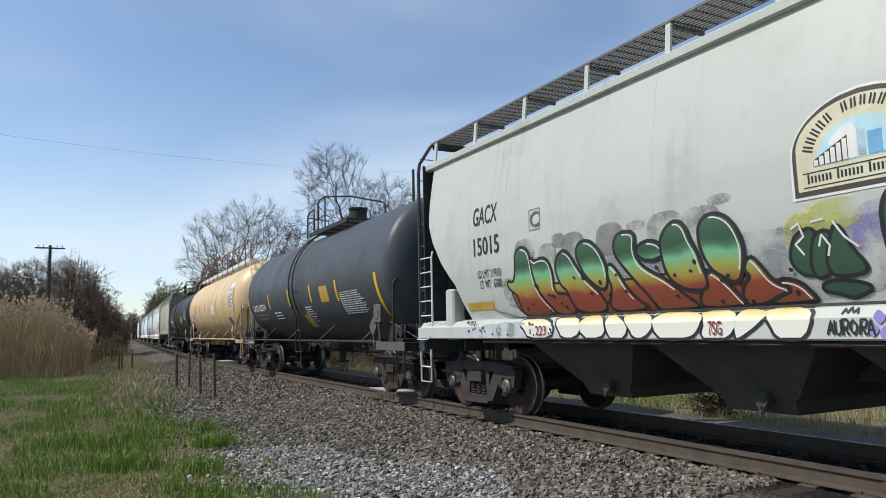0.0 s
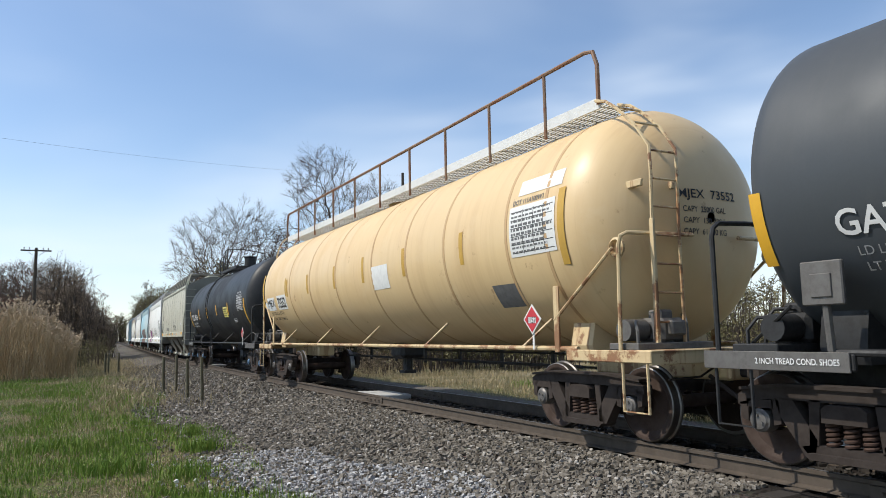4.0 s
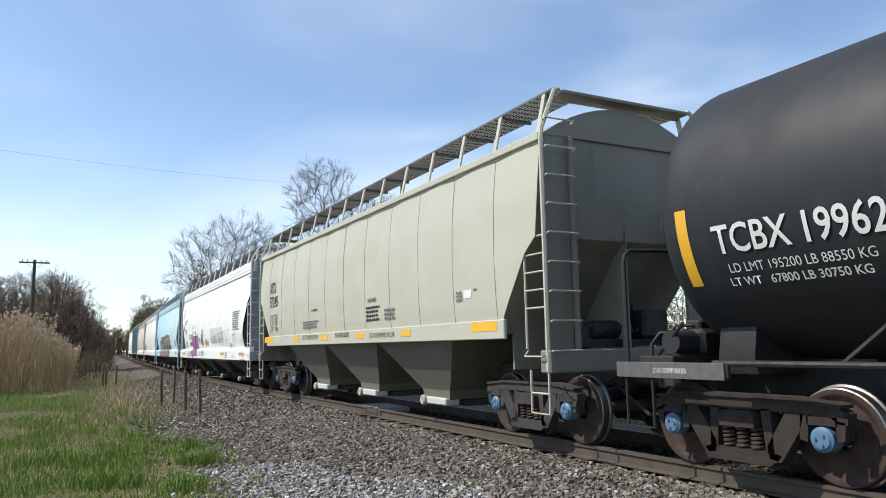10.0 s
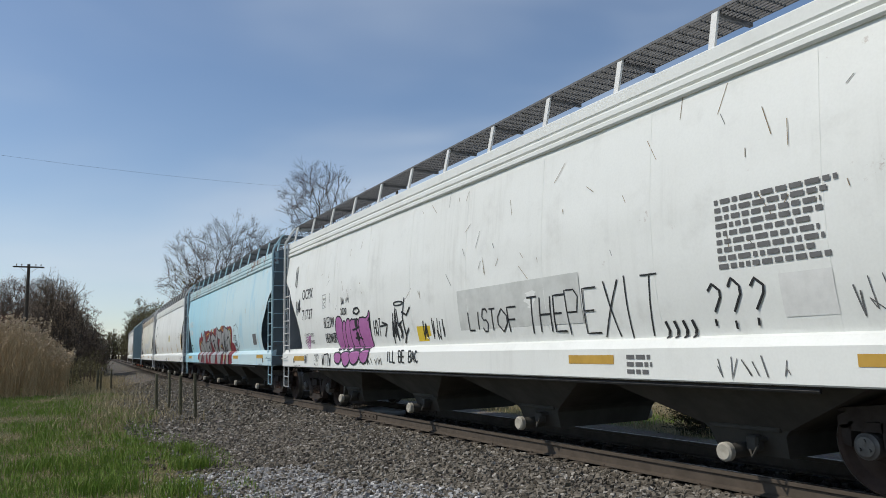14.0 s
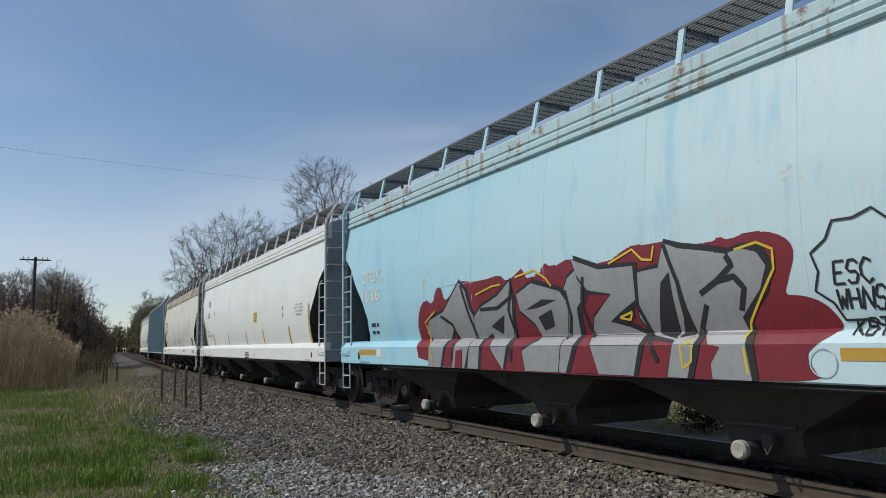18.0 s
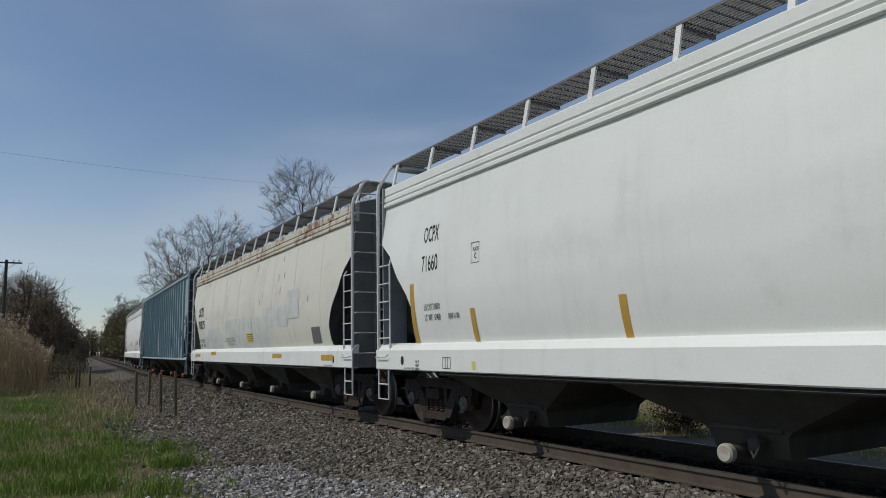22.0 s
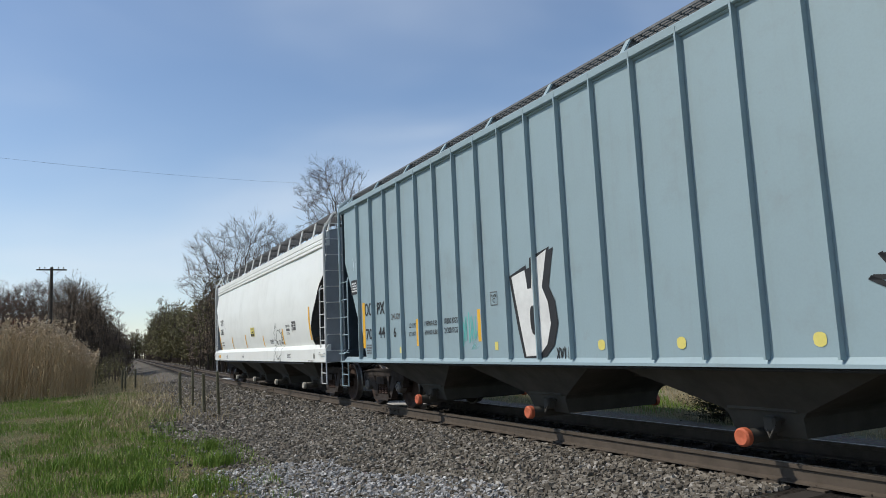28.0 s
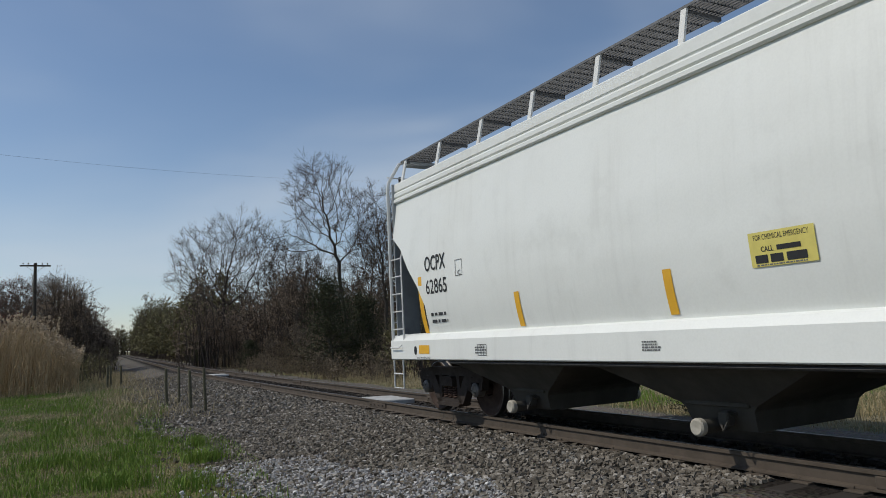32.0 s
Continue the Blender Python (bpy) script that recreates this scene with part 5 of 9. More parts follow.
def build_train():
    W, I = M["steel_white"], M["black_iron"]
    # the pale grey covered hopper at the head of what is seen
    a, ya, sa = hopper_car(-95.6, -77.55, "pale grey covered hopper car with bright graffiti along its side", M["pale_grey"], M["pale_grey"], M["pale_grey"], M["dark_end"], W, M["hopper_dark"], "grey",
                           section=[(1.30, 1.26), (1.5, 1.36), (1.8, 1.47), (2.3, 1.56), (2.9, 1.575), (3.4, 1.53), (3.9, 1.45), (4.38, 1.36)],
                           ends=[(1.30, 1.7), (1.6, 1.6), (2.1, 1.35), (2.5, 0.95), (2.9, 0.65), (3.2, 0.48), (3.6, 0.42), (4.38, 0.40)],
                           eave=(4.27, 4.38), sill=(1.21, 1.50), sill_x=1.56, walk_z=4.82, bays=5, bay_gap=2.36, gate=None, seams=6, post_gap=1.55, flat_top=True, ladder_top=2.75, post_m=M["dark_end"])
    # charcoal tank car
    b, yb, sb = tank_car(-76.75, -61.95, "charcoal grey tank car with yellow reflective stripes", 1.57, 2.72, M["tank_grey"], I, I, 0.5, 0.34, "brown", "steel", (-3.9, 0.8, 3.9), 0.22, 2.5, trucks=(-5.8, 6.25))
    # faded yellow tank car
    c, yc, sc = tank_car(-61.2, -43.6, "faded yellow insulated tank car with rusty railings", 1.62, 2.75, M["tank_yellow"], M["yellow_trim"], M["yellow_trim"], 1.0, 0.35, "brown", "steel",
                         (-7.15, -6.2, -4.3, -2.8, -1.15, 1.05, 3.0, 4.8), None, 3.2, True, True, trucks=(-7.1, 7.5))
    # black tank car
    d, yd, sd = tank_car(-43.0, -27.15, "black tank car with yellow reflective stripes", 1.57, 2.72, M["tank_black"], I, I, 0.55, 0.45, "brown", "blue", (-4.2, 0.4, 4.2), 0.9, 2.5, trucks=(-6.05, 6.65), card=False)
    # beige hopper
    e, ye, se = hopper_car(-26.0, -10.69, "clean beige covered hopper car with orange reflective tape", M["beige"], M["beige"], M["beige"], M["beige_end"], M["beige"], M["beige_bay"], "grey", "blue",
                           section=[(1.52, 1.50), (1.9, 1.55), (2.6, 1.575), (3.4, 1.56), (4.22, 1.47)],
                           ends=[(1.52, 1.25), (1.75, 1.12), (2.15, 0.80), (2.6, 0.46), (2.8, 0.22), (3.4, 0.16), (4.22, 0.16)],
                           eave=(4.08, 4.22), sill=(1.44, 1.72), sill_x=1.585, walk_z=4.86, bays=3, seams=12, scallop=0.016, post_gap=1.2, seam_r=0.012, flat_top=True, ladder_top=2.9, lower=True, gate_box=M["pale_grey"], roof_rise=0.50)
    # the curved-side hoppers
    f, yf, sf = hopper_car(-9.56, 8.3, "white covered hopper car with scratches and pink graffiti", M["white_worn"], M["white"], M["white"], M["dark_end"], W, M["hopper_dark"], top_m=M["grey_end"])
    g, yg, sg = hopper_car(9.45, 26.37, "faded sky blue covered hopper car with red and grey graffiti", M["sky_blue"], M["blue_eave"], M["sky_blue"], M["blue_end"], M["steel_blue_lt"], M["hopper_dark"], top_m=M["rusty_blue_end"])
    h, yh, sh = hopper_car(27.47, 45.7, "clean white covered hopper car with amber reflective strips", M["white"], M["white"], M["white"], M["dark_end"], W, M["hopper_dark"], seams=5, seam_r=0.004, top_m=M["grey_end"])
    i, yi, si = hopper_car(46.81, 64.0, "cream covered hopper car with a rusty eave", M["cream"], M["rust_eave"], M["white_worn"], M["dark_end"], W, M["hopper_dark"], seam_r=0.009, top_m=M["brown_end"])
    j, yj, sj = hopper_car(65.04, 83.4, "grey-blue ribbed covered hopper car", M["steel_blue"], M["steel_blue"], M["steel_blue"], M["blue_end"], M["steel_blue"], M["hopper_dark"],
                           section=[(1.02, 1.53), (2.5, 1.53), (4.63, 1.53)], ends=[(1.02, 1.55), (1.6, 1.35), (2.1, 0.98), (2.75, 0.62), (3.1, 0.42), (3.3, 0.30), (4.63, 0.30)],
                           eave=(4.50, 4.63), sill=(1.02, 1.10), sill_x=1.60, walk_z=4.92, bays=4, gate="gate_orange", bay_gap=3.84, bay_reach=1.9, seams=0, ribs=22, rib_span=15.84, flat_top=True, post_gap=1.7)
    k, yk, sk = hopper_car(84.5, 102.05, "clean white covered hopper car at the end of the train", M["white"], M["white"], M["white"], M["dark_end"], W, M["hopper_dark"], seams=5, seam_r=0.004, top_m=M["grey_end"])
    return dict(A=(a, ya, sa, -86.575), B=(b, yb, sb, -69.35), C=(c, yc, sc, -52.4), D=(d, yd, sd, -35.075), E=(e, ye, lambda z: se(z) + 0.018, -18.345), F=(f, yf, sf, -0.63), G=(g, yg, sg, 17.91), H=(h, yh, sh, 36.585),
                I=(i, yi, si, 55.405), J=(j, yj, sj, 74.22), K=(k, yk, sk, 93.275))


TRAIN = build_train()


# ---- plants ----
class Twigs:
    """Collects tapered three-sided tubes, drawn as one mesh."""

    def __init__(self):
        self.a, self.b, self.ra, self.rb = [], [], [], []

    def seg(self, p, q, r0, r1):
        self.a.append(p), self.b.append(q), self.ra.append(r0), self.rb.append(r1)

    def data(self, name, mat, n=3):
        a, b = np.array(self.a, float), np.array(self.b, float)
        d = b - a
        d /= np.maximum(np.linalg.norm(d, axis=1), 1e-9)[:, None]
        up = np.where(np.abs(d[:, 2:3]) < 0.9, [[0.0, 0, 1]], [[1.0, 0, 0]])
        u = np.cross(d, up)
        u /= np.linalg.norm(u, axis=1)[:, None]
        w = np.cross(u, d)
        ang = np.arange(n) * 2 * np.pi / n
        off = u[:, None] * np.cos(ang)[None, :, None] + w[:, None] * np.sin(ang)[None, :, None]
        v = np.concatenate((a[:, None] + off * np.array(self.ra)[:, None, None], b[:, None] + off * np.array(self.rb)[:, None, None]), 1)
        k = np.arange(n)
        quad = np.stack((k, (k + 1) % n, n + (k + 1) % n, n + k), 1)
        f = (quad[None] + (np.arange(len(a)) * 2 * n)[:, None, None]).reshape(-1, 4)
        me = bpy.data.meshes.new(name)
        me.from_pydata(v.reshape(-1, 3).tolist(), [], f.tolist())
        me.materials.append(mat)
        me.polygons.foreach_set("use_smooth", [True] * len(me.polygons))
        return me


def leaf_mesh(name, spots, size, mat, seed, up=0.0):
    rng = np.random.default_rng(seed)
    p = np.array(spots, float)
    n = len(p)
    s = size * rng.uniform(0.6, 1.4, (n, 1))
    u = rng.normal(size=(n, 3))
    u /= np.linalg.norm(u, axis=1)[:, None]
    w = np.cross(u, rng.normal(size=(n, 3)))
    w /= np.linalg.norm(w, axis=1)[:, None]
    v = np.stack((p - u * s, p - w * s * 0.5, p + u * s, p + w * s * 0.5), 1).reshape(-1, 3)
    f = np.arange(n * 4).reshape(-1, 4)
    me = bpy.data.meshes.new(name)
    me.from_pydata(v.tolist(), [], f.tolist())
    me.materials.append(mat)
    return me


def colonise(seed, lobes, fork_z, lean, count, step, reach):
    """Grows a crown towards points strewn through rounded lobes (x, y, z, rx, ry, rz): nodes, parents."""
    rng = np.random.default_rng(seed)
    vol = np.array([rx * ry * rz for *_, rx, ry, rz in lobes])
    goals = []
    for (cx, cy, cz, rx, ry, rz), n in zip(lobes, (count * vol / vol.sum()).astype(int)):
        u = rng.normal(size=(n, 3))
        u /= np.linalg.norm(u, axis=1)[:, None]
        u *= rng.uniform(0.05, 1.0, (n, 1)) ** (1 / 2.2)
        goals.append(np.array((cx, cy, cz)) + u * np.array((rx, ry, rz)))
    goals = np.concatenate(goals)
    nodes, parent = [np.zeros(3)], [-1]
    while nodes[-1][2] < fork_z:
        d = np.array((lean[0], lean[1], 1.0)) + rng.normal(0, 0.07, 3)
        nodes.append(nodes[-1] + d / np.linalg.norm(d) * step)
        parent.append(len(nodes) - 2)
    near = np.full(len(goals), 1e9)
    who = np.zeros(len(goals), int)
    fresh = 0
    for _ in range(120):
        for k in range(fresh, len(nodes)):
            d = np.linalg.norm(goals - nodes[k], axis=1)
            hit = d < near
            near[hit], who[hit] = d[hit], k
        fresh = len(nodes)
        live = near > reach
        if not live.any():
            break
        way = goals[live] - np.array(nodes)[who[live]]
        way /= np.linalg.norm(way, axis=1)[:, None]
        for k in np.unique(who[live]):
            d = way[who[live] == k].mean(0) + rng.normal(0, 0.10, 3) + np.array((0, 0, 0.10))
            q = nodes[k] + d / max(np.linalg.norm(d), 1e-6) * step
            nodes.append(q)
            parent.append(int(k))
        if len(nodes) > 9000:
            break
    kids = [[] for _ in nodes]
    for k in range(1, len(nodes)):
        kids[parent[k]].append(k)
    for _ in range(4):
        nodes = [p if k == 0 or not kids[k] else 0.4 * p + 0.3 * nodes[parent[k]] + 0.3 * sum(nodes[c] for c in kids[k]) / len(kids[k]) for k, p in enumerate(nodes)]
    return nodes, parent


BARK = plain("grey-brown bark", (0.065, 0.052, 0.042), 0.95, 0.0, 0.35, 3.0)
TWIG = plain("brown bare twigs", (0.085, 0.066, 0.052), 0.95, 0.0, 0.3, 3.0)
BUDS = leafy("reddish-brown buds", (0.20, 0.145, 0.105), (0.28, 0.21, 0.15))
REDBUD = leafy("red maple buds", (0.20, 0.06, 0.045), (0.16, 0.08, 0.055))
GREENBUD = leafy("fresh olive leaf buds", (0.13, 0.118, 0.052), (0.20, 0.175, 0.088))
SCRUB = leafy("brown dead scrub leaves", (0.15, 0.112, 0.072), (0.23, 0.18, 0.118))
CEDAR = leafy("dark green cedar sprays", (0.026, 0.034, 0.014), (0.058, 0.058, 0.026))
REED = leafy("dry tan reed stalks", (0.30, 0.215, 0.12), (0.43, 0.33, 0.20))
PLUME = leafy("pale buff reed plumes", (0.36, 0.27, 0.175), (0.50, 0.395, 0.275))
BLADE = leafy("fresh green grass blades", (0.10, 0.19, 0.022), (0.20, 0.26, 0.05))
STRAW = leafy("dry straw blades", (0.30, 0.24, 0.13), (0.40, 0.33, 0.20))


def bare_tree(x, y, height, seed, label, width=0.5, fork=0.28, lean=(0, 0), lobes=None, count=420, step=0.34, tip=0.0135, twig=0.95, buds=BUDS, bud_size=0.03, bud_n=800, name="tree"):
    """A leafless tree: a forking skeleton that fills its crown, thickened towards the trunk, with fine outer twigs."""
    rng = random.Random(seed)
    if lobes is None:
        w = height * width / 2
        lobes = [(0, 0, height * 0.64, w, w, height * 0.35), (0.3 * w * rng.uniform(-1, 1), 0, height * 0.80, w * 0.6, w * 0.6, height * 0.19)]
    nodes, parent = colonise(seed, lobes, height * fork, lean, count, step, step * 1.25)
    n = len(nodes)
    kids = [0] * n
    load = [0.0] * n
    for k in range(n - 1, 0, -1):
        if not kids[k]:
            load[k] = tip ** 2.15
        load[parent[k]] += load[k]
        kids[parent[k]] += 1
    rad = [max(v, tip ** 2.15) ** (1 / 2.15) for v in load]
    wood, fine, tips = Twigs(), Twigs(), []
    for k in range(1, n):
        a, b = tuple(nodes[parent[k]]), tuple(nodes[k])
        (wood if rad[k] > 0.055 else fine).seg(a, b, min(rad[parent[k]], rad[k] * 1.25), rad[k])
        if rad[k] > tip * 2.6:
            continue
        out = Vector(b) - Vector(a)
        for _ in range(6 if not kids[k] else 1):
            d = (out.normalized() + Vector((rng.gauss(0, 0.42), rng.gauss(0, 0.42), rng.gauss(0.30, 0.3)))).normalized() * twig * rng.uniform(0.5, 1.2)
            q = Vector(b) + d
            fine.seg(b, tuple(q), tip * 0.6, tip * 0.28)
            tips.append(tuple(q))
            for _ in range(3):
                m = Vector(b) + d * rng.uniform(0.3, 0.9)
                e = (d.normalized() + Vector((rng.gauss(0, 0.6), rng.gauss(0, 0.6), rng.gauss(0.2, 0.4)))).normalized() * twig * rng.uniform(0.3, 0.6)
                fine.seg(tuple(m), tuple(m + e), tip * 0.5, tip * 0.25)
                tips.append(tuple(m + e))
    t = thing(name, label, "tree", m=pose(x, y, ground_z(x, y) - 0.05))
    part("trunk", wood.data("trunk", BARK, 6), t)
    crown = part("crown", fine.data("crown", TWIG, 3), t)
    if bud_n and tips:
        pts = [(tx + rng.gauss(0, 0.10), ty + rng.gauss(0, 0.10), tz + rng.gauss(0, 0.10)) for tx, ty, tz in (rng.choice(tips) for _ in range(bud_n))]
        part("foliage", leaf_mesh("foliage", pts, bud_size, buds, seed), crown)
    return t


def at_az(az, dist):
    return dist * math.sin(radians(az)), dist * math.cos(radians(az))


def thicket(name, label, spots, seed, leaf, leaf_size, per, stems=7, category="shrubs"):
    """Woody scrub as one mass: many leaning stems with side twigs and small leaves."""
    rng = random.Random(seed)
    tw, lv = Twigs(), []
    for (x, y, hgt, wid) in spots:
        z = ground_z(x, y) - 0.05
        for _ in range(stems):
            bx, by = x + rng.gauss(0, wid * 0.28), y + rng.gauss(0, wid * 0.28)
            h = hgt * rng.uniform(0.6, 1.0) * max(0.45, 1 - abs(bx - x) / wid)
            tx, ty = bx + rng.gauss(0, wid * 0.14), by + rng.gauss(0, wid * 0.14)
            pts = [(bx + (tx - bx) * f + rng.gauss(0, 0.05) * h * 0.2, by + (ty - by) * f, z + h * f) for f in (0, 0.35, 0.7, 1.0)]
            r = 0.012 * h
            for a, b, ra, rb in zip(pts[:-1], pts[1:], (r, r * 0.7, r * 0.4), (r * 0.7, r * 0.4, r * 0.1)):
                tw.seg(a, b, ra, rb)
            for _ in range(11):
                f = rng.uniform(0.2, 1.0)
                i = min(int(f * 3), 2)
                q = Vector(pts[i]).lerp(Vector(pts[i + 1]), f * 3 - i)
                o = Vector((rng.gauss(0, 1), rng.gauss(0, 1), rng.uniform(0.2, 1.4))).normalized() * h * rng.uniform(0.10, 0.26) * (1.15 - f * 0.6)
                tw.seg(tuple(q), tuple(q + o), r * 0.35, r * 0.08)
                for _ in range(2):
                    o2 = (o.normalized() + Vector((rng.gauss(0, 0.6), rng.gauss(0, 0.6), rng.gauss(0.1, 0.5)))).normalized() * o.length * 0.55
                    m = q + o * rng.uniform(0.5, 1.0)
                    tw.seg(tuple(m), tuple(m + o2), r * 0.22, r * 0.05)
                    for _ in range(per):
                        g = m + o2 * rng.random() + Vector((rng.gauss(0, 0.05), rng.gauss(0, 0.05), rng.gauss(0, 0.05))) * h * 0.35
                        lv.append(tuple(g))
    ob = tagged(new(name, tw.data(name, TWIG, 3)), label, category, kind="stuff")
    if lv:
        part("foliage", leaf_mesh("foliage", lv, leaf_size, leaf, seed), ob)
    return ob


def build_trees():
    x, y = at_az(12.0, 78)
    bare_tree(x, y, 17.0, 11, "bare spreading tree with many forked limbs", lobes=[(0.3, 0, 10.4, 5.7, 5.6, 4.9), (2.4, 0, 13.4, 2.7, 2.7, 2.6), (-2.4, 0, 9.0, 3.4, 3.4, 3.2)], fork=0.15, count=800, step=0.42, tip=0.0155, twig=1.15, bud_n=300)
    x, y = at_az(21.4, 58)
    bare_tree(x, y, 16.5, 23, "tall bare tree with reddish buds", lobes=[(-2.2, 0, 13.2, 3.1, 3.1, 3.6), (-4.4, 0, 9.5, 2.2, 2.2, 1.5), (0.6, 0, 10.8, 2.2, 2.2, 2.8)], fork=0.34, lean=(-0.10, 0), count=600, step=0.36, tip=0.0135, twig=0.9, bud_n=2600, bud_size=0.028)
    x, y = at_az(24.2, 60)
    bare_tree(x, y, 14.8, 31, "bare tree with brownish buds behind the track", 0.36, 0.30, count=600, bud_n=5000)
    x, y = at_az(27.5, 64)
    bare_tree(x, y, 14.0, 37, "bare tree with brownish buds behind the track", 0.5, 0.26, bud_n=3000)
    x, y = at_az(34.0, 60)
    bare_tree(x, y, 12.0, 41, "budding tree behind the track", 0.6, 0.22, buds=GREENBUD, bud_size=0.05, bud_n=5000)
    x, y = at_az(-2.4, 88)
    bare_tree(x, y, 8.2, 43, "slender bare tree beside the reeds", 0.5, 0.3, count=260, bud_n=1200)
    x, y = at_az(-1.9, 96)
    bare_tree(x, y, 6.6, 47, "small tree covered with red buds", 0.7, 0.3, count=260, buds=REDBUD, bud_size=0.06, bud_n=7000)
    x, y = at_az(0.2, 84)
    bare_tree(x, y, 8.8, 53, "pale slender bare tree", 0.5, 0.3, count=260, bud_n=500)
    left = []
    rng = random.Random(8)
    for az, dist, h, sd in ((15.6, 84, 12.0, 101), (17.4, 76, 12.4, 102), (19.0, 70, 11.0, 103), (23.2, 72, 13.0, 104), (25.8, 66, 13.5, 105), (29.5, 70, 13.0, 106)):
        x, y = at_az(az, dist)
        bare_tree(x, y, h, sd, "slender bare tree in the wood behind the track", 0.5, 0.3, bud_n=900)
    for az, dist, h, sd, bd in ((-5.2, 112, 11.5, 111, BUDS), (-4.0, 104, 10.5, 112, REDBUD), (-2.9, 108, 11.5, 113, BUDS), (-1.6, 100, 10.8, 114, REDBUD), (-0.6, 110, 12.5, 115, BUDS), (0.6, 104, 11.5, 116, BUDS), (-6.4, 108, 12.0, 117, BUDS)):
        x, y = at_az(az, dist)
        bare_tree(x, y, h, sd, "reddish budding tree behind the reeds", 0.6, 0.2, buds=bd, bud_size=0.055, bud_n=5000)
    for az, dist, h, w in ((0.9, 76, 8.4, 3.2), (1.8, 74, 8.0, 3.4), (2.6, 78, 7.0, 3.4), (3.2, 82, 5.8, 3.0), (1.2, 82, 8.6, 3.6), (2.2, 84, 7.6, 3.5), (3.4, 92, 5.0, 2.8), (0.2, 80, 6.5, 3.0)):
        x, y = at_az(az, dist)
        left.append((x, y, h, w))
    thicket("thicket", "dense budding thicket beside the track", [(x, y, h * 1.12, w * 1.12) for x, y, h, w in left], 61, BUDS, 0.055, 9, 70)
    farl = []
    for k in range(16):
        x, y = at_az(-6.5 + 0.5 * k + rng.uniform(-0.2, 0.2), rng.uniform(105, 130))
        farl.append((x, y, rng.uniform(7.5, 11.0) * (1 if k < 12 else 0.7), 4.5))
    thicket("far_wood", "far bare woodland with brownish twigs", farl, 67, BUDS, 0.11, 6, 34, "woods")
    farr = []
    for k in range(60):
        s = 90 + 4.2 * k
        x = track_x(s) + 4.5 + rng.uniform(0, 5) + (8 if k % 3 == 2 else 0)
        farr.append((x, s, rng.uniform(9.5, 12.5) * min(1.5, max(1.0, s / 140)), 5.0))
    for k in range(16):
        s = 110 + 14 * k
        farr.append((track_x(s) - 6 - rng.uniform(0, 4), s, rng.uniform(5, 8), 4))
    thicket("far_wood", "far budding woodland lining the track", farr + [(track_x(380) + 3.0 * k - 40, 380 + rng.uniform(0, 20), rng.uniform(11, 17), 6.0) for k in range(28)], 71, GREENBUD, 0.19, 5, 34, "woods")
    mid = []
    for k in range(34):
        s = 42 + 1.7 * k
        mid.append((track_x(s) + rng.uniform(6.5, 11), s, rng.uniform(2.2, 4.4), 2.4))
    for k in range(30):
        s = 36 + 2.0 * k
        mid.append((track_x(s) + rng.uniform(10, 18), s, rng.uniform(3.0, 5.6), 3.0))
    thicket("scrub", "brown tangled scrub along the far side of the track", mid, 73, SCRUB, 0.034, 5, 34)
    back = []
    for k in range(46):
        x, y = at_az(10.5 + 0.55 * k, rng.uniform(66, 92))
        back.append((x, y, rng.uniform(5.5, 9.5) + (1.5 if k > 12 else 0), 4.5))
    thicket("woodland", "bare brown woodland behind the track", back, 77, BUDS, 0.07, 5, 40, "woods")
    leftedge = []
    for k in range(30):
        s = 50 + 4.0 * k
        leftedge.append((track_x(s) - 4.2 - rng.uniform(0, 2.0) - 0.02 * s, s, rng.uniform(1.2, 3.0), 2.2))
    thicket("scrub", "brown scrub at the foot of the embankment", leftedge, 75, GREENBUD, 0.05, 2, 18)
    low = []
    for k in range(60):
        s = 30 + 0.9 * k
        low.append((track_x(s) + rng.uniform(3.9, 7.0), s, rng.uniform(0.7, 1.9), 1.4))
    thicket("brambles", "low reddish-brown brambles beside the track", low, 79, SCRUB, 0.035, 2, 18)
    right = []
    for k in range(40):
        az = 26 + 1.15 * k
        x, y = at_az(az, rng.uniform(34, 46))
        right.append((x, y, rng.uniform(3.5, 6.0), 3.2))
    thicket("hedgerow", "budding hedgerow across the field", right, 83, GREENBUD, 0.055, 5, 26)
    # dark evergreens
    for az, dist, h, w, lab in ((19.9, 44, 5.6, 3.5, "broad dark green cedar tree"), (22.4, 46, 4.8, 3.0, "dark green cedar tree"), (13.9, 62, 2.3, 1.6, "small dark evergreen shrub"), (10.4, 74, 2.6, 1.8, "small dark evergreen shrub")):
        cedar(*at_az(az, dist), h, w, lab, int(az * 10))
    for (x, y, h, w) in ((12.3, 10.9, 1.25, 1.15),):
        cedar(x, y, h, w, "small dark evergreen bush in dry grass", int(x * 10))


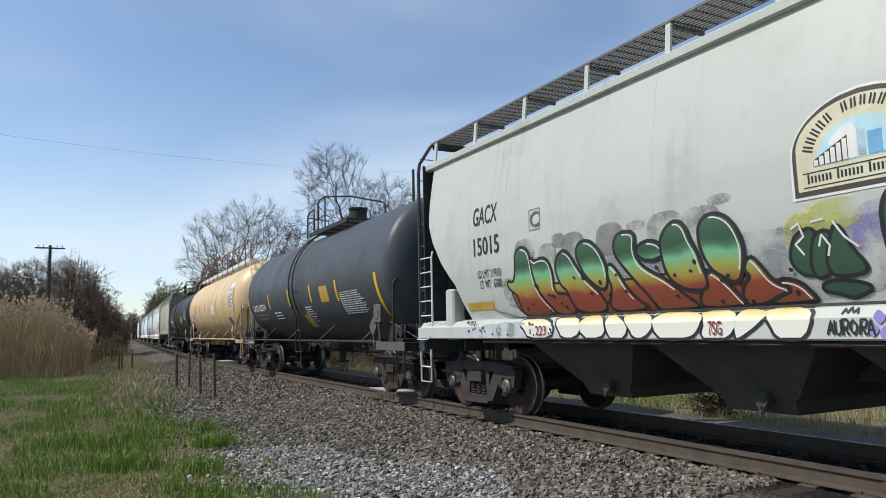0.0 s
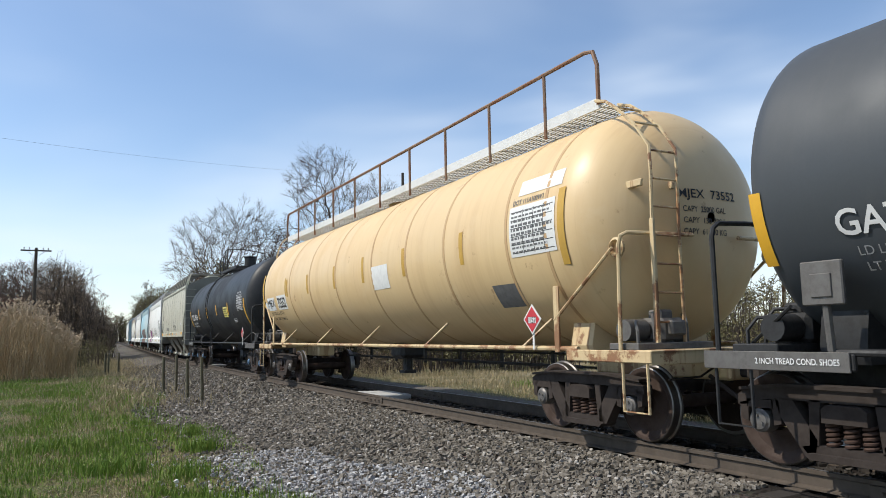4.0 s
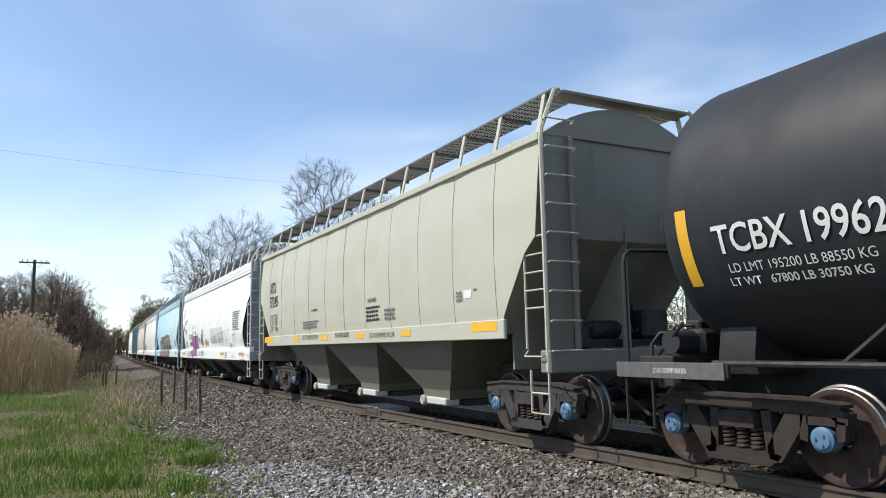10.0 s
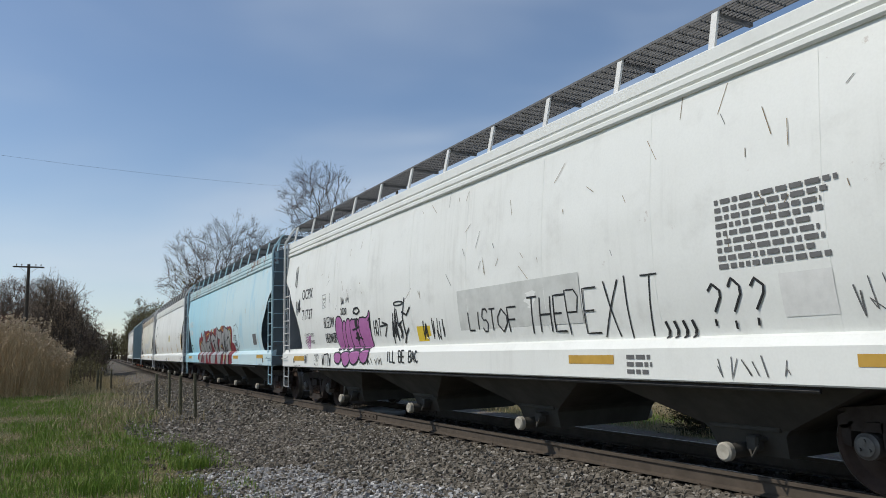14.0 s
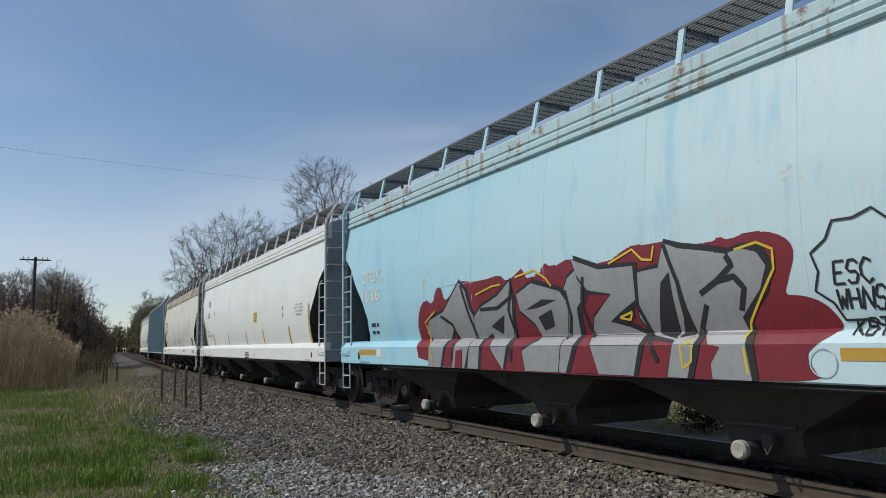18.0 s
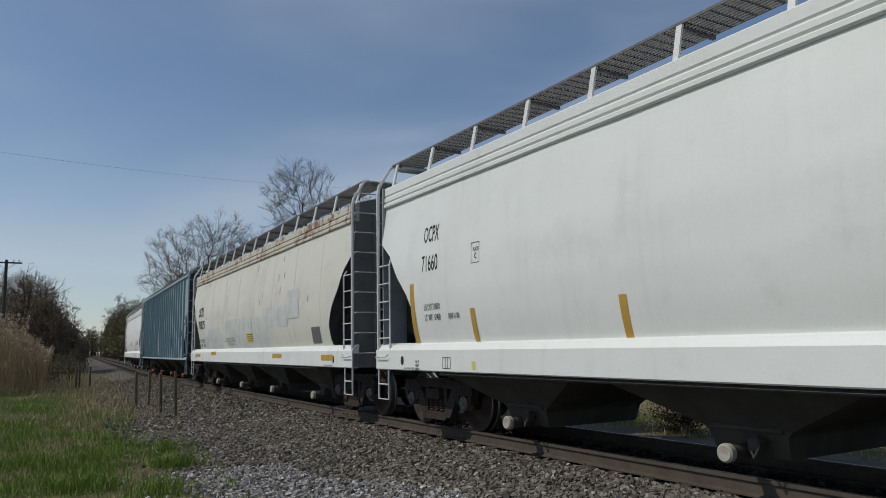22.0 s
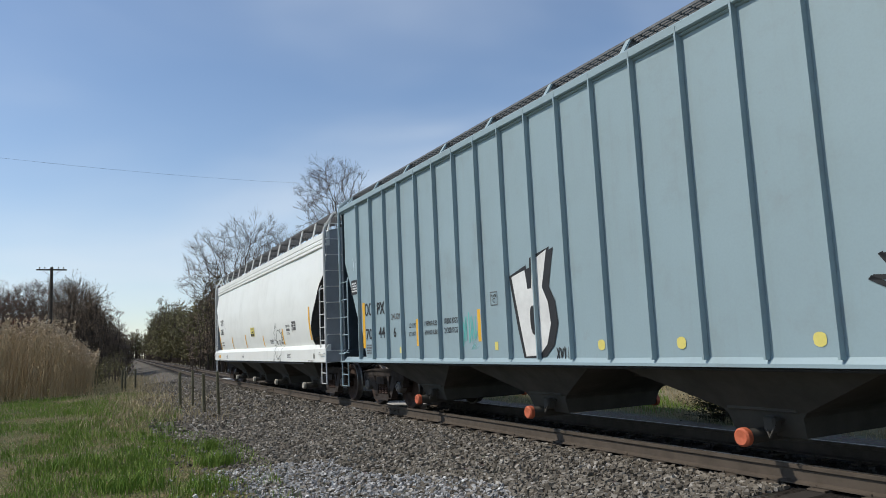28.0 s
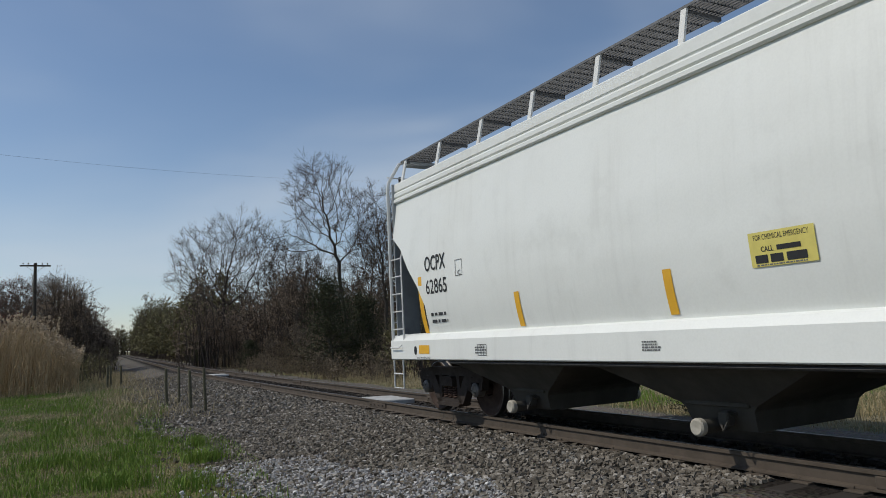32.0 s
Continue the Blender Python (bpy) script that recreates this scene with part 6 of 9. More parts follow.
def cedar(x, y, h, w, label, seed):
    rng = random.Random(seed)
    t = thing("cedar", label, "tree", m=pose(x, y, ground_z(x, y) - 0.03))
    tw, lv = Twigs(), []
    tw.seg((0, 0, 0), (0, 0, h * 0.95), 0.03 * h, 0.004 * h)
    br = Twigs()
    for k in range(int(150)):
        f = rng.uniform(0.03, 0.97)
        reach = w * (1 - f) ** 0.5 * rng.uniform(0.55, 1.12) * (0.75 + 0.5 * noise.noise((f * 5, k * 0.7, seed)))
        a = rng.uniform(0, 6.283)
        q = Vector((math.cos(a) * reach, math.sin(a) * reach, h * f + reach * rng.uniform(0.1, 0.5)))
        br.seg((0, 0, h * f), tuple(q), 0.008 * h * (1 - f) + 0.004, 0.003)
        for _ in range(90):
            u = rng.uniform(0.2, 1.08)
            lv.append((q.x * u + rng.gauss(0, 0.07 * w), q.y * u + rng.gauss(0, 0.07 * w), h * f + (q.z - h * f) * u + rng.gauss(0, 0.05 * h)))
    trunk = part("trunk", tw.data("trunk", BARK, 6), t)
    part("branchwork", br.data("branchwork", BARK, 3), t)
    part("foliage", leaf_mesh("foliage", [p for p in lv if p[2] > 0.02], 0.030 * (h / 4 + 0.35), CEDAR, seed), t)


build_trees()


def blades(name, label, spots, hgt, wid, mat, seed, lean=0.35, category="grass", kind="stuff"):
    """Grass, straw or reed leaves: bent two-piece blades in one mesh. spots: x, y, z, height factor."""
    rng = np.random.default_rng(seed)
    p = np.array(spots, float)
    n = len(p)
    a = rng.uniform(0, 6.283, n)
    h = hgt * p[:, 3] * rng.uniform(0.55, 1.15, n)
    w = wid * rng.uniform(0.7, 1.3, n)
    la = rng.uniform(0, 6.283, n)
    ln = np.abs(rng.normal(0, lean, n)) * h
    side = np.stack((np.cos(a), np.sin(a), 0 * a), 1) * w[:, None] / 2
    bend = np.stack((np.cos(la), np.sin(la), 0 * la), 1)
    base = p[:, :3]
    midp = base + bend * (ln * 0.3)[:, None] + np.stack((0 * h, 0 * h, h * 0.6), 1)
    tip = base + bend * ln[:, None] + np.stack((0 * h, 0 * h, h * np.sqrt(np.maximum(1 - np.minimum(ln / np.maximum(h, 1e-6), 0.9) ** 2 * 0.6, 0.2))), 1)
    v = np.stack((base - side, base + side, midp + side * 0.8, midp - side * 0.8, tip), 1).reshape(-1, 3)
    k = np.arange(n) * 5
    f = [(i, i + 1, i + 2, i + 3) for i in k] + [(i + 3, i + 2, i + 4) for i in k]
    me = bpy.data.meshes.new(name)
    me.from_pydata(v.tolist(), [], f)
    me.materials.append(mat)
    return tagged(new(name, me), label, category, kind=kind)


def build_grass():
    rng = random.Random(21)
    green, dry = [], []
    while len(green) + len(dry) < 80000:
        y = 6.5 + 32 * rng.random() ** 1.5
        e = gravel_edge(y)
        x = e + 0.35 - abs(rng.gauss(0, 1)) * (1.6 + y * 0.16)
        if x < -9:
            continue
        lush = noise.noise((x * 0.55, y * 0.30, 7)) + 0.6 * noise.noise((x * 1.9, y * 1.2, 2))
        thin = noise.noise((x * 0.8, y * 0.6, 12))
        if (e - x) < 0.5 and rng.random() < 0.65:
            continue
        if y < 11 and thin < -0.05 and rng.random() < 0.75:
            continue
        p = (x, y, ground_z(x, y) - 0.01, 0.55 + 0.7 * max(0, lush + 0.35) + (0.3 if y > 16 else 0))
        (green if lush + rng.gauss(0, 0.25) > -0.13 else dry).append(p)
    blades("grass", "fresh green spring grass in uneven tufts", green, 0.13, 0.010, BLADE, 1)
    blades("dry_grass", "flattened dry straw among the grass", dry, 0.10, 0.009, STRAW, 2, 0.8)
    tufts = []
    for (cx, cy, r, k) in ((2.3, 12.5, 0.16, 500), (2.55, 14.4, 0.10, 200), (0.9, 11.2, 0.3, 500), (1.7, 10.2, 0.2, 260), (0.3, 14.0, 0.4, 500)):
        for _ in range(k):
            x, y = rng.gauss(cx, r), rng.gauss(cy, r)
            tufts.append((x, y, ground_z(x, y) - 0.01, 1.0))
    blades("grass_tufts", "thick bright green tufts at the gravel edge", tufts, 0.26, 0.011, BLADE, 3, 0.45)
    far = []
    while len(far) < 30000:
        y = -2 + 44 * rng.random() ** 1.1
        x = track_x(y) + 4.4 + abs(rng.gauss(0, 5.0))
        far.append((x, y, ground_z(x, y) - 0.01, 0.6 + 0.9 * max(0, 0.4 + noise.noise((x * 0.4, y * 0.4, 1)))))
    gr = [p for p in far if p[1] < 24 and noise.noise((p[0] * 0.28, p[1] * 0.28, 9)) > 0.02 and p[0] - track_x(p[1]) > 5.0]
    st = [p for p in far if not (p[1] < 24 and noise.noise((p[0] * 0.28, p[1] * 0.28, 9)) > 0.02 and p[0] - track_x(p[1]) > 5.0)]
    blades("grass", "green grass across the track", gr, 0.20, 0.014, BLADE, 4)
    blades("dry_grass", "pale dry grass across the track", st, 0.24, 0.012, STRAW, 5, 0.6)
    shoulder = []
    while len(shoulder) < 9000:
        y = rng.uniform(20, 70)
        x = rng.gauss(2.0 + max(0, y - 18) * 0.055, 1.0)
        shoulder.append((x, y, ground_z(x, y) - 0.01, rng.uniform(0.7, 1.5)))
    blades("dry_grass", "dry brown weeds at the foot of the embankment", shoulder, 0.24, 0.016, STRAW, 6, 0.7)


build_grass()


def build_reeds():
    rng = random.Random(33)
    st, lf, pl = Twigs(), [], []
    n = 0
    while n < 5200:
        x, y = rng.uniform(-16, 2.2), 37 + 22 * rng.random() ** 1.4
        edge = 1.5 + (y - 40) * 0.02 + 0.5 * noise.noise((y * 0.3, 0, 0))
        if x > edge or y < 38.5 + 1.2 * noise.noise((x * 0.5, 1, 0)) - 0.04 * x:
            continue
        n += 1
        h = (3.15 + 0.55 * noise.noise((x * 0.35, y * 0.35, 5)) + rng.gauss(0, 0.22)) * (1 - 0.42 * smooth01((x - edge + 2.6) / 2.6)) * (1.0 if y < 46 else 0.95)
        z = ground_z(x, y) - 0.03
        lx, ly = rng.gauss(0.10, 0.10) * h, rng.gauss(0, 0.08) * h
        m, t = (x + lx * 0.35, y + ly * 0.35, z + h * 0.55), (x + lx, y + ly, z + h)
        st.seg((x, y, z), m, 0.010, 0.008)
        st.seg(m, t, 0.008, 0.004)
        for _ in range(4):
            f = rng.uniform(0.15, 0.85)
            lf.append((x + lx * f * f, y + ly * f * f, z + h * f, rng.uniform(0.6, 1.1)))
        if rng.random() < 0.75:
            for _ in range(9):
                g = rng.random()
                pl.append((t[0] + lx * 0.12 * g + rng.gauss(0, 0.035), t[1] + rng.gauss(0, 0.035), t[2] - 0.08 + 0.34 * g))
    ob = tagged(new("reeds", st.data("reeds", REED, 3)), "tall stand of dry tan reeds with feathery plumes", "reeds", kind="stuff")
    part("plumes", leaf_mesh("plumes", pl, 0.065, PLUME, 4), ob)
    leaves = blades("leaves", "", lf, 0.55, 0.022, REED, 7, 0.55, "")
    for key in ("label", "category", "kind"):
        if key in leaves:
            del leaves[key]
    child(leaves, ob)


build_reeds()


# ---- posts, pole and wire ----
def build_posts():
    old = plain("weathered grey-green wood post", (0.115, 0.105, 0.065), 0.95, 0.0, 0.4, 5.0)
    rng = random.Random(2)
    spots = ((4.05, 21.6, 1.36, -4.5, 0.045), (3.92, 23.2, 1.30, -2.5, 0.05), (4.1, 26.6, 1.32, 0.5, 0.045), (3.55, 25.4, 1.32, -2.0, 0.05), (2.82, 40.2, 1.25, 0, 0.06), (3.05, 41.5, 1.2, -1, 0.05), (3.6, 42.4, 1.2, 1, 0.05))
    for x, y, h, tilt, r in spots:
        m = Mesh()
        z = ground_z(x, y) - 0.1
        pts = [(0.012 * rng.uniform(-1, 1), 0.012 * rng.uniform(-1, 1), f * h) for f in (0, 0.33, 0.66, 0.97)] + [(0, 0, h)]
        m.tube(pts, [r * 1.05, r, r * 0.95, r * 0.92, r * 0.7], 9)
        ob = new("fence_post", m.data("fence_post", old, 45))
        ob.matrix_basis = pose(x, y, z, 0, tilt, rng.uniform(0, 90))
        tagged(ob, "weathered leaning wooden fence post without wire", "fence post", "old posts beside the embankment")


build_posts()


def utility_pole(x, y, top, label, arm=2.2, arm_turn=0.0):
    wood = plain("grey-brown pole wood", (0.075, 0.060, 0.048), 0.95, 0.0, 0.35, 4.0)
    t = thing("utility_pole", label, "utility pole", m=pose(x, y, ground_z(x, y) - 0.1))
    h = top - ground_z(x, y) + 0.1
    part("pole", Mesh().tube([(0, 0, 0), (0, 0, h * 0.5), (0, 0, h)], [0.17, 0.145, 0.115], 12).data("pole", wood, 50), t)
    if arm:
        a = part("crossarm", Mesh().box((0, -0.14, h - 0.25), (arm, 0.10, 0.12), 0.012, pose(0, 0, 0)).data("crossarm", wood, 0), t, pose(0, 0, 0, 0, 0, arm_turn))
        for o in (-0.45, 0.45):
            for s in (0.95, 0.55):
                ins = Mesh().lathe([(0, 0.02), (0.08, 0.02), (0.09, 0.045), (0.16, 0.05), (0.19, 0.02), (0.2, 0.0)], 10, pose(o * 2.1 * s, -0.14, h - 0.19, 0, -90, 0))
                part("insulator", ins.data("insulator", M["cap_steel"], 40), a)
        part("brace", Mesh().tube([(-0.7, -0.12, h - 0.28), (0, -0.12, h - 0.85), (0.7, -0.12, h - 0.28)], 0.015, 5).data("brace", wood, 0), a)
    return t


px, py = at_az(-0.6, 70)
utility_pole(px, py, 9.2, "distant wooden utility pole with a crossarm", 2.3)
qx, qy = at_az(25.8, 62)
utility_pole(qx, qy, 15.3, "dark wooden utility pole behind the train", 0)


def build_wire():
    x0, y0 = at_az(-14.0, 34)
    a, b = Vector((x0, y0, 9.8)), Vector((qx, qy, 15.1))
    pts = []
    for k in range(25):
        f = k / 24
        p = a.lerp(b, f)
        p.z -= 4 * f * (1 - f) * 0.6
        pts.append(p)
    tagged(new("overhead_wire", Mesh().tube(pts, 0.0045, 5).data("overhead_wire", M["cap_steel"], 60)), "thin dark overhead wire strung between poles", "wire", kind="structure")
    utility_pole(x0, y0, 10.0, "wooden utility pole carrying the wire", 0)


build_wire()


def build_slabs():
    pale = plain("pale weathered concrete", (0.46, 0.45, 0.43), 0.9, 0.0, 0.3, 4.0)
    for s, ln, wd in ((16.9, 1.5, 0.85), (41.1, 1.6, 0.8)):
        m = Mesh().box((0, 0, 0), (wd, ln, 0.12), 0.02)
        ob = new("concrete_slab", m.data("concrete_slab", pale, 30))
        ob.matrix_basis = pose(track_x(s) + 0.1, s, -0.15, 0, 1.5, -2)
        tagged(ob, "pale broken concrete slab lying between the rails", "slab", "slabs between the rails")


build_slabs()


# ---- markings ----
def markings_a():
    car, half, surf, _ = TRAIN["A"]
    sill = lambda z: 1.56
    write(car, 'GACX', 6.6, 3.12, 0.299, surf, M["ink"], 0.71)
    write(car, '15015', 6.57, 2.64, 0.282, surf, M["ink"], 0.74)
    write(car, 'LD LMT 219000', 6.54, 2.21, 0.123, surf, M["ink"], 0.68)
    write(car, 'LT  WT   67000', 6.53, 2.05, 0.131, surf, M["ink"], 0.63)
    fine_print(car, 7.04, 1.47, 0.37, 0.065, 1, sill, M["ink_grey"], 1)
    patch(car, "reflective_strip", 6.97, 1.72, 0.78, 0.125, surf, M["tape_dull"])
    write(car, 'C', 5.26, 2.86, 0.222, surf, M["ink_grey"], 0.22)


markings_a()


def markings_b():
    car, half, surf, _ = TRAIN["B"]
    write(car, 'GATX 882334', 5.04, 2.22, 0.224, surf, M["ink_white"], 1.81, 0.013)
    write(car, "LD LMT 197200 LB  89450 KG", 5.12, 1.98, 0.075, surf, M["ink_faint"], 1.41, 0.013)
    write(car, "LT WT  65800 LB  29850 KG", 5.12, 1.85, 0.075, surf, M["ink_faint"], 1.36, 0.013)
    patch(car, "reflective_strip", 3.56, 2.38, 0.12, 0.475, surf, M["tape"])
    patch(car, "reflective_strip", 1.05, 2.39, 0.12, 0.492, surf, M["tape"])
    patch(car, "reflective_strip", -1.21, 2.4, 0.12, 0.471, surf, M["tape"])
    patch(car, "reflective_strip", 6.66, 2.26, 0.12, 0.671, surf, M["tape"])
    patch(car, "label", -2.41, 2.33, 0.67, 0.407, surf, M["tape_dull"])
    fine_print(car, -0.75, 1.87, 0.73, 0.447, 7, surf, M["ink_faint"], 3)
    patch(car, "label", -0.16, 1.69, 0.53, 0.351, surf, M["tape_dull"])
    patch(car, "reflective_strip", -6.08, 2.14, 0.14, 0.917, surf, M["tape"])
    patch(car, "reflective_strip", -3.42, 2.36, 0.12, 0.51, surf, M["tape"])
    fine_print(car, -4.37, 2.05, 1.58, 0.537, 11, surf, M["ink_faint"], 4)
    fine_print(car, 2.7, 1.92, 0.98, 0.257, 3, surf, M["ink_faint"], 5)


markings_b()


def markings_c():
    car, half, surf, _ = TRAIN["C"]
    patch(car, "reflective_strip", -7.49, 2.7, 0.14, 0.993, surf, M["tape_dull"])
    patch(car, "data_panel", -6.83, 2.75, 1.06, 0.704, surf, M["label_white"])
    fine_print(car, -6.83, 2.74, 0.96, 0.60, 10, surf, M["ink_grey"], 6)
    for u in (-0.2, 0.05, 0.28):
        patch(car, "table_rule", -6.83 - u, 2.74, 0.012, 0.62, surf, M["ink"], 0.0065)
    for k in range(6):
        patch(car, "table_rule", -6.83, 2.45 + 0.115 * k, 0.98, 0.010, surf, M["ink"], 0.0065)
    write(car, "DOT 111A100W1", -6.72, 3.16, 0.075, surf, M["ink_grey"], 0.72)
    patch(car, "buffed_patch", -6.95, 3.36, 1.0, 0.22, surf, M["label_white"])
    patch(car, "reflective_strip", -4.89, 2.69, 0.12, 0.516, surf, M["tape_dull"])
    patch(car, "reflective_strip", -2.69, 2.68, 0.12, 0.519, surf, M["tape_dull"])
    patch(car, "reflective_strip", -0.66, 2.71, 0.12, 0.543, surf, M["tape_dull"])
    patch(car, "reflective_strip", 1.14, 2.69, 0.12, 0.52, surf, M["tape_dull"])
    patch(car, "reflective_strip", 3.19, 2.68, 0.12, 0.489, surf, M["tape_dull"])
    patch(car, "reflective_strip", 5.06, 2.69, 0.12, 0.47, surf, M["tape_dull"])
    patch(car, "data_panel", -5.9, 1.89, 0.68, 0.328, surf, M["ink_grey"])
    patch(car, "label", -1.56, 2.49, 0.8, 0.467, surf, M["label_white"])
    patch(car, "number_panel", 6.9, 2.32, 0.77, 0.378, surf, M["label_white"])
    patch(car, "number_panel", 5.74, 2.33, 0.92, 0.405, surf, M["label_white"])
    write(car, 'MJEX', 6.87, 2.31, 0.27, surf, M["ink"], 0.7, 0.013)
    write(car, '73552', 5.76, 2.32, 0.292, surf, M["ink"], 0.78, 0.013)
    write(car, 'LD LMT 205600 LB 93250 KG', 6.52, 2.04, 0.094, surf, M["ink"], 1.31, 0.013)
    write(car, 'LT WT   80400 LB 36450 KG', 6.49, 1.88, 0.089, surf, M["ink"], 1.28, 0.013)
    patch(car, "reflective_strip", 7.67, 2.74, 0.14, 1.003, surf, M["tape_dull"])
    patch(car, "reflective_strip", 5.22, 2.73, 0.12, 0.491, surf, M["tape_dull"])
    patch(car, "label", 7.42, 2.29, 0.21, 0.19, surf, M["label_white"])


markings_c()


def markings_d():
    car, half, surf, _ = TRAIN["D"]
    write(car, 'TCBX 199629', 5.5, 2.34, 0.287, surf, M["ink_white"], 1.87, 0.013)
    write(car, 'LD LMT 195200 LB 88550 KG', 5.62, 2.06, 0.086, surf, M["ink_white"], 1.44, 0.013)
    write(car, 'LT WT   67800 LB 30750 KG', 5.68, 1.93, 0.079, surf, M["ink_white"], 1.4, 0.013)
    patch(car, "reflective_strip", 6.8, 2.31, 0.14, 0.779, surf, M["tape"])
    patch(car, "reflective_strip", 4.14, 2.46, 0.12, 0.486, surf, M["tape"])
    patch(car, "reflective_strip", 1.77, 2.46, 0.12, 0.482, surf, M["tape"])
    patch(car, "reflective_strip", -0.78, 2.49, 0.12, 0.448, surf, M["tape"])
    write(car, 'C', 3.97, 2.34, 0.19, surf, M["ink_white"], 0.17, 0.013)
    patch(car, "label", -2.81, 2.35, 0.84, 0.4, surf, M["label_yellow"])
    fine_print(car, -5.75, 2.60, 0.98, 0.50, 8, surf, M["ink_faint"], 8)
    for u in (-0.52, -0.15, 0.12, 0.34, 0.52):
        patch(car, "table_rule", -5.75 - u, 2.60, 0.012, 0.55, surf, M["ink_white"], 0.008)
    for k in range(7):
        patch(car, "table_rule", -5.75, 2.33 + 0.09 * k, 1.05, 0.010, surf, M["ink_white"], 0.008)
    write(car, "DOT 111A100W1", -5.72, 2.95, 0.06, surf, M["ink_white"], 0.70, 0.013)
    patch(car, "reflective_strip", -6.49, 2.27, 0.14, 0.899, surf, M["tape"])
    patch(car, "reflective_strip", -3.38, 2.45, 0.12, 0.479, surf, M["tape"])
    fine_print(car, -2.81, 2.35, 0.72, 0.32, 4, surf, M["ink"], 54, 0.008)
    fine_print(car, -4.39, 1.99, 0.62, 0.164, 3, surf, M["ink_faint"], 9)


markings_d()


def markings_e():
    car, half, surf, _ = TRAIN["E"]
    sill = lambda z: 1.585
    write(car, 'AITX', 5.96, 3.14, 0.322, surf, M["ink"], 0.62)
    write(car, '37245', 5.86, 2.73, 0.327, surf, M["ink"], 0.86)
    write(car, 'LD LMT 223500', 5.88, 2.27, 0.164, surf, M["ink"], 0.81)
    write(car, 'LT  WT    62500', 5.88, 2.1, 0.15, surf, M["ink"], 0.78)
    write(car, 'CU FT      5400', 5.86, 1.93, 0.136, surf, M["ink"], 0.79)
    patch(car, "reflective_strip", 6.39, 1.62, 0.95, 0.168, sill, M["tape"])
    patch(car, "reflective_strip", 3.56, 1.6, 0.46, 0.132, sill, M["tape"])
    patch(car, "reflective_strip", 1.27, 1.6, 0.46, 0.133, sill, M["tape"])
    patch(car, "reflective_strip", -1.02, 1.6, 0.47, 0.111, sill, M["tape"])
    patch(car, "reflective_strip", -3.31, 1.6, 0.42, 0.115, sill, M["tape"])
    patch(car, "reflective_strip", -6.06, 1.63, 0.74, 0.136, sill, M["tape"])
    write(car, 'DO NOT HAMMER ON CAR', -2.19, 1.59, 0.098, sill, M["ink"], 1.25)
    write(car, 'WARNING', -1.7, 2.3, 0.085, surf, M["ink"], 0.47)
    fine_print(car, -1.77, 2.03, 0.81, 0.33, 4, surf, M["ink"], 10)
    fine_print(car, -2.61, 1.99, 0.61, 0.236, 3, surf, M["ink_grey"], 11)
    fine_print(car, 2.29, 1.95, 1.44, 0.205, 3, surf, M["ink_grey"], 12)
    write(car, 'WARNING', 2.05, 2.29, 0.07, surf, M["ink"], 0.47)
    write(car, 'DO NOT HAMMER ON CAR', 2.37, 1.63, 0.114, sill, M["ink"], 1.27)
    write(car, 'VENT CAR WHEN UNLOADING', 0.06, 1.64, 0.109, sill, M["ink"], 0.89)
    fine_print(car, -5.32, 2.13, 0.22, 0.175, 3, surf, M["ink_grey"], 13)
    patch(car, "label", -5.58, 2.15, 0.23, 0.129, surf, M["label_white"])
    fine_print(car, -5.84, 2.2, 0.15, 0.058, 1, surf, M["ink_grey"], 14)


markings_e()


def markings_f():
    car, half, surf, _ = TRAIN["F"]
    sill = lambda z: 1.6
    fine_print(car, -6.46, 2.4, 1.28, 0.704, 9, surf, M["ink_grey"], 15)
    patch(car, "label", -6.7, 1.77, 0.51, 0.386, surf, M["label_white"])
    fine_print(car, -8.43, 3.88, 0.79, 0.29, 2, surf, M["ink_grey"], 16)
    patch(car, "reflective_strip", -3.87, 1.2, 0.81, 0.101, sill, M["tape_dull"])
    patch(car, "reflective_strip", -7.56, 1.2, 0.89, 0.102, sill, M["tape_dull"])
    fine_print(car, -4.69, 1.15, 0.41, 0.237, 3, sill, M["ink_grey"], 17)
    fine_print(car, -8.02, 1.0, 0.58, 0.051, 1, sill, M["ink"], 18)
    write(car, 'OCPX', 6.83, 2.79, 0.258, surf, M["ink"], 0.82)
    write(car, '71737', 6.82, 2.28, 0.255, surf, M["ink"], 0.81)
    write(car, 'LD LMT 218500', 6.8, 1.77, 0.082, surf, M["ink"], 0.71)
    write(car, 'LT  WT   67500', 6.81, 1.6, 0.082, surf, M["ink"], 0.71)
    write(car, 'C', 5.56, 2.45, 0.107, surf, M["ink_grey"], 0.11)
    write(car, 'PLATE', 5.55, 2.57, 0.058, surf, M["ink_grey"], 0.17)
    patch(car, "reflective_strip", 7.47, 1.2, 0.84, 0.114, sill, M["tape_dull"])


markings_f()


def markings_g():
    car, half, surf, _ = TRAIN["G"]
    sill = lambda z: 1.6
    write(car, 'OFGX', 6.79, 2.74, 0.251, surf, M["label_white"], 0.94)
    write(car, '1636', 6.8, 2.36, 0.249, surf, M["label_white"], 0.88)
    fine_print(car, 6.66, 1.7, 0.38, 0.283, 2, surf, M["ink"], 19)
    patch(car, "reflective_strip", 6.96, 1.22, 0.86, 0.106, sill, M["tape_dull"])
    patch(car, "label", 6.37, 1.2, 0.21, 0.157, sill, M["label_white"])
    patch(car, "reflective_strip", -7.03, 1.25, 0.82, 0.107, sill, M["tape_dull"])
    patch(car, "data_panel", -6.11, 1.79, 0.46, 0.344, surf, M["ink_grey"])
    patch(car, "reflective_strip", -3.49, 1.23, 0.81, 0.104, sill, M["tape_dull"])


markings_g()


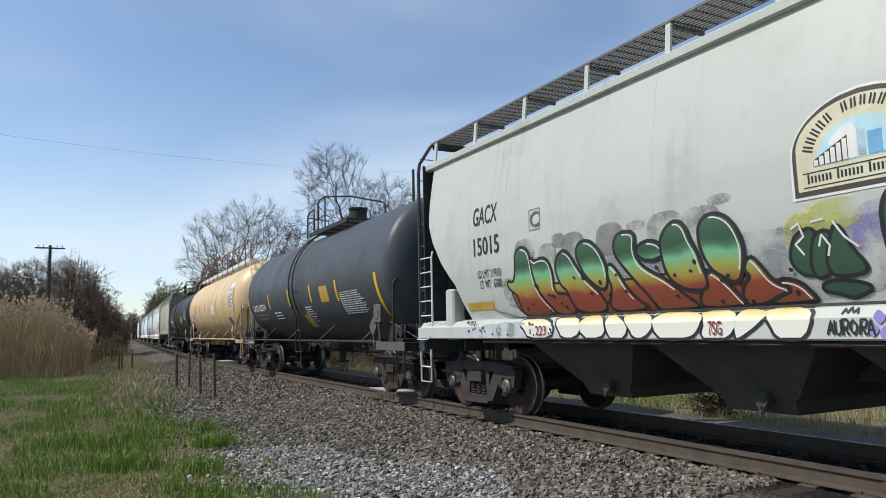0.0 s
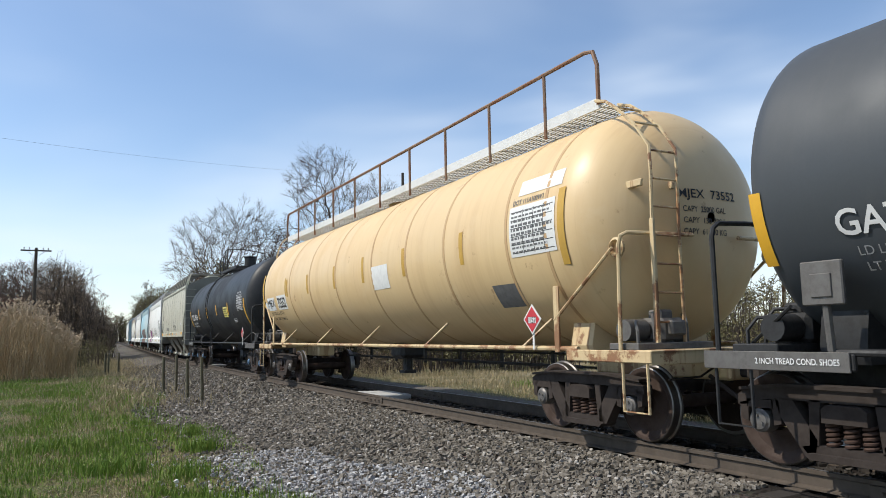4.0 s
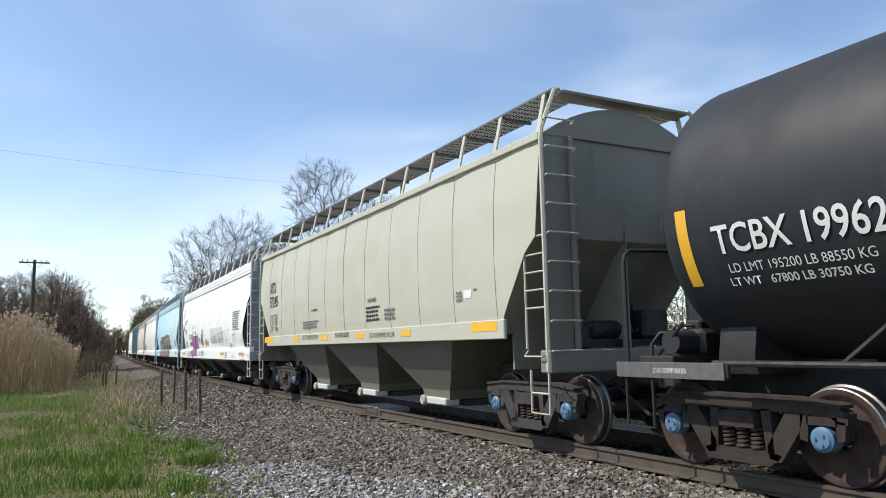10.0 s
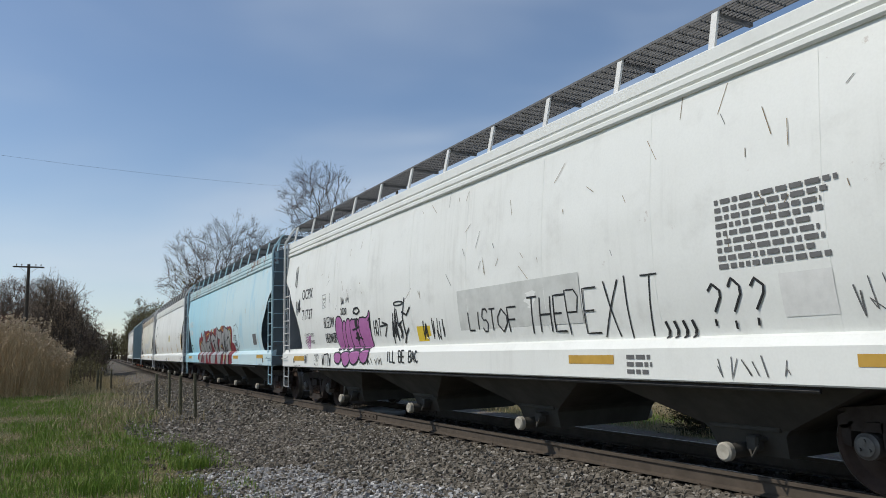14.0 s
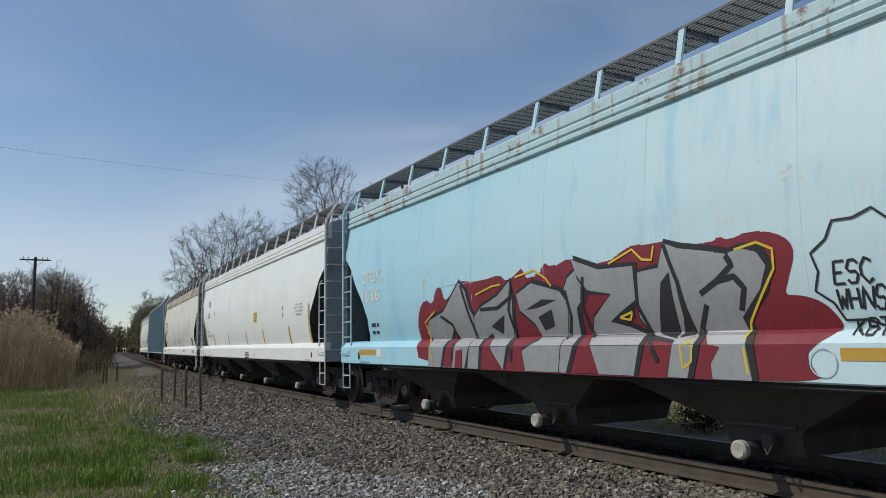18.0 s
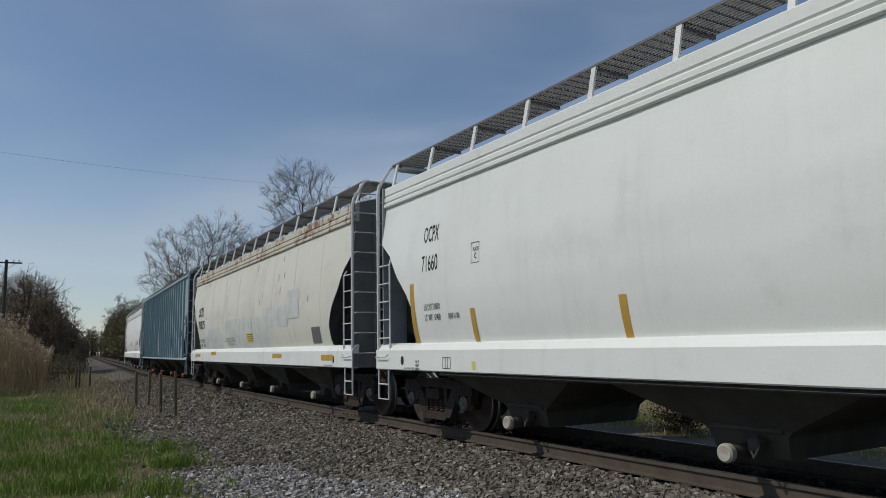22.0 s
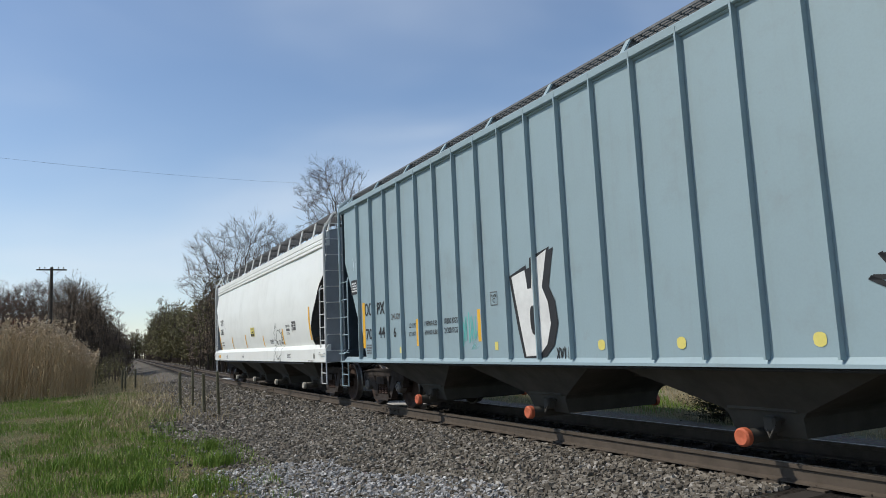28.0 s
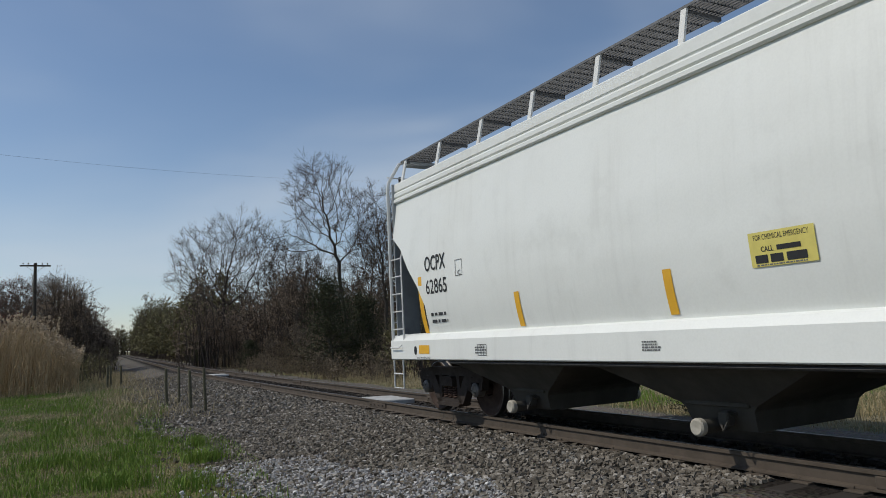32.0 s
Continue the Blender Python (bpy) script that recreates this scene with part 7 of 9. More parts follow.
def markings_h():
    car, half, surf, _ = TRAIN["H"]
    sill = lambda z: 1.6
    write(car, 'OCPX', 7.07, 3.2, 0.27, surf, M["ink"], 0.49)
    write(car, '71660', 7.09, 2.72, 0.272, surf, M["ink"], 0.52)
    write(car, 'LD LMT 218600', 7.06, 2.01, 0.101, surf, M["ink"], 0.51)
    write(car, 'LT  WT   67400', 7.07, 1.84, 0.105, surf, M["ink"], 0.5)
    write(car, 'NEW 11-98', 6.42, 1.84, 0.092, surf, M["ink"], 0.31)
    write(car, 'C', 5.72, 2.68, 0.086, surf, M["ink"], 0.06)
    write(car, 'PLATE', 5.71, 2.78, 0.058, surf, M["ink"], 0.15)
    patch(car, "reflective_strip", 7.71, 1.92, 0.14, 1.006, surf, M["tape_dull"])
    patch(car, "reflective_strip", 5.88, 1.68, 0.12, 0.486, surf, M["tape_dull"])
    write(car, 'NO. 8\nVENT\nVALVE', 7.53, 1.07, 0.17, sill, M["ink"], 0.14)
    patch(car, "label", 5.83, 1.09, 0.09, 0.122, sill, M["label_yellow"])
    patch(car, "label", -1.85, 2.31, 0.55, 0.364, surf, M["label_yellow"])
    fine_print(car, -1.85, 2.31, 0.46, 0.275, 4, surf, M["ink"], 20)
    patch(car, "reflective_strip", -2.8, 1.66, 0.12, 0.491, surf, M["tape_dull"])
    patch(car, "reflective_strip", -0.33, 1.66, 0.12, 0.483, surf, M["tape_dull"])
    patch(car, "reflective_strip", 2.81, 1.66, 0.12, 0.495, surf, M["tape_dull"])
    fine_print(car, -0.78, 1.09, 0.73, 0.207, 4, sill, M["ink"], 21)
    fine_print(car, -5.25, 2.44, 0.15, 0.129, 3, surf, M["ink"], 22)
    fine_print(car, -5.27, 2.24, 0.18, 0.128, 3, surf, M["ink"], 23)
    patch(car, "label", -1.87, 1.1, 0.13, 0.127, sill, M["label_yellow"])
    patch(car, "reflective_strip", -7.77, 1.94, 0.14, 0.995, surf, M["tape_dull"])
    patch(car, "reflective_strip", -5.82, 1.67, 0.12, 0.495, surf, M["tape_dull"])


markings_h()


def markings_i():
    car, half, surf, _ = TRAIN["I"]
    sill = lambda z: 1.6
    write(car, 'OCPX', 6.74, 2.83, 0.349, surf, M["ink"], 0.9)
    write(car, '71075', 6.61, 2.34, 0.318, surf, M["ink"], 1.16)
    write(car, 'LD LMT 202700', 6.67, 1.75, 0.126, surf, M["ink"], 0.93)
    write(car, 'LT  WT   65300', 6.64, 1.57, 0.114, surf, M["ink"], 0.93)
    write(car, 'C', 5.68, 2.56, 0.11, surf, M["ink_grey"], 0.1)
    patch(car, "reflective_strip", 7.06, 1.2, 0.84, 0.111, sill, M["tape_dull"])
    patch(car, "reflective_strip", 4.3, 1.28, 0.78, 0.122, sill, M["tape_dull"])
    patch(car, "label", 6.11, 1.15, 0.21, 0.165, sill, M["label_white"])
    patch(car, "label", -0.37, 1.72, 0.7, 0.308, surf, M["label_yellow"])
    patch(car, "data_panel", -6.3, 1.68, 0.58, 0.373, surf, M["ink_grey"])
    patch(car, "reflective_strip", -3.44, 1.21, 0.81, 0.107, sill, M["tape_dull"])
    patch(car, "reflective_strip", -7.18, 1.18, 0.74, 0.123, sill, M["tape_dull"])
    fine_print(car, -0.5, 1.74, 0.65, 0.244, 4, surf, M["ink"], 30)


markings_i()


def markings_j():
    car, half, surf, _ = TRAIN["J"]
    write(car, 'OC', 7.48, 2.13, 0.279, surf, M["ink"], 0.39)
    write(car, 'PX', 6.77, 2.12, 0.249, surf, M["ink"], 0.41)
    write(car, '70', 7.46, 1.6, 0.233, surf, M["ink"], 0.37)
    write(car, '44', 6.75, 1.62, 0.233, surf, M["ink"], 0.33)
    write(car, '6', 6.07, 1.6, 0.206, surf, M["ink"], 0.12)
    write(car, "24U2N", 5.98, 1.91, 0.12, surf, M["ink_grey"], 0.50)
    write(car, 'LD LMT', 5.22, 1.7, 0.081, surf, M["ink"], 0.33)
    write(car, 'LT WT', 5.24, 1.54, 0.075, surf, M["ink"], 0.29)
    write(car, '198900 LBS', 4.44, 1.71, 0.09, surf, M["ink"], 0.52)
    write(car, '69100 LBS', 4.44, 1.55, 0.079, surf, M["ink"], 0.54)
    write(car, '10200 KGS', 3.68, 1.72, 0.097, surf, M["ink"], 0.49)
    write(car, '21300 KGS', 3.69, 1.56, 0.097, surf, M["ink"], 0.49)
    write(car, 'C', 2.25, 1.96, 0.073, surf, M["ink"], 0.07)
    write(car, 'PLATE', 2.25, 2.03, 0.045, surf, M["ink"], 0.15)
    patch(car, "reflective_strip", 7.75, 1.8, 0.14, 0.988, surf, M["tape"])
    patch(car, "reflective_strip", 5.01, 1.56, 0.12, 0.498, surf, M["tape"])
    patch(car, "reflective_strip", 2.72, 1.6, 0.12, 0.505, surf, M["tape"])
    patch(car, "label", 2.24, 1.27, 0.09, 0.125, surf, M["label_yellow"])
    for y in (8.27, -8.05):
        patch(car, "warning_plate", y, 2.68, 0.43, 0.33, surf, M["ink"])
        fine_print(car, y, 2.68, 0.36, 0.232, 4, surf, M["ink_white"], 25, 0.009)


markings_j()


def markings_k():
    car, half, surf, _ = TRAIN["K"]
    sill = lambda z: 1.6
    write(car, 'OCPX', 6.89, 2.62, 0.261, surf, M["ink"], 0.74)
    write(car, '62865', 6.87, 2.22, 0.252, surf, M["ink"], 0.74)
    write(car, 'C', 6.07, 2.37, 0.077, surf, M["ink_grey"], 0.09)
    fine_print(car, 6.88, 1.7, 0.59, 0.235, 2, surf, M["ink"], 26)
    patch(car, "reflective_strip", 7.47, 1.93, 0.14, 0.983, surf, M["tape"])
    patch(car, "reflective_strip", 4.54, 1.7, 0.12, 0.485, surf, M["tape"])
    patch(car, "reflective_strip", 1.71, 1.72, 0.12, 0.484, surf, M["tape"])
    patch(car, "label", 0.31, 2.02, 0.67, 0.319, surf, M["label_yellow"])
    write(car, "FOR CHEMICAL EMERGENCY", 0.31, 2.13, 0.05, surf, M["ink"], 0.56)
    write(car, "CALL", 0.46, 2.02, 0.05, surf, M["ink"], 0.13)
    patch(car, "label_bar", 0.24, 2.02, 0.24, 0.045, surf, M["ink"], 0.008)
    for u in (0.22, 0.06, -0.14):
        patch(car, "label_bar", 0.31 + u, 1.93, 0.13 if u > 0 else 0.20, 0.075, surf, M["ink"], 0.008)
    fine_print(car, 0.31, 1.875, 0.56, 0.022, 1, surf, M["ink_grey"], 27)
    fine_print(car, 1.98, 1.16, 0.29, 0.12, 4, sill, M["ink_grey"], 28)
    patch(car, "reflective_strip", 7.4, 1.16, 0.39, 0.145, sill, M["tape"])
    fine_print(car, 5.52, 1.14, 0.33, 0.118, 3, sill, M["ink_grey"], 29)
    patch(car, "data_panel", -5.57, 2.02, 0.48, 0.30, surf, M["label_white"])
    for u, v, w, h in ((0.11, 0.055, 0.20, 0.15), (-0.12, 0.055, 0.20, 0.15), (0.0, -0.085, 0.44, 0.085)):
        patch(car, "panel_field", -5.57 + u, 2.02 + v, w, h, surf, M["ink"], 0.008)
        fine_print(car, -5.57 + u, 2.02 + v, w * 0.7, h * 0.5, 2, surf, M["ink_white"], 63, 0.010)
    patch(car, "reflective_strip", -1.37, 1.73, 0.12, 0.502, surf, M["tape"])
    patch(car, "reflective_strip", -4.18, 1.73, 0.12, 0.501, surf, M["tape"])
    patch(car, "reflective_strip", -7.27, 2.02, 0.14, 0.889, surf, M["tape"])


markings_k()


# ---- sprayed paint ----
def spray(name, colour, rough=0.5):
    return plain(name, colour, rough, 0.0, 0.22, 3.0, 0.05)


def band_spray(name, stops):
    """Spray paint faded from one colour to the next, from the bottom of the piece to its top."""
    n = Nodes(name, 0.45)
    r = n.t.nodes.new("ShaderNodeValToRGB")
    z = n.math("ADD", n.axis("Z"), n.math("MULTIPLY", n.math("SUBTRACT", n.noise(2.0, 3), 0.5), 0.16))
    lo, hi = stops[0][0], stops[-1][0]
    el = r.color_ramp.elements
    while len(el) < len(stops):
        el.new(0.5)
    for e, (p, c) in zip(el, stops):
        e.position, e.color = (p - lo) / (hi - lo), (*c, 1)
    f = n.math("DIVIDE", n.math("SUBTRACT", z, lo), hi - lo)
    n.t.links.new(f, r.inputs["Fac"])
    return n.done(r.outputs["Color"])


def mist(name, colour, cover):
    """Thin overspray: paint dust that lets the side show through."""
    n = Nodes(name, 0.6)
    a = n.math("MULTIPLY", n.ramp(n.noise(2.2, 5, 0.6), 0.30, 0.68), cover)
    n.put(n.b, "Alpha", n.math("MULTIPLY", a, n.ramp(n.noise(90, 2), 0.30, 0.55)))
    return n.done(colour)


S = dict(black=spray("black spray", (0.018, 0.018, 0.02)), red=spray("dark red spray", (0.23, 0.028, 0.035)), silver=plain("silver grey spray", (0.40, 0.405, 0.41), 0.42, 0.45, 0.22, 3.0, 0.05), pink=spray("pink spray", (0.42, 0.14, 0.36)),
         white=spray("white spray", (0.74, 0.74, 0.72)), green=spray("dark green spray", (0.035, 0.085, 0.05)), violet=spray("violet spray", (0.30, 0.26, 0.60)), haze=mist("grey overspray", (0.20, 0.20, 0.20), 0.8),
         yellow=spray("yellow spray", (0.70, 0.50, 0.04)), teal=spray("turquoise spray", (0.13, 0.48, 0.44)), blue=spray("mid blue spray", (0.16, 0.40, 0.62)), cream=spray("cream sign paint", (0.66, 0.63, 0.45)), brown=spray("dark brown sign paint", (0.06, 0.045, 0.035)),
         scratch=spray("brown scratches", (0.24, 0.17, 0.09)), pale_blue=spray("pale blue fade", (0.46, 0.68, 0.77)), fade=spray("deeper blue runs", (0.28, 0.56, 0.70)), light=spray("chalk white haze", (0.52, 0.62, 0.66)), buff=spray("pale grey buffing paint", (0.60, 0.61, 0.585)), primer=spray("pinkish primer", (0.46, 0.19, 0.14)), fog=spray("pale blue-grey overspray", (0.50, 0.53, 0.56)), teal_haze=mist("thin turquoise overspray", (0.16, 0.50, 0.48), 0.7), rust_fog=spray("rusty overspray", (0.30, 0.26, 0.22)), lime=mist("yellow-green overspray", (0.55, 0.56, 0.12), 0.8), lilac=mist("violet overspray", (0.30, 0.24, 0.62), 0.9), smoke=mist("grey-violet overspray", (0.25, 0.25, 0.30), 0.75), crimson=spray("crimson spray", (0.20, 0.016, 0.026)))
RAINBOW = band_spray("green to rust faded spray", [(1.50, (0.15, 0.07, 0.035)), (1.62, (0.22, 0.055, 0.03)), (1.78, (0.26, 0.06, 0.035)), (1.88, (0.33, 0.24, 0.05)), (1.98, (0.28, 0.36, 0.10)), (2.09, (0.17, 0.45, 0.27)), (2.16, (0.075, 0.17, 0.10)), (2.22, (0.035, 0.09, 0.05)), (2.6, (0.05, 0.12, 0.065))])

SILL_FADE = band_spray("white to yellow faded spray", [(1.22, (0.72, 0.71, 0.66)), (1.40, (0.72, 0.70, 0.60)), (1.50, (0.66, 0.50, 0.16)), (1.58, (0.60, 0.36, 0.08))])


def soften(pts, times=2):
    """Rounds the corners of an outline."""
    for _ in range(times):
        pts = [q for a, b in zip(pts, pts[1:] + pts[:1]) for q in ((a[0] * 0.75 + b[0] * 0.25, a[1] * 0.75 + b[1] * 0.25), (a[0] * 0.25 + b[0] * 0.75, a[1] * 0.25 + b[1] * 0.75))]
    return pts


def soften_line(pts):
    """Rounds the corners of an open line."""
    out = [pts[0]]
    for a, b in zip(pts[:-1], pts[1:]):
        out += [(a[0] * 0.75 + b[0] * 0.25, a[1] * 0.75 + b[1] * 0.25), (a[0] * 0.25 + b[0] * 0.75, a[1] * 0.25 + b[1] * 0.75)]
    return out + [pts[-1]]


def swell(pts, d):
    """Moves an outline outwards by d."""
    area = sum(a[0] * b[1] - b[0] * a[1] for a, b in zip(pts, pts[1:] + pts[:1]))
    out = []
    for a, p, b in zip(pts[-1:] + pts[:-1], pts, pts[1:] + pts[:1]):
        t = (b[0] - a[0], b[1] - a[1])
        ln = math.hypot(*t) or 1
        k = d / ln * (1 if area > 0 else -1)
        out.append((p[0] + t[1] * k, p[1] - t[0] * k))
    return out


def on_side(surf, sill_x, top=1.42):
    """The near surface all the way down: the curved side, the bevel and the face of the sill."""
    def f(z):
        if z >= top + 0.02:
            return surf(z)
        if z <= top - 0.10:
            return sill_x
        if z <= top - 0.01:
            return sill_x - 0.07 * (z - top + 0.10) / 0.09
        return sill_x - 0.07 + (surf(top + 0.02) - sill_x + 0.07) * (z - top + 0.01) / 0.03
    return f


def lobe(y, w, z0, z1, lean=0.0, n=22, square=2.6):
    pts = []
    for k in range(n):
        a = 2 * math.pi * k / n
        c, s = math.cos(a), math.sin(a)
        u = math.copysign(abs(c) ** (2 / square), c) * w / 2
        v = math.copysign(abs(s) ** (2 / square), s) * (z1 - z0) / 2
        pts.append((y + u + lean * v, (z0 + z1) / 2 + v))
    return pts


STROKES = dict(A="00 26 40|12 32", B="00 06 36 45 33 03 33 42 30 00", C="45 26 04 02 20 41", D="00 06 26 43 20 00", E="46 06 00 40|03 33", F="00 06 46|03 33", H="00 06|03 43|46 40", I="20 26", K="00 06|46 03 40", L="06 00 40",
               N="00 06 40 46", O="20 02 04 26 44 42 20", P="00 06 36 45 33 03", R="00 06 36 45 33 03|13 40", S="45 36 16 04 13 33 42 30 10 01", T="20 26|06 46", U="06 01 20 41 46", V="06 20 46", W="06 10 24 30 46", X="00 46|06 40", Y="06 23 46|23 20", Z="06 46 00 40", Q="15 26 45 44 22|20 21")


def tag(car, body, y, z, h, w, surf, mat, r=0.014, lift=0.008, grow_h=0.0, seed=3):
    """A hand-drawn line of spray or marker lettering from y towards the front, z its middle; Q draws a question mark."""
    rng = random.Random(seed)
    step = w / len(body)
    for k, c in enumerate(body):
        if c not in STROKES:
            continue
        hh, lean = h * (1 + grow_h * k / len(body)) * rng.uniform(0.88, 1.1), rng.uniform(-0.06, 0.14)
        for run in STROKES[c].split("|"):
            pts = [(int(p[0]) / 4 * 0.78 * step + lean * hh * int(p[1]) / 6 + rng.gauss(0, 0.02) * step, (int(p[1]) / 6 - 0.5) * hh) for p in run.split()]
            stroke(car, "graffiti_stroke", [(y - k * step - u, z + v) for u, v in pts], r, surf, mat, lift)


def scrawl(car, y0, y1, z0, z1, count, surf, mat, seed, r=0.014):
    """A quick sprayed tag of loose strokes."""
    rng = random.Random(seed)
    for k in range(count):
        y = y0 + (y1 - y0) * (k + rng.uniform(0.1, 0.9)) / count
        w = (y0 - y1) / count
        pts = [(y + rng.uniform(-0.6, 0.6) * w, z0 + (z1 - z0) * rng.uniform(0.65, 1.0)), (y + rng.uniform(-0.5, 0.5) * w, z0 + (z1 - z0) * rng.uniform(0.0, 0.25)),
               (y + rng.uniform(-0.9, 0.4) * w, z0 + (z1 - z0) * rng.uniform(0.4, 0.9)), (y + rng.uniform(-1.1, 0.0) * w, z0 + (z1 - z0) * rng.uniform(0.0, 0.6))]
        stroke(car, "graffiti_stroke", pts[:rng.choice((2, 3, 4))], r * rng.uniform(0.7, 1.3), surf, mat, 0.008)


def paint_head_car():
    car, _, surf, _ = TRAIN["A"]
    full = on_side(surf, 1.56, 1.50)
    for k, (y, w, z0, z1) in enumerate(((5.55, 0.5, 2.2, 2.62), (5.0, 0.4, 2.2, 2.5), (4.45, 0.5, 2.1, 2.58), (4.75, 0.3, 2.4, 2.6), (3.75, 0.5, 2.2, 2.60), (3.3, 0.3, 2.45, 2.56), (2.85, 0.55, 2.2, 2.60), (2.35, 0.5, 2.3, 2.58), (2.1, 0.3, 2.55, 2.66), (1.35, 0.3, 2.15, 2.25), (6.05, 0.35, 1.75, 2.1))):
        blob(car, "overspray", lobe(y, w, z0, z1), surf, S["haze"], 0.0040 + 0.0001 * k)
    blob(car, "overspray", soften([(6.3, 1.52), (5.95, 2.0), (4.9, 2.15), (3.5, 2.2), (2.0, 2.25), (0.9, 2.2), (-0.3, 2.35), (-0.3, 1.52)]), surf, S["smoke"], 0.0036)
    for k, (y, w, z0, z1) in enumerate(((0.55, 0.5, 1.75, 2.35), (0.25, 0.6, 1.6, 2.2))):
        blob(car, "overspray", lobe(y, w, z0, z1), surf, S["lilac"], 0.0052 + 0.0004 * k)
    for k, (y, w, z0, z1) in enumerate(((1.25, 0.35, 1.9, 2.34), (0.92, 0.5, 2.15, 2.42), (0.35, 0.25, 2.0, 2.45))):
        blob(car, "overspray", lobe(y, w, z0, z1), surf, S["lime"], 0.0056 + 0.0003 * k)
    letters = [
        [(5.78, 2.41), (5.68, 2.49), (5.54, 2.48), (5.44, 2.39), (5.42, 2.19), (5.42, 2.00), (5.31, 1.79), (5.15, 1.63), (5.05, 1.54), (5.80, 1.53), (5.85, 1.70), (5.85, 1.85), (6.03, 1.94), (6.08, 2.04), (5.89, 2.00), (5.78, 2.26)],
        [(5.41, 2.34), (5.33, 2.26), (5.19, 2.29), (5.06, 2.28), (4.99, 2.21), (4.97, 2.04), (5.00, 1.88), (4.90, 1.77), (4.73, 1.80), (4.69, 1.69), (4.63, 1.54), (5.02, 1.54), (5.13, 1.67), (5.29, 1.83), (5.37, 2.01), (5.40, 2.19)],
        [(4.82, 2.24), (4.72, 2.33), (4.62, 2.34), (4.52, 2.26), (4.46, 2.15), (4.36, 2.00), (4.20, 1.86), (4.08, 1.77), (4.00, 1.55), (4.57, 1.55), (4.66, 1.73), (4.69, 1.86), (4.80, 1.92), (4.86, 2.11)],
        [(3.82, 2.11), (3.72, 2.03), (3.60, 1.81), (3.49, 1.67), (3.32, 1.55), (4.00, 1.55), (3.80, 1.81), (3.86, 1.96)],
        [(4.39, 2.30), (4.31, 2.41), (4.15, 2.42), (4.00, 2.33), (3.92, 2.20), (3.89, 2.06), (3.91, 1.90), (3.98, 1.82), (4.09, 1.87), (4.25, 1.99), (4.34, 2.14)],
        [(3.66, 2.35), (3.57, 2.44), (3.39, 2.43), (3.33, 2.39), (3.37, 2.25), (3.34, 2.08), (3.18, 1.96), (2.91, 1.83), (2.72, 1.64), (2.56, 1.55), (2.87, 1.54), (3.17, 1.54), (3.24, 1.72), (3.38, 1.86), (3.56, 2.07), (3.67, 2.21)],
        [(3.31, 2.21), (3.21, 2.28), (3.07, 2.29), (2.95, 2.24), (2.92, 2.17), (3.01, 2.11), (3.14, 2.10), (3.26, 2.14)],
        [(2.34, 1.92), (2.16, 1.78), (2.04, 1.61), (1.99, 1.55), (2.52, 1.54), (2.53, 1.63), (2.41, 1.75)],
        [(2.93, 2.26), (2.82, 2.40), (2.69, 2.46), (2.58, 2.40), (2.53, 2.24), (2.47, 2.12), (2.44, 1.97), (2.39, 1.78), (2.47, 1.73), (2.69, 1.75), (2.86, 1.86), (2.92, 2.01)],
        [(2.36, 2.37), (2.27, 2.45), (2.13, 2.45), (2.00, 2.38), (1.92, 2.25), (1.89, 2.09), (1.95, 1.87), (2.03, 1.77), (2.18, 1.86), (2.29, 1.93), (2.36, 2.08), (2.38, 2.23)],
        [(1.59, 1.74), (1.47, 1.75), (1.34, 1.70), (1.26, 1.59), (1.24, 1.56), (1.80, 1.55), (1.70, 1.64)],
        [(1.90, 1.89), (1.82, 2.00), (1.74, 1.91), (1.65, 1.77), (1.57, 1.71), (1.46, 1.67), (1.59, 1.64), (1.78, 1.56), (1.99, 1.55), (1.96, 1.71), (1.82, 1.81)],
    ]
    base = soften([(6.03, 1.99), (5.69, 2.03), (4.98, 1.93), (4.27, 1.92), (3.66, 1.89), (3.19, 1.91), (2.38, 1.92), (1.98, 1.83), (1.69, 1.72), (1.24, 1.56), (1.99, 1.54), (3.30, 1.54), (5.06, 1.53), (5.87, 1.52)], 1)
    blob(car, "graffiti_outline", swell(base, 0.03), surf, S["black"], 0.0062)
    blob(car, "graffiti_fill", base, surf, RAINBOW, 0.0069)
    for k, pts in enumerate(letters):
        shape = soften(pts)
        blob(car, "graffiti_outline", swell(shape, 0.042), surf, S["black"], 0.0075 + 0.0010 * k)
        blob(car, "graffiti_fill", shape, surf, RAINBOW, 0.0082 + 0.0010 * k)
        start = max(range(len(shape)), key=lambda q: shape[q][1])
        turn = 1 if shape[(start + 2) % len(shape)][0] < shape[start][0] else -1
        rim = [shape[(start + turn * q) % len(shape)] for q in range(len(shape) * 2 // 5)]
        stroke(car, "graffiti_highlight", [(p[0] + 0.022, p[1] - 0.015) for p in rim], 0.008, surf, S["white"], 0.0090 + 0.0010 * k)
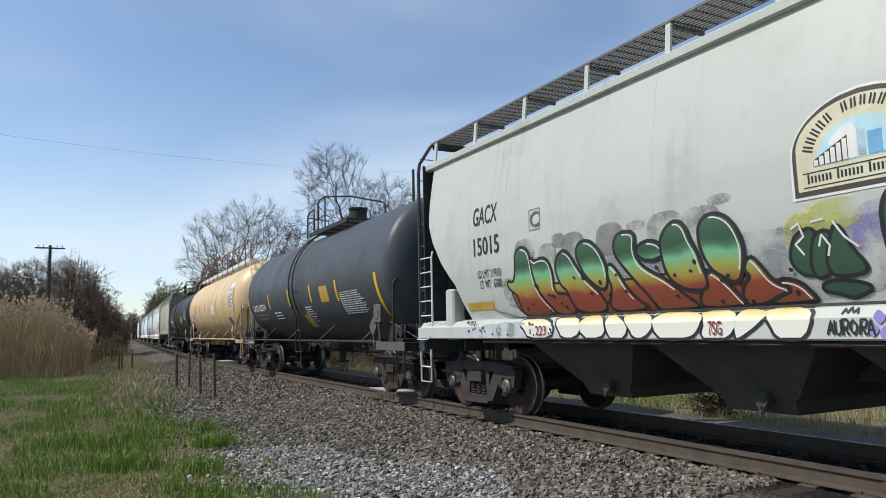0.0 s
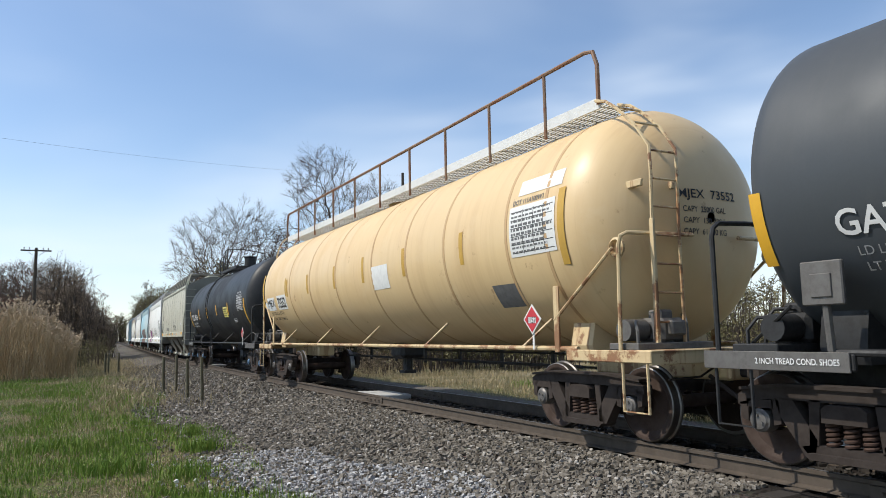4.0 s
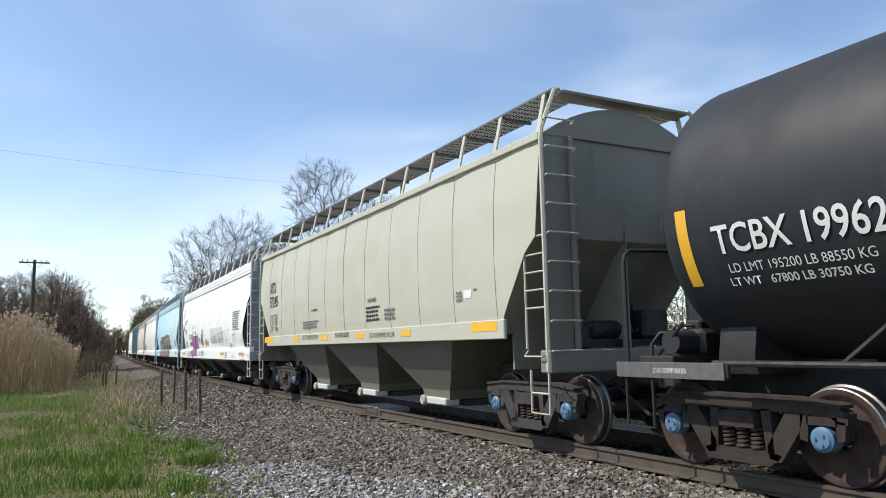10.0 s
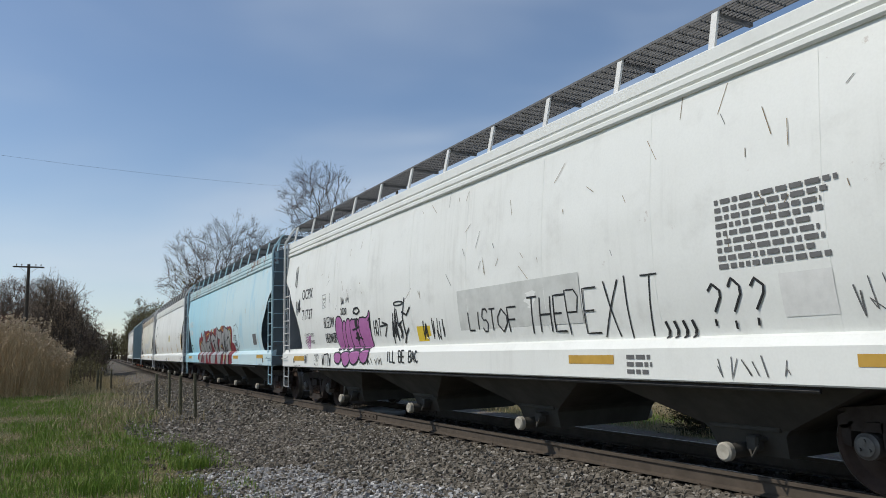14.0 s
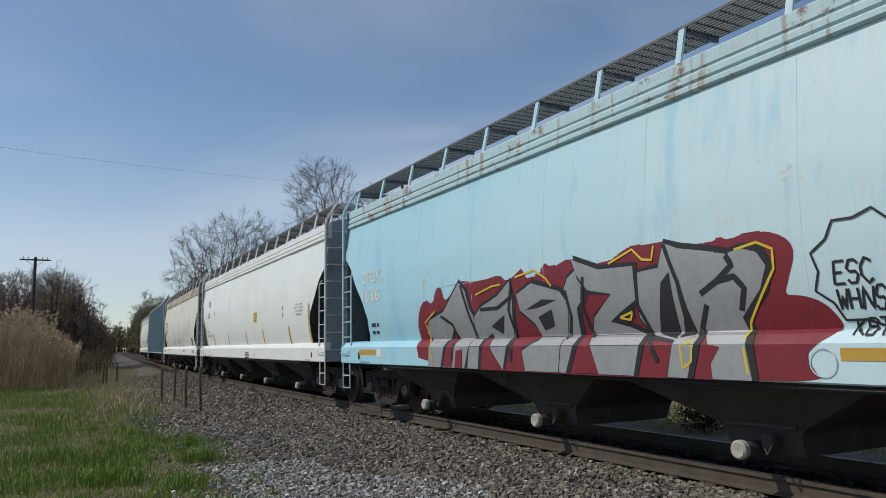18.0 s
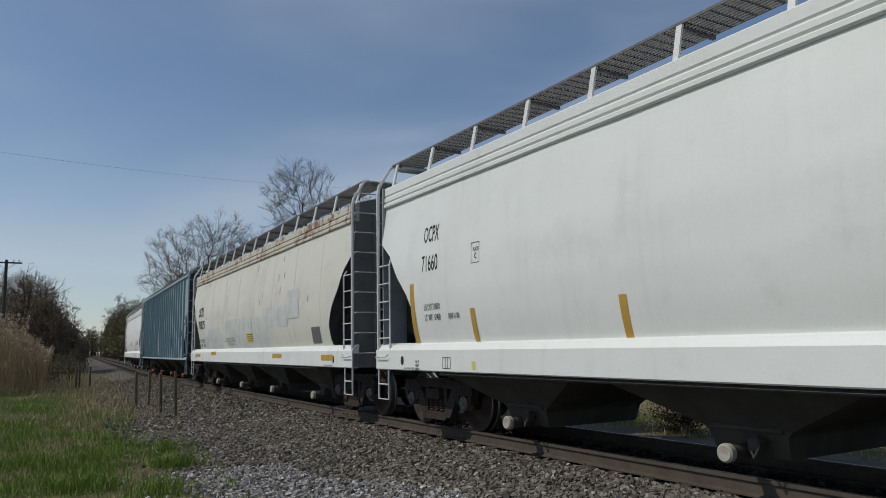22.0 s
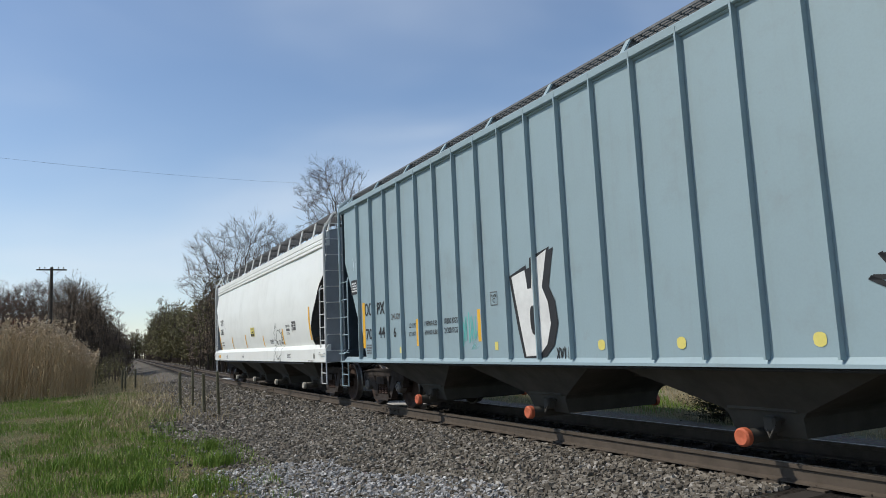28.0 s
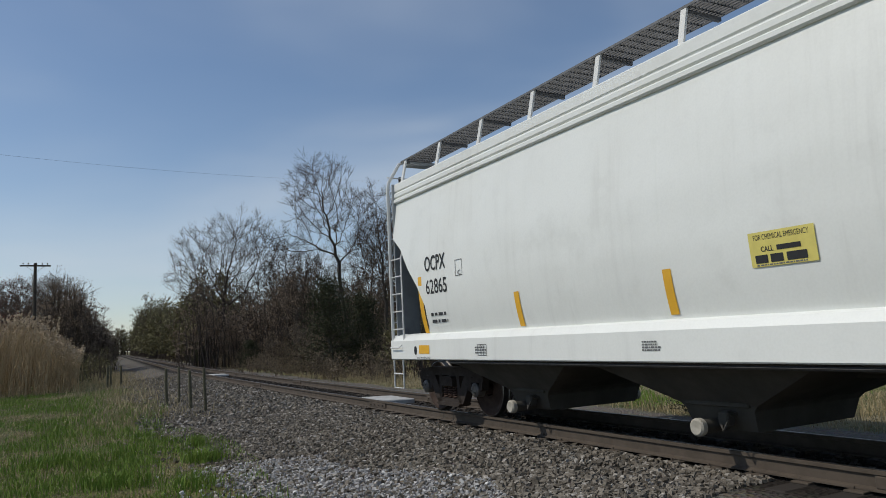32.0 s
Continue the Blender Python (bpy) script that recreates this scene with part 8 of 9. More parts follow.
    feet = [
        [(5.81, 1.49), (5.23, 1.50), (4.92, 1.40), (4.99, 1.23), (5.52, 1.22), (5.58, 1.33)],
        [(4.93, 1.50), (4.47, 1.50), (4.34, 1.36), (4.48, 1.22), (4.75, 1.23), (4.83, 1.36)],
        [(4.40, 1.51), (4.02, 1.51), (3.89, 1.35), (3.97, 1.22), (4.35, 1.22)],
        [(3.93, 1.51), (3.78, 1.52), (3.50, 1.38), (3.57, 1.28), (3.72, 1.22), (3.84, 1.22)],
        [(3.66, 1.51), (3.20, 1.51), (3.09, 1.37), (3.25, 1.23), (3.42, 1.23), (3.49, 1.35)],
        [(3.15, 1.51), (2.57, 1.52), (2.41, 1.45), (2.47, 1.32), (2.58, 1.27), (2.87, 1.29), (2.83, 1.23), (3.06, 1.23)],
        [(2.49, 1.52), (2.05, 1.53), (1.98, 1.38), (2.09, 1.28), (2.26, 1.23), (2.44, 1.24), (2.37, 1.39)],
        [(2.01, 1.53), (1.79, 1.53), (1.64, 1.46), (1.76, 1.35), (1.96, 1.23), (2.01, 1.28)],
        [(1.73, 1.54), (1.27, 1.54), (1.19, 1.42), (1.27, 1.30), (1.41, 1.23), (1.55, 1.24), (1.62, 1.38)],
    ]
    for k, pts in enumerate(feet):
        shape = soften([(y, min(z if z > 1.30 else 1.235, 1.505)) for y, z in pts], 1)
        blob(car, "graffiti_outline", swell(shape, 0.035), full, S["black"], 0.006)
        blob(car, "graffiti_fill", shape, full, SILL_FADE, 0.009)
    rng = random.Random(4)
    for k in range(34):
        y, z = rng.uniform(1.2, 5.7), rng.uniform(1.52, 2.0)
        blob(car, "paint_dot", lobe(y, 0.05, z, z + rng.uniform(0.03, 0.07), n=8), surf, S["black"], 0.0205)
    tag_letters = [
        [(1.38, 1.98), (1.31, 2.13), (1.18, 2.18), (1.12, 2.14), (1.16, 2.01), (1.15, 1.86), (1.21, 1.78), (1.31, 1.81), (1.38, 1.90)],
        [(1.15, 2.06), (1.08, 2.14), (0.98, 2.13), (0.98, 1.97), (1.05, 1.79), (1.16, 1.75), (1.20, 1.84)],
        [(0.95, 2.13), (0.92, 2.18), (0.88, 2.12), (0.83, 1.97), (0.72, 1.82), (0.76, 1.77), (1.00, 1.76), (1.05, 1.85), (1.01, 1.99)],
        [(1.17, 1.65), (1.07, 1.71), (0.92, 1.70), (0.71, 1.65), (0.80, 1.61), (0.91, 1.57), (0.99, 1.62)],
    ]
    for k, pts in enumerate(tag_letters):
        shape = soften(pts)
        blob(car, "graffiti_outline", swell(shape, 0.035), surf, S["black"], 0.008 + 0.0008 * k)
        blob(car, "graffiti_fill", shape, surf, S["green"], 0.0085 + 0.0008 * k)
    for pts in ([(1.14, 2.20), (1.06, 2.24), (1.03, 2.12), (1.12, 2.06), (1.05, 1.96)], [(0.94, 2.24), (0.82, 2.25)], [(0.90, 2.02), (0.86, 2.12), (0.80, 2.02), (0.83, 1.93)], [(0.74, 2.22), (0.66, 2.08), (0.55, 1.98)]):
        stroke(car, "graffiti_highlight", [(y + 0.20, z) for y, z in pts], 0.010, surf, S["white"], 0.013)
    for y, w, z0, z1 in ((0.30, 0.42, 1.78, 2.42), (-0.15, 0.7, 1.55, 2.3), (-0.9, 0.9, 1.5, 2.5)):
        blob(car, "graffiti_outline", lobe(y, w + 0.08, z0 - 0.04, z1 + 0.04), surf, S["black"], 0.0085)
        blob(car, "graffiti_fill", lobe(y, w, z0, z1), surf, S["green"], 0.0095)
    for y, z in ((0.60, 1.40), (0.66, 1.30), (0.56, 1.27)):
        blob(car, "graffiti_fill", lobe(y, 0.10, z - 0.06, z + 0.06, n=10, square=1.4), lambda z: 1.56, S["violet"], 0.010)
    tag(car, "AURORA", 1.05, 1.32, 0.13, 0.42, lambda z: 1.56, S["black"], 0.009, 0.012)
    stroke(car, "graffiti_stroke", [(0.93, 1.43), (0.91, 1.48), (0.88, 1.44), (0.86, 1.49), (0.83, 1.44), (0.80, 1.48), (0.79, 1.43)], 0.008, full, S["black"], 0.012)
    write(car, "223", 5.20, 1.33, 0.13, lambda z: 1.575, S["red"], 0.24, 0.006, 0.01, "graffiti_lettering")
    write(car, "7SG", 2.24, 1.33, 0.14, lambda z: 1.575, S["red"], 0.17, 0.006, 0.01, "graffiti_lettering")
    for k in range(26):
        y, z = rng.uniform(4.9, 7.2), rng.uniform(1.24, 1.42)
        blob(car, "paint_dot", lobe(y, 0.035, z, z + 0.035, n=8), lambda z: 1.56, S["black"], 0.013)
    for y, w, t in ((7.0, 0.5, 1.40), (6.5, 0.6, 1.44), (6.1, 0.5, 1.46), (5.8, 0.5, 1.46)):
        blob(car, "overspray", lobe(y, w, 1.225, t, square=3.0), lambda z: 1.56, S["fog"], 0.004)
    # the arched sign: dark border, cream field, a plain picture and bars for its lettering
    yc, z0, top = 0.63, 2.46, 3.29

    def arch(hw, base, crown):
        knee = base + 0.36
        return [(yc + hw, base), (yc + hw, knee)] + [(yc + hw * math.cos(a), knee + (crown - knee) * math.sin(a)) for a in np.linspace(0.10, math.pi - 0.10, 25)] + [(yc - hw, knee), (yc - hw, base)]
    blob(car, "painted_sign", arch(0.65, z0 - 0.025, top + 0.025), surf, S["white"], 0.006, "arched sign with a dark border and a painted picture of grain silos")
    blob(car, "sign_border", arch(0.625, z0, top), surf, S["brown"], 0.008)
    blob(car, "sign_field", arch(0.585, z0 + 0.045, top - 0.045), surf, S["cream"], 0.010)
    blob(car, "sign_picture", [(yc + 0.40, 2.70)] + [(yc + 0.40 * math.cos(a), 2.70 + 0.36 * math.sin(a)) for a in np.linspace(0.1, 3.04, 17)] + [(yc - 0.40, 2.70)], surf, S["pale_blue"], 0.012)
    blob(car, "sign_cloud", soften([(yc + 0.30, 2.86), (yc + 0.2, 2.98), (yc + 0.05, 3.03), (yc + 0.02, 2.92), (yc + 0.15, 2.84)]), surf, S["white"], 0.013)
    blob(car, "sign_building", [(yc + 0.42, 2.705), (yc + 0.42, 2.76), (yc + 0.10, 2.92), (yc + 0.10, 2.705)], surf, S["brown"], 0.0135)
    for k in range(6):
        u = 0.395 - 0.053 * k
        patch(car, "sign_silo", yc + u, 2.71 + (0.05 + 0.026 * k) / 2, 0.040, 0.05 + 0.026 * k, surf, S["white"], 0.015)
    for u, w, hh, m in ((0.06, 0.085, 0.25, "white"), (-0.02, 0.06, 0.23, "haze"), (-0.13, 0.12, 0.19, "blue"), (-0.22, 0.06, 0.16, "pale_blue"), (-0.31, 0.09, 0.10, "brown")):
        patch(car, "sign_building", yc + u, 2.71 + hh / 2, w, hh, surf, S[m], 0.015)
    for k, a in enumerate(np.linspace(0.30, 2.84, 16)):
        if k in (5, 11):
            continue
        c, q = math.cos(a), math.sin(a)
        cy, cz = yc + 0.485 * c, 2.74 + 0.44 * q
        for o, ln in ((-0.016, 0.050), (0.016, 0.050)):
            blob(car, "sign_bar", [(cy + o * q + v * c + h2 * q, cz - o * c + v * q - h2 * c) for v, h2 in ((-ln, -0.009), (ln, -0.009), (ln, 0.009), (-ln, 0.009))], surf, M["ink"], 0.0125)
    for z in (2.66, 2.535):
        patch(car, "sign_rule", yc, z, 1.06, 0.010, surf, M["ink"], 0.0125)
    u = 0.48
    for n_bars in (7, 7, 5, 4):
        for k in range(n_bars):
            patch(car, "sign_bar", yc + u, 2.60 + (0.008 if k == 0 else 0.0), 0.018, 0.085 if k == 0 else 0.060, surf, M["ink"], 0.0125)
            u -= 0.034
        u -= 0.035


def paint_white_car():
    car, half, surf, _ = TRAIN["F"]
    full = on_side(surf, 1.60)
    humps = [
        [(4.87, 1.99), (4.74, 2.12), (4.54, 2.10), (4.43, 1.99), (4.44, 1.69), (4.50, 1.40), (4.73, 1.40), (4.87, 1.61)],
        [(4.44, 1.89), (4.35, 2.01), (4.25, 1.98), (4.22, 1.85), (4.31, 1.40), (4.47, 1.40)],
        [(4.25, 1.88), (4.13, 2.04), (4.01, 2.03), (3.96, 1.93), (4.01, 1.68), (3.93, 1.40), (4.28, 1.40)],
        [(3.96, 2.03), (3.70, 1.99), (3.53, 2.02), (3.46, 1.90), (3.50, 1.75), (3.43, 1.59), (3.33, 1.40), (3.93, 1.40), (3.99, 1.68)],
        [(3.46, 2.02), (3.29, 2.03), (3.06, 2.00), (2.94, 2.06), (2.89, 2.17), (2.89, 1.97), (2.91, 1.58), (2.87, 1.49), (2.94, 1.40), (3.33, 1.40), (3.40, 1.65), (3.48, 1.75)],
        [(4.84, 1.32), (4.47, 1.32), (4.45, 1.20), (4.57, 1.10), (4.78, 1.11), (4.86, 1.19)],
        [(4.43, 1.33), (3.92, 1.34), (3.88, 1.24), (4.04, 1.08), (4.23, 1.03), (4.37, 1.13)],
        [(3.96, 1.34), (3.34, 1.36), (3.40, 1.24), (3.57, 1.11), (3.78, 1.08), (3.92, 1.17)],
        [(3.30, 1.36), (2.90, 1.38), (2.91, 1.27), (3.06, 1.12), (3.25, 1.12), (3.38, 1.21)],
    ]
    for k, pts in enumerate(humps):
        shape = soften(pts)
        blob(car, "graffiti_outline", swell(shape, 0.035), full, S["black"], 0.006 + 0.0008 * k)
        blob(car, "graffiti_fill", shape, full, S["pink"], 0.0066 + 0.0008 * k)
    for y, z in ((3.62, 1.93), (3.60, 1.66)):
        blob(car, "graffiti_fill", lobe(y, 0.16, z - 0.10, z + 0.10, n=12), surf, S["black"], 0.0145)
    for pts in ([(3.62, 1.83), (3.60, 1.45)], [(3.85, 1.80), (3.62, 1.82), (3.45, 1.86)], [(3.75, 1.62), (3.55, 1.64), (3.35, 1.60)], [(2.98, 1.95), (2.90, 2.02), (2.92, 1.80)]):
        stroke(car, "graffiti_stroke", pts, 0.018, surf, S["black"], 0.0150)
    stroke(car, "graffiti_stroke", [(3.75, 2.16), (3.55, 2.12), (3.38, 2.18), (3.50, 2.25), (3.70, 2.24), (3.75, 2.16)], 0.022, surf, S["black"])
    tag(car, "BLEEDIN", 5.62, 2.02, 0.22, 0.68, surf, S["black"], 0.012)
    tag(car, "EVERYWHERE", 5.60, 1.66, 0.20, 0.72, surf, S["black"], 0.012)
    tag(car, "WTTW", 5.70, 1.17, 0.26, 0.62, lambda z: 1.60, S["black"], 0.013)
    tag(car, "QQQ", 6.26, 1.17, 0.26, 0.30, lambda z: 1.60, S["black"], 0.009)
    tag(car, "HOT", 7.00, 1.18, 0.22, 0.24, lambda z: 1.60, S["black"], 0.009)
    tag(car, "ILL BE BAC", 2.02, 1.24, 0.20, 1.35, lambda z: 1.60, S["black"], 0.014)
    tag(car, "HOT", 2.72, 1.80, 0.34, 0.36, surf, S["black"], 0.013)
    for pts in ([(2.40, 1.82), (2.05, 1.84), (2.22, 1.62)], [(2.30, 1.90), (2.05, 1.84)], [(1.86, 1.60), (1.78, 1.95), (1.74, 1.60), (1.66, 2.15), (1.62, 1.55)], [(1.84, 1.48), (1.76, 2.05)],
                [(1.60, 2.12), (1.56, 1.80), (1.40, 1.88), (1.54, 1.80), (1.42, 1.70), (1.52, 1.58)], [(1.22, 2.30), (1.36, 1.95), (1.30, 1.60), (1.40, 1.48)], [(1.38, 2.05), (1.18, 1.98), (1.02, 2.12)], [(1.30, 1.62), (1.14, 1.74)]):
        stroke(car, "graffiti_stroke", pts, 0.020, surf, S["black"], 0.009)
    ring = [(1.50 + 0.20 * math.cos(a), 2.21 + 0.035 * math.sin(a)) for a in np.linspace(0, 6.283, 15)]
    stroke(car, "graffiti_stroke", ring, 0.016, surf, S["black"], 0.009)
    tag(car, "LIST", -0.98, 1.77, 0.30, 0.80, surf, S["black"], 0.013)
    tag(car, "OF", -1.80, 1.75, 0.32, 0.58, surf, S["black"], 0.013, seed=5)
    tag(car, "THE", -2.52, 1.78, 0.46, 0.90, surf, S["black"], 0.013, seed=6)
    tag(car, "PEXIT", -3.42, 1.78, 0.58, 1.58, surf, S["black"], 0.010, 0.008, 0.25, 7)
    tag(car, "QQQ", -5.58, 1.73, 0.44, 0.72, surf, S["black"], 0.013)
    for k in range(4):
        stroke(car, "graffiti_stroke", [(-5.02 - 0.12 * k, 1.60), (-5.05 - 0.12 * k, 1.50), (-5.02 - 0.12 * k, 1.42)], 0.018, full, S["black"], 0.009)
    scrawl(car, 0.55, -0.20, 1.50, 1.90, 7, surf, S["black"], 14, 0.014)
    scrawl(car, 1.9, 1.4, 1.50, 1.95, 3, surf, S["black"], 15, 0.013)
    scrawl(car, 7.75, 7.35, 2.25, 2.75, 6, surf, S["black"], 16, 0.012)
    scrawl(car, 7.95, 7.75, 2.95, 3.6, 4, surf, S["black"], 17, 0.010)
    scrawl(car, -7.1, -7.8, 1.50, 1.90, 6, surf, M["ink_grey"], 18, 0.006)
    scrawl(car, -5.7, -6.5, 1.02, 1.25, 6, lambda z: 1.60, M["ink_grey"], 19, 0.006)
    scrawl(car, 3.6, 2.2, 1.08, 1.24, 9, lambda z: 1.60, S["black"], 20, 0.010)
    patch(car, "graffiti_fill", 0.58, 1.63, 0.5, 0.26, surf, S["yellow"], 0.005)
    patch(car, "buffed_patch", -2.2, 1.95, 3.0, 0.62, surf, S["buff"], 0.003)
    for k in range(7):
        stroke(car, "graffiti_stroke", [(6.7 - 0.0 * k, 1.75), (6.9, 1.72 - 0.05 * k), (7.1, 1.70 - 0.06 * k)], 0.008, surf, S["pink"])
    rng = random.Random(9)
    for k in range(60):
        y, z = rng.uniform(-7.4, 6.5), rng.uniform(2.2, 3.8)
        a, ln = rng.choice((0.9, 2.2, 1.3)) + rng.gauss(0, 0.25), rng.uniform(0.06, 0.32)
        stroke(car, "scratch", [(y, z), (y + ln * math.cos(a), z + ln * math.sin(a))], 0.004, surf, S["scratch"] if k % 4 else M["ink_grey"], 0.004)


def paint_blue_car():
    car, half, surf, _ = TRAIN["G"]
    full = on_side(surf, 1.60)
    cloud = [(4.58, 0.99), (4.81, 1.56), (4.65, 1.97), (4.40, 2.14), (4.12, 2.02), (3.97, 2.30), (3.79, 2.31), (3.71, 2.05), (3.43, 2.17), (3.20, 2.36), (2.74, 2.30), (2.35, 2.31), (1.99, 2.35), (1.82, 2.22), (1.51, 2.35), (1.28, 2.47), (0.99, 2.45), (0.74, 2.32), (0.36, 2.42), (-0.01, 2.28), (-0.36, 2.29), (-0.56, 2.38), (-0.75, 2.43), (-1.01, 2.40), (-1.22, 2.41), (-1.41, 2.34), (-1.85, 2.31), (-1.93, 2.37), (-2.04, 2.31), (-2.25, 2.36), (-2.40, 2.35), (-2.56, 2.31), (-2.70, 2.22), (-2.73, 2.10), (-2.65, 1.91), (-2.57, 1.74), (-2.75, 1.74), (-2.94, 1.66), (-3.04, 1.53), (-3.07, 1.44), (-2.86, 1.30), (-2.78, 1.22), (-2.83, 1.11), (-2.93, 1.00), (-2.02, 0.98), (0.55, 0.96)]
    blob(car, "graffiti_fill", soften(cloud, 1), full, S["crimson"], 0.0045, "crimson spray cloud behind the lettering")
    letters = [
        [(4.28, 1.00), (4.23, 1.40), (4.46, 1.55), (4.33, 1.76), (3.76, 1.89), (3.20, 2.33), (3.02, 2.19), (2.93, 1.91), (2.81, 1.76), (2.87, 1.43), (3.05, 1.02), (3.45, 1.01), (3.33, 1.44), (3.50, 1.61), (3.69, 1.40), (3.83, 1.00)],
        [(2.81, 1.76), (2.59, 1.90), (2.10, 2.04), (1.76, 2.23), (1.72, 1.97), (1.80, 1.50), (1.96, 1.09), (2.25, 1.25), (2.37, 1.51), (2.58, 1.43), (2.64, 1.03), (2.95, 1.02)],
        [(1.60, 2.03), (1.23, 2.16), (0.63, 2.01), (0.47, 1.83), (0.51, 1.60), (0.55, 1.25), (0.68, 1.01), (1.40, 1.02), (1.47, 1.25), (1.12, 1.40), (1.25, 1.62), (1.55, 1.81)],
        [(0.44, 2.16), (0.26, 2.25), (0.14, 2.15), (0.19, 1.88), (0.32, 1.78), (0.34, 1.39), (0.52, 1.00), (0.66, 1.02), (0.59, 1.39), (0.46, 1.78), (0.53, 2.03)],
        [(0.34, 2.38), (-0.16, 2.21), (-0.73, 2.20), (-0.72, 1.82), (-0.40, 1.67), (-0.25, 1.59), (-0.56, 1.52), (-0.81, 1.43), (-0.68, 1.05), (-0.10, 1.08), (0.10, 1.45), (0.02, 1.65), (-0.34, 1.91), (0.08, 1.98), (0.24, 2.16)],
        [(-1.21, 2.39), (-1.41, 2.31), (-1.77, 2.24), (-2.01, 2.18), (-2.17, 2.22), (-2.35, 2.16), (-2.43, 2.03), (-2.34, 1.82), (-2.09, 1.57), (-2.16, 1.36), (-2.22, 1.02), (-1.77, 1.01), (-1.74, 1.31), (-1.60, 1.49), (-1.45, 1.01), (-1.18, 1.02), (-1.28, 1.37), (-0.89, 1.43), (-0.74, 1.62), (-0.77, 2.12), (-1.11, 2.13)],
    ]
    for k, pts in enumerate(letters):
        shape = [(y, 0.985 if z < 1.16 else z) for y, z in pts]
        blob(car, "graffiti_outline", [(y - 0.035, max(z, 0.982)) for y, z in swell(shape, 0.055)], full, S["black"], 0.0060 + 0.0010 * k)
        blob(car, "graffiti_fill", shape, full, S["silver"], 0.0066 + 0.0010 * k)
    gaps = [
        [(-1.32, 2.09), (-1.52, 1.42), (-1.33, 1.39), (-1.37, 1.61)],
        [(2.35, 1.61), (1.96, 1.76), (2.07, 1.49)],
        [(1.14, 1.70), (0.83, 1.79), (0.82, 1.57), (1.05, 1.52)],
        [(-0.35, 1.64), (-0.66, 1.73), (-0.68, 1.62)],
        [(-1.13, 1.98), (-1.26, 2.08), (-1.30, 1.38), (-1.00, 1.44)],
        [(1.41, 1.81), (1.01, 1.93), (0.71, 1.90), (1.15, 1.82)],
    ]
    for pts in gaps:
        blob(car, "graffiti_fill", pts, full, S["black"], 0.0135)
    lines = [
        [(-2.11, 2.21), (-2.36, 2.25), (-2.52, 2.17), (-2.51, 1.99), (-2.36, 1.78), (-2.17, 1.52), (-2.14, 1.37), (-2.18, 1.04)],
        [(4.07, 1.03), (4.33, 1.53), (4.47, 1.73), (4.06, 1.91)],
        [(2.69, 2.10), (2.22, 2.19), (1.98, 2.20)],
        [(1.60, 2.27), (1.15, 2.33), (0.89, 2.20), (0.78, 2.09)],
        [(-0.34, 2.26), (-0.74, 2.38), (-0.89, 2.25), (-1.03, 2.23), (-1.07, 2.38)],
        [(-1.37, 1.31), (-1.53, 1.36), (-1.51, 1.15), (-1.40, 1.08), (-1.37, 1.31)],
        [(-0.42, 1.63), (-0.64, 1.69), (-0.59, 1.60), (-0.42, 1.63)],
    ]
    for pts in lines:
        stroke(car, "graffiti_stroke", pts, 0.013, full, S["yellow"], 0.0145)
    for pts in ([(3.14, 2.28), (2.97, 1.87), (2.80, 1.45)], [(3.87, 1.82), (3.51, 1.67), (3.40, 1.44), (3.44, 1.08)], [(1.70, 2.21), (1.83, 1.82), (1.73, 1.42), (1.74, 1.11)], [(2.60, 1.87), (2.12, 1.87), (1.73, 2.01)],
                [(0.51, 2.01), (0.45, 1.68), (0.55, 1.40)], [(0.14, 2.15), (0.21, 1.81), (0.14, 1.57), (0.05, 1.40)], [(-0.77, 2.14), (-0.74, 1.76), (-0.88, 1.45), (-1.05, 1.14)], [(-1.21, 2.38), (-1.36, 1.96), (-1.43, 1.61), (-1.49, 1.39)]):
        stroke(car, "graffiti_stroke", pts, 0.026, full, S["black"], 0.0138)
    for pts in ([(-1.70, 1.71), (-1.59, 1.49), (-1.54, 1.39)], [(-2.00, 2.17), (-2.06, 2.07), (-1.86, 1.93), (-1.64, 1.82)], [(-1.86, 1.93), (-2.07, 1.96), (-2.17, 1.84), (-2.10, 1.63)]):
        stroke(car, "graffiti_stroke", pts, 0.032, full, S["black"], 0.0138)
    for pts in ([(-1.75, 1.12), (-1.88, 1.30), (-1.70, 1.32)], [(0.32, 0.99), (0.15, 1.12), (-0.05, 0.99)], [(3.35, 0.99), (3.30, 1.25), (3.10, 1.28), (3.12, 0.99)]):
        blob(car, "graffiti_fill", pts, full, S["crimson"], 0.0140)
    for k in range(9):
        a = k * 0.7
        stroke(car, "graffiti_stroke", [(-3.35 + 0.42 * math.cos(a), 1.92 + 0.42 * math.sin(a)), (-3.35 + 0.5 * math.cos(a + 0.35), 1.92 + 0.48 * math.sin(a + 0.35)), (-3.35 + 0.42 * math.cos(a + 0.7), 1.92 + 0.42 * math.sin(a + 0.7))], 0.010, surf, S["black"])
    tag(car, "ESC", -3.06, 1.90, 0.20, 0.36, surf, S["black"], 0.011)
    tag(car, "WHNS", -3.06, 1.68, 0.18, 0.42, surf, S["black"], 0.011)
    tag(car, "KBT", -3.18, 1.45, 0.14, 0.30, full, S["black"], 0.010)
    stroke(car, "graffiti_stroke", [(-2.93 + 0.12 * math.cos(a), 1.16 + 0.12 * math.sin(a)) for a in np.linspace(0, 6.283, 17)], 0.006, lambda z: 1.60, S["light"], 0.012)


